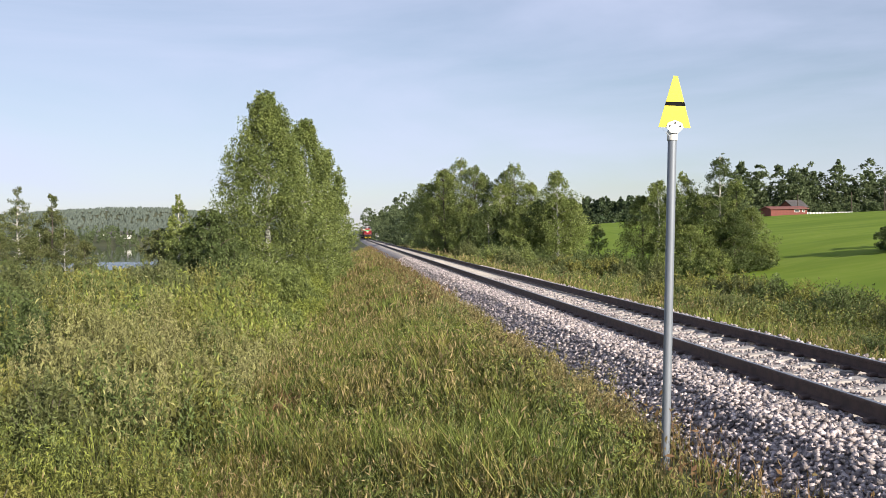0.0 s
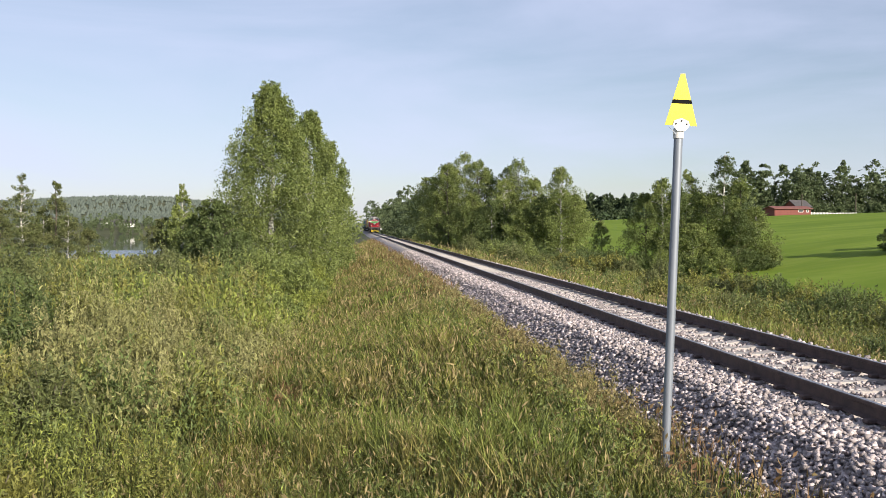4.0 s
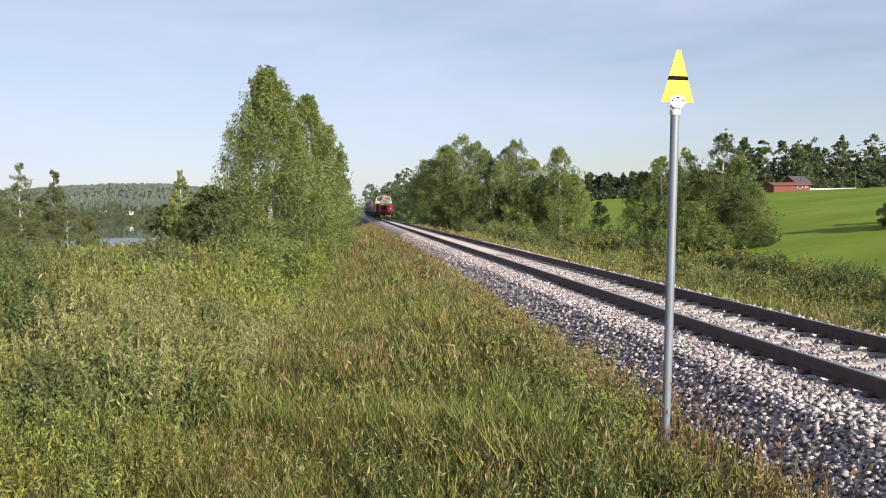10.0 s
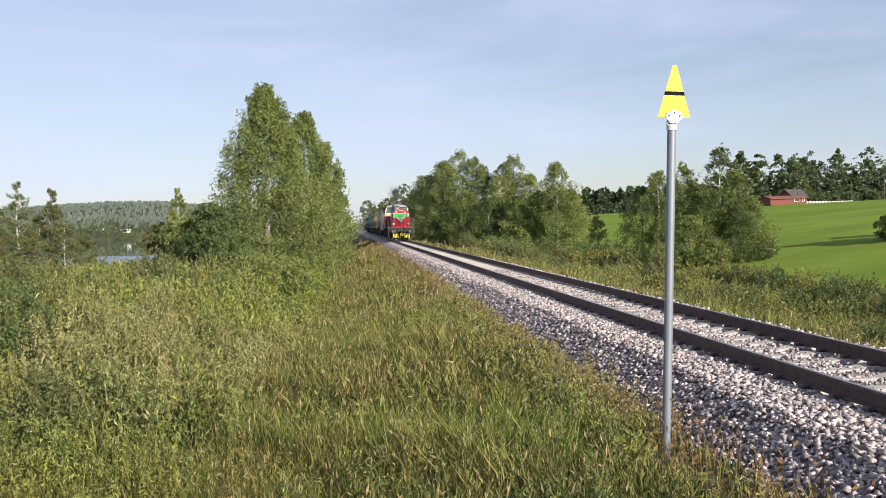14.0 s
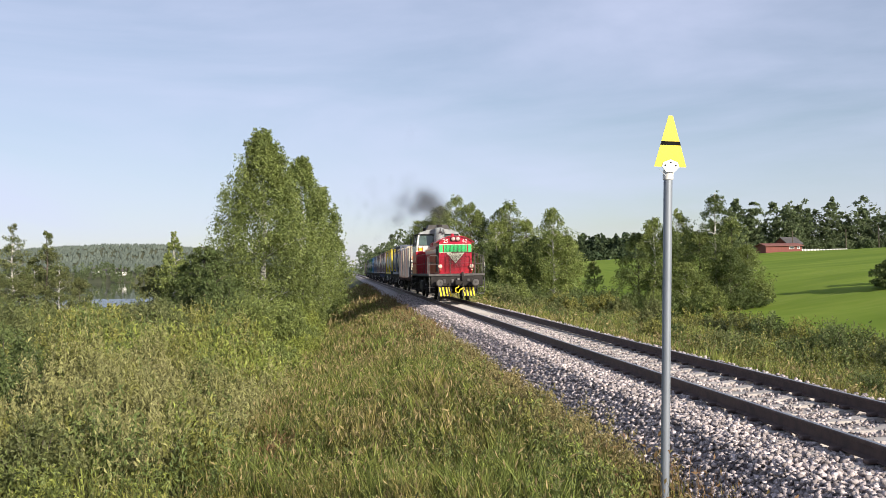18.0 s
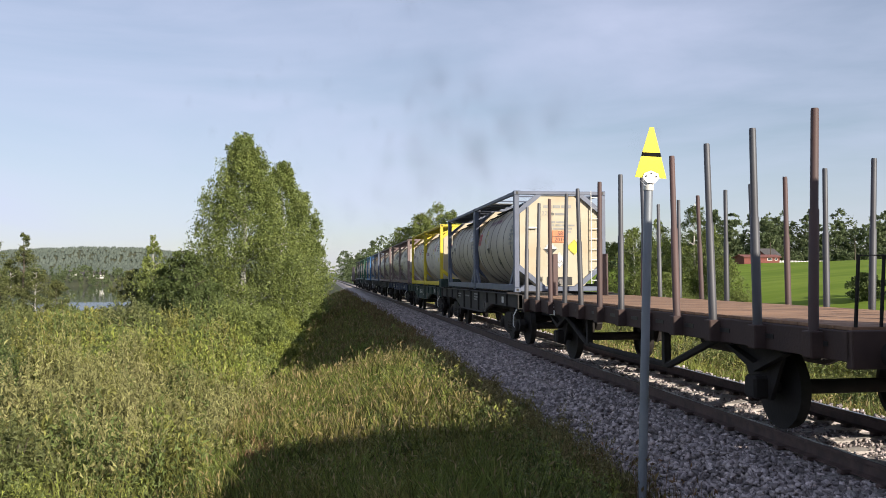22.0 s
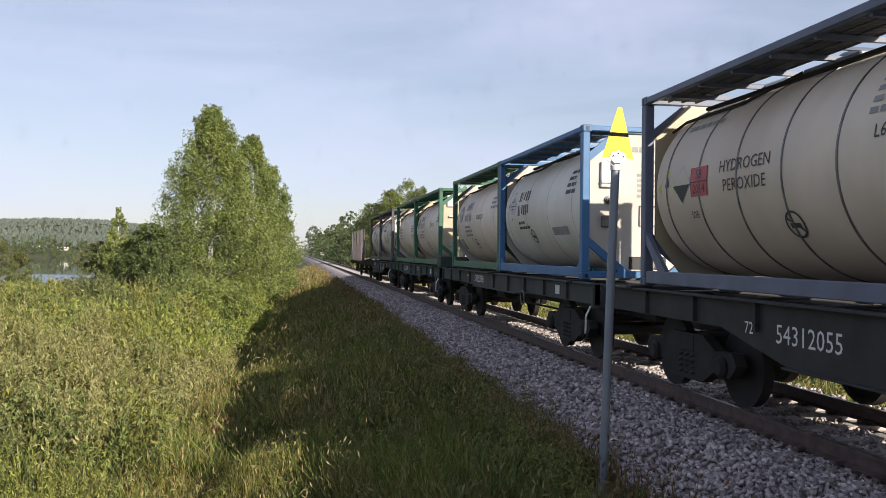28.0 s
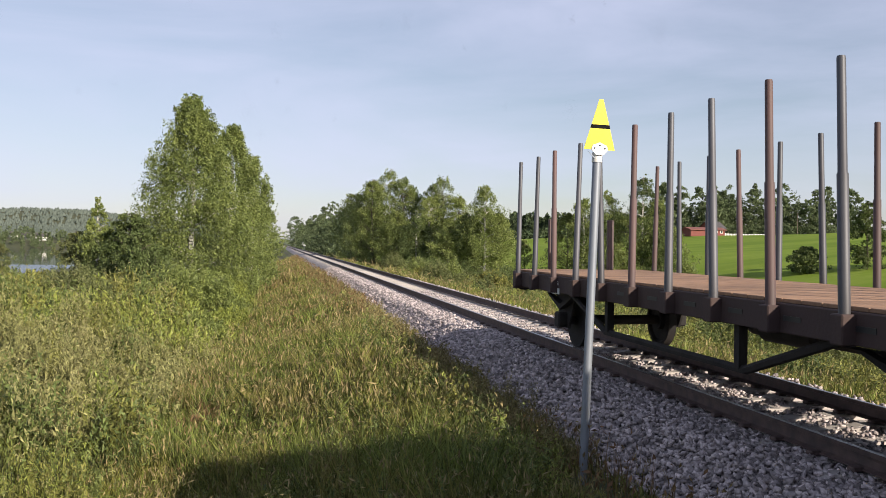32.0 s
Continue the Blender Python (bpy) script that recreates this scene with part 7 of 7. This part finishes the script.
S_A = dict(brace=True, bands="strip", end=END_A, light_ladder=True, print=((0.95, 3.25, 0.6, 6, 0.12),), hazard=((5.3, 2.92),), diamonds=((4.25, 2.95, 0.22, PLYEL), (3.85, 2.62, 0.24, PLWHITE)), rings=((2.6, 2.15),), letters=FADELET, logo=((3.6, 3.36, 12, 0.12, 0.14, PURPLE),))
S_A2 = dict(brace=True, bands="strip", end=END_A, words=(("HYDROGEN PEROXIDE", 0.10, 3.2, 2.45),), print=((0.9, 3.35, 0.7, 7, 0.11),), plates=((0.9, 3.2, 0.8, 0.14, PLWHITE), (0.95, 3.0, 0.6, 0.14, PLWHITE)), diamonds=((5.1, 2.72, 0.18, PLWHITE), (4.6, 2.84, 0.18, PLWHITE)), rings=((2.35, 2.10),))
S_B = dict(bands="rib", end=END_B, lozenge=((4.75, 2.82, 0.40, 0.40, PLYEL),), words=(("HYDROGEN PEROXIDE", 0.13, 3.65, 2.18), ("26000L", 0.14, 1.0, 2.76), ("22K2", 0.16, 1.35, 3.38)), print=((1.35, 3.62, 0.9, 1, 0.17), (1.55, 3.20, 0.8, 4, 0.10)), print_mat=BLACKLET, hazard=((2.15, 3.05),), plates=((1.0, 2.5, 0.32, 0.18, PLYEL),), logo=((4.75, 2.82, 10, 0.085, 0.15, PURPLE),), diamonds=((3.25, 2.78, 0.24, PLWHITE), (2.75, 2.98, 0.24, PLYEL), (2.2, 2.62, 0.26, PLYEL)), rings=((3.15, 1.98),))
S_C = dict(brace=True, end=END_C, words=(("HYDROGEN PEROXIDE", 0.10, 3.0, 2.62), ("AQUEOUS SOLUTION", 0.10, 1.9, 2.66), ("NEXT TEST 02-2022", 0.10, 4.4, 2.92)), print=((1.15, 3.35, 0.7, 9, 0.12),), hazard=((0.55, 2.42),), plates=((4.95, 2.32, 0.46, 0.42, FADELET),), diamonds=((4.50, 2.40, 0.24, PLYEL), (4.15, 2.40, 0.24, PLYEL), (5.3, 2.30, 0.18, PLWHITE)), rings=((3.05, 2.12),), logo=((2.5, 3.10, 6, 0.33, 0.36, FADELET),))
S_E = dict(brace=True, bands="strip", end=END_A, words=(("HYDROGEN", 0.20, 3.35, 2.80), ("PEROXIDE", 0.20, 3.35, 2.58), ("505", 0.13, 4.6, 2.28), ("L6BV+", 0.17, 0.95, 2.85)), print=((1.3, 3.45, 0.75, 5, 0.11), (5.2, 3.45, 1.8, 1, 0.14)), hazard=((4.4, 2.68),), diamonds=((5.3, 2.66, 0.26, PLYEL), (4.88, 2.68, 0.25, PLWHITE)), rings=((2.55, 2.1),))
S_E1 = dict(brace=True, bands="strip", end=END_A, hazard=((5.35, 2.42),), diamonds=((5.35, 2.86, 0.25, PLWHITE),), plates=((4.55, 3.02, 0.36, 0.62, PALEMARK), (3.95, 3.14, 0.22, 0.44, PALEMARK)), print=((5.1, 3.52, 1.5, 1, 0.15), (1.3, 3.45, 0.75, 5, 0.11)), print_mat=PURPLE, words=(("L6BV+", 0.17, 0.95, 2.85),), rings=((3.35, 2.1),))
S_F = dict(end=END_F, logo=((4.05, 3.02, 5, 0.17, 0.22, BLACKLET), (4.05, 2.72, 6, 0.15, 0.22, BLACKLET)), globe=((4.95, 2.85, 0.34, BLACKLET, PLWHITE),), print=((4.45, 2.48, 0.9, 2, 0.11), (1.15, 3.3, 0.65, 4, 0.13)), print_mat=BLACKLET, plates=((1.65, 2.22, 0.95, 0.16, FADELET),), rings=((3.55, 2.15),))
S_G2 = dict(end=END_G, logo=((3.95, 3.10, 5, 0.17, 0.22, FADELET), (3.95, 2.80, 6, 0.15, 0.22, FADELET)), globe=((4.95, 2.92, 0.40, FADELET, PALEMARK),), words=(("КСИЛОЛ Х", 0.17, 2.4, 2.75),), print=((4.4, 2.56, 1.0, 3, 0.12), (1.2, 3.2, 0.8, 3, 0.12)), diamonds=((5.3, 2.42, 0.22, FADELET),), plates=((5.25, 2.05, 0.42, 0.34, FADELET),), rings=((3.35, 2.05),))
S_G = dict(end=END_G, logo=((4.25, 3.08, 5, 0.16, 0.20, FADELET), (4.25, 2.82, 6, 0.14, 0.20, FADELET)), globe=((5.15, 2.92, 0.34, FADELET, PALEMARK),), words=(("КСИЛОЛ Х", 0.18, 4.85, 2.40), ("КСИЛОЛ Х", 0.17, 1.9, 2.78)), print=((4.6, 2.62, 0.9, 3, 0.11), (0.95, 3.25, 0.75, 4, 0.12)), rings=((3.30, 2.05),))
S_G3 = dict(end=END_G, words=(("КСИЛОЛ Х", 0.18, 0.80, 2.46), ("22K2", 0.16, 1.05, 3.08)), letters=BLACKLET, globe=((5.3, 2.75, 0.26, FADELET, PALEMARK),), print=((1.35, 3.35, 0.95, 1, 0.16), (1.35, 2.92, 0.9, 3, 0.11), (4.95, 2.85, 0.9, 4, 0.13)), rings=((3.05, 2.05),))
S_H = dict(brace=True, end=END_H, words=(("22K2", 0.15, 0.9, 3.2),), print=((1.1, 3.05, 0.6, 4, 0.12), (4.8, 3.2, 1.6, 1, 0.15)), logo=((3.6, 3.38, 12, 0.12, 0.13, PURPLE),), plates=((3.9, 2.95, 0.9, 0.10, BLACKLET),), diamonds=((3.3, 2.85, 0.2, FADELET), (2.0, 2.8, 0.22, FADELET)), scuffs=((3.25, 2.45, 0.34, 0.5), (2.6, 2.72, 0.36, 0.5), (2.6, 2.30, 0.3, 0.34), (1.95, 2.45, 0.3, 0.25), (0.75, 2.55, 0.5, 0.6), (0.7, 2.2, 0.55, 0.4)), rings=())

W_BLACK = mat("wagon_black", (0.020, 0.018, 0.018), (0.036, 0.032, 0.030), 2.5, 0.75, bump=0.1, bscale=25)
W_GREEN = mat("wagon_green", (0.018, 0.042, 0.034), (0.027, 0.040, 0.033), 2.5, 0.75, bump=0.1, bscale=25)
W_BLUE = mat("wagon_blue", (0.028, 0.042, 0.10), (0.04, 0.05, 0.09), 2.5, 0.7, bump=0.1, bscale=25)
W_GREY = mat("wagon_grey_green", (0.048, 0.052, 0.045), (0.030, 0.030, 0.027), 2.0, 0.75, bump=0.1, bscale=25)

NUMBER_AT = {1: (6.4, 1.02), 2: (8.8, 1.12), 4: (7.95, 1.0), 5: (7.75, 1.12), 6: (7.7, 1.13), 7: (7.6, 1.12)}
MOVING = [(loco, 0.0)]
MOVING.append((stake_wagon("rusty brown flat wagon with steel stakes and planked deck"), 14.20))
CONSIST = [
    (W_BLACK, "black container flat wagon carrying two beige tanks", "", [], (SLATE, T_BEIGE, E_CREAM, "beige tank in slate blue frame, cream end", S_A, S_A2, True)),
    (W_GREEN, "dark green container flat wagon with white numbers", "54511670", [("20", 0.14, 5.4, 0.9)], (YFRAME, T_WHITE, E_CREAM, "white ribbed tank in bright yellow frame", S_B, S_B, False)),
    (W_BLUE, "dark blue container flat wagon with white lettering", "95376098", [("20", 0.14, 7.6, 1.14)], (MAUVE, T_WHITE, E_WHITE, "white tank in brown frame with grey lettering", S_C, S_C, False)),
    (W_GREY, "grey-green container flat wagon carrying white tanks", "", [], (MAUVE, T_WHITE, E_WHITE, "white tank in brown frame with faded lettering", S_C, S_C, False)),
    (W_BLACK, "black container flat wagon with large white numbers", "54312055", [("72", 0.18, 9.0, 1.02), ("29", 0.18, 6.2, 0.98)], (SLATE, T_BROWN, E_CREAM, "dusty grey tank in slate frame, lettered hydrogen peroxide", S_E1, S_E, True)),
    (W_GREY, "grey container flat wagon with worn white numbers", "54320098", [("20", 0.15, 6.2, 1.12)], (BLUEF, T_WHITE, E_WHITE, "pale grey tank in blue frame", S_F, S_G2, False)),
    (W_GREEN, "dark green container flat wagon with faded white numbers", "54320049", [("201", 0.15, 6.5, 1.12)], (GREENF, T_CREAM, E_CREAM, "cream tank in dark green frame", S_G, S_G3, False)),
    (W_BLACK, "black container flat wagon crowded with white lettering", "94405032", [("120 km/h", 0.12, 2.2, 1.14), ("72", 0.12, 8.1, 0.92), ("20", 0.12, 7.5, 0.92)], (GREYF, T_DIRTY, E_WHITE, "dirty stained tank in grey frame with scuffed labels", S_H, S_H, False)),
]
WAGON_AT = (0.0, 14.52, 29.2, 43.75, 58.25, 72.9, 87.6, 101.95)
for k, (wm, wlabel, number, words, (fm, tm, em, label, s1, s2, opened)) in enumerate(CONSIST):
    at = 29.42 + WAGON_AT[k]
    MOVING.append((container_wagon(wm, wlabel, number, words, 60 + k, NUMBER_AT.get(k, (7.5, 1.05)), {2: 0.94, 3: 0.9, 5: 0.94, 6: 0.92, 1: 0.72}.get(k, 0.70)), at))
    fm2, tm2, label2 = (GREENF, T_CREAM, "cream tank in dark green frame") if k == 5 else (fm, tm, label)
    MOVING.append((tank_container(fm, tm, em, label, s1, 100 + k, {"rib": 5, "strip": 6}.get(s1.get("bands"), 4), opened), at))
    MOVING.append((tank_container(fm2, tm2, em, label2, s2, 120 + k, {"rib": 5, "strip": 6}.get(s2.get("bands"), 4), False), at + 6.09))
MOVING.append((stake_wagon("rusty brown flat wagon with tall stakes at the train's end"), 29.42 + 101.95 + 13.75))


# ---- exhaust smoke ----
SMOKE = mat("diesel_soot", (0.06, 0.06, 0.066), None, 1, 1.0, spec=0.0)
SMOKE.node_tree.nodes["Principled BSDF"].inputs["Alpha"].default_value = 0.30
smoke = base("exhaust_smoke", "thin dark grey diesel smoke trailing from the locomotive", "smoke")


def puff_mesh(seed, r, n=22000):
    """One puff: a loose cloud of fine soot flakes, dense in the middle and ragged outside."""
    rng = np.random.default_rng(seed)
    c = np.clip(rng.normal(0, 0.50, (n, 3)) * r, -0.95, 0.95) * (0.9, 1.3, 0.85)
    q = rng.uniform(0, 6.28, n)
    flat = np.stack([np.cos(q), np.sin(q), 0 * q], 1)[:, None] * rng.normal(0, 0.0056, (n, 3, 1))
    v = c[:, None] + flat + rng.normal(0, 0.0056, (n, 3, 1)) * np.array((0, 0, 1.0))
    return soup("puff", v.reshape(-1, 3), np.arange(3 * n).reshape(-1, 3), SMOKE)


PUFF_MESHES = [puff_mesh(900 + k, 0.62 + 0.06 * k) for k in range(8)]
PUFFS = []
for k in range(150):
    PUFFS.append((part("puff", PUFF_MESHES[k % 8], SMOKE, smoke), 13.4 + 6.2 * k / 149.0, k))


def puff_rows(te, k):
    r = random.Random(k)
    ux, uy, uz = r.gauss(0, 1), r.gauss(0, 1), r.gauss(0, 1)
    loco_y = lambda t: TRAIN_T0 - TRAIN_SPEED * t
    rows = [(t, pose(0.08, loco_y(t) + 5.2, 2.35)) for t in (0, te - 6, te - 2, te - 0.2)]
    y0 = loco_y(te) + 8.35
    for a in (0.0, 0.12, 0.3, 0.6, 1.0, 1.6, 2.3, 3.2, 4.4, 6.0, 8.5, 40 - te):
        e = 1 - math.exp(-1.7 * a)
        s = 0.20 + 0.55 * a + 0.4 * max(a - 1.6, 0) ** 1.8
        up = 4.9 + 2.4 * e + 0.05 * a + 0.22 * max(a - 3.2, 0) ** 2
        rows.append((te + a, pose(0.03 + ux * s * 0.8 + 0.1 * a, y0 - 2.0 * e + uy * s, up + uz * s * (0.75 if uz > 0 else 0.45), 86 * min(1.0, a / 3.8) ** 1.4, 0, 0)))
    return rows


def motions():
    for thing, offset in MOVING:
        walk(thing, [(t, pose(0.08, TRAIN_T0 + offset - TRAIN_SPEED * t, 0)) for t in range(0, 33, 4)])
    for axle, y, z in SPINS:
        turn = math.degrees(TRAIN_SPEED / z)
        walk(axle, [(f / FPS, pose(0, y, z, (turn * f / FPS) % 360)) for f in range(0, 32 * FPS + 1)])
    for puff, te, k in PUFFS:
        walk(puff, puff_rows(te, k))


motions()
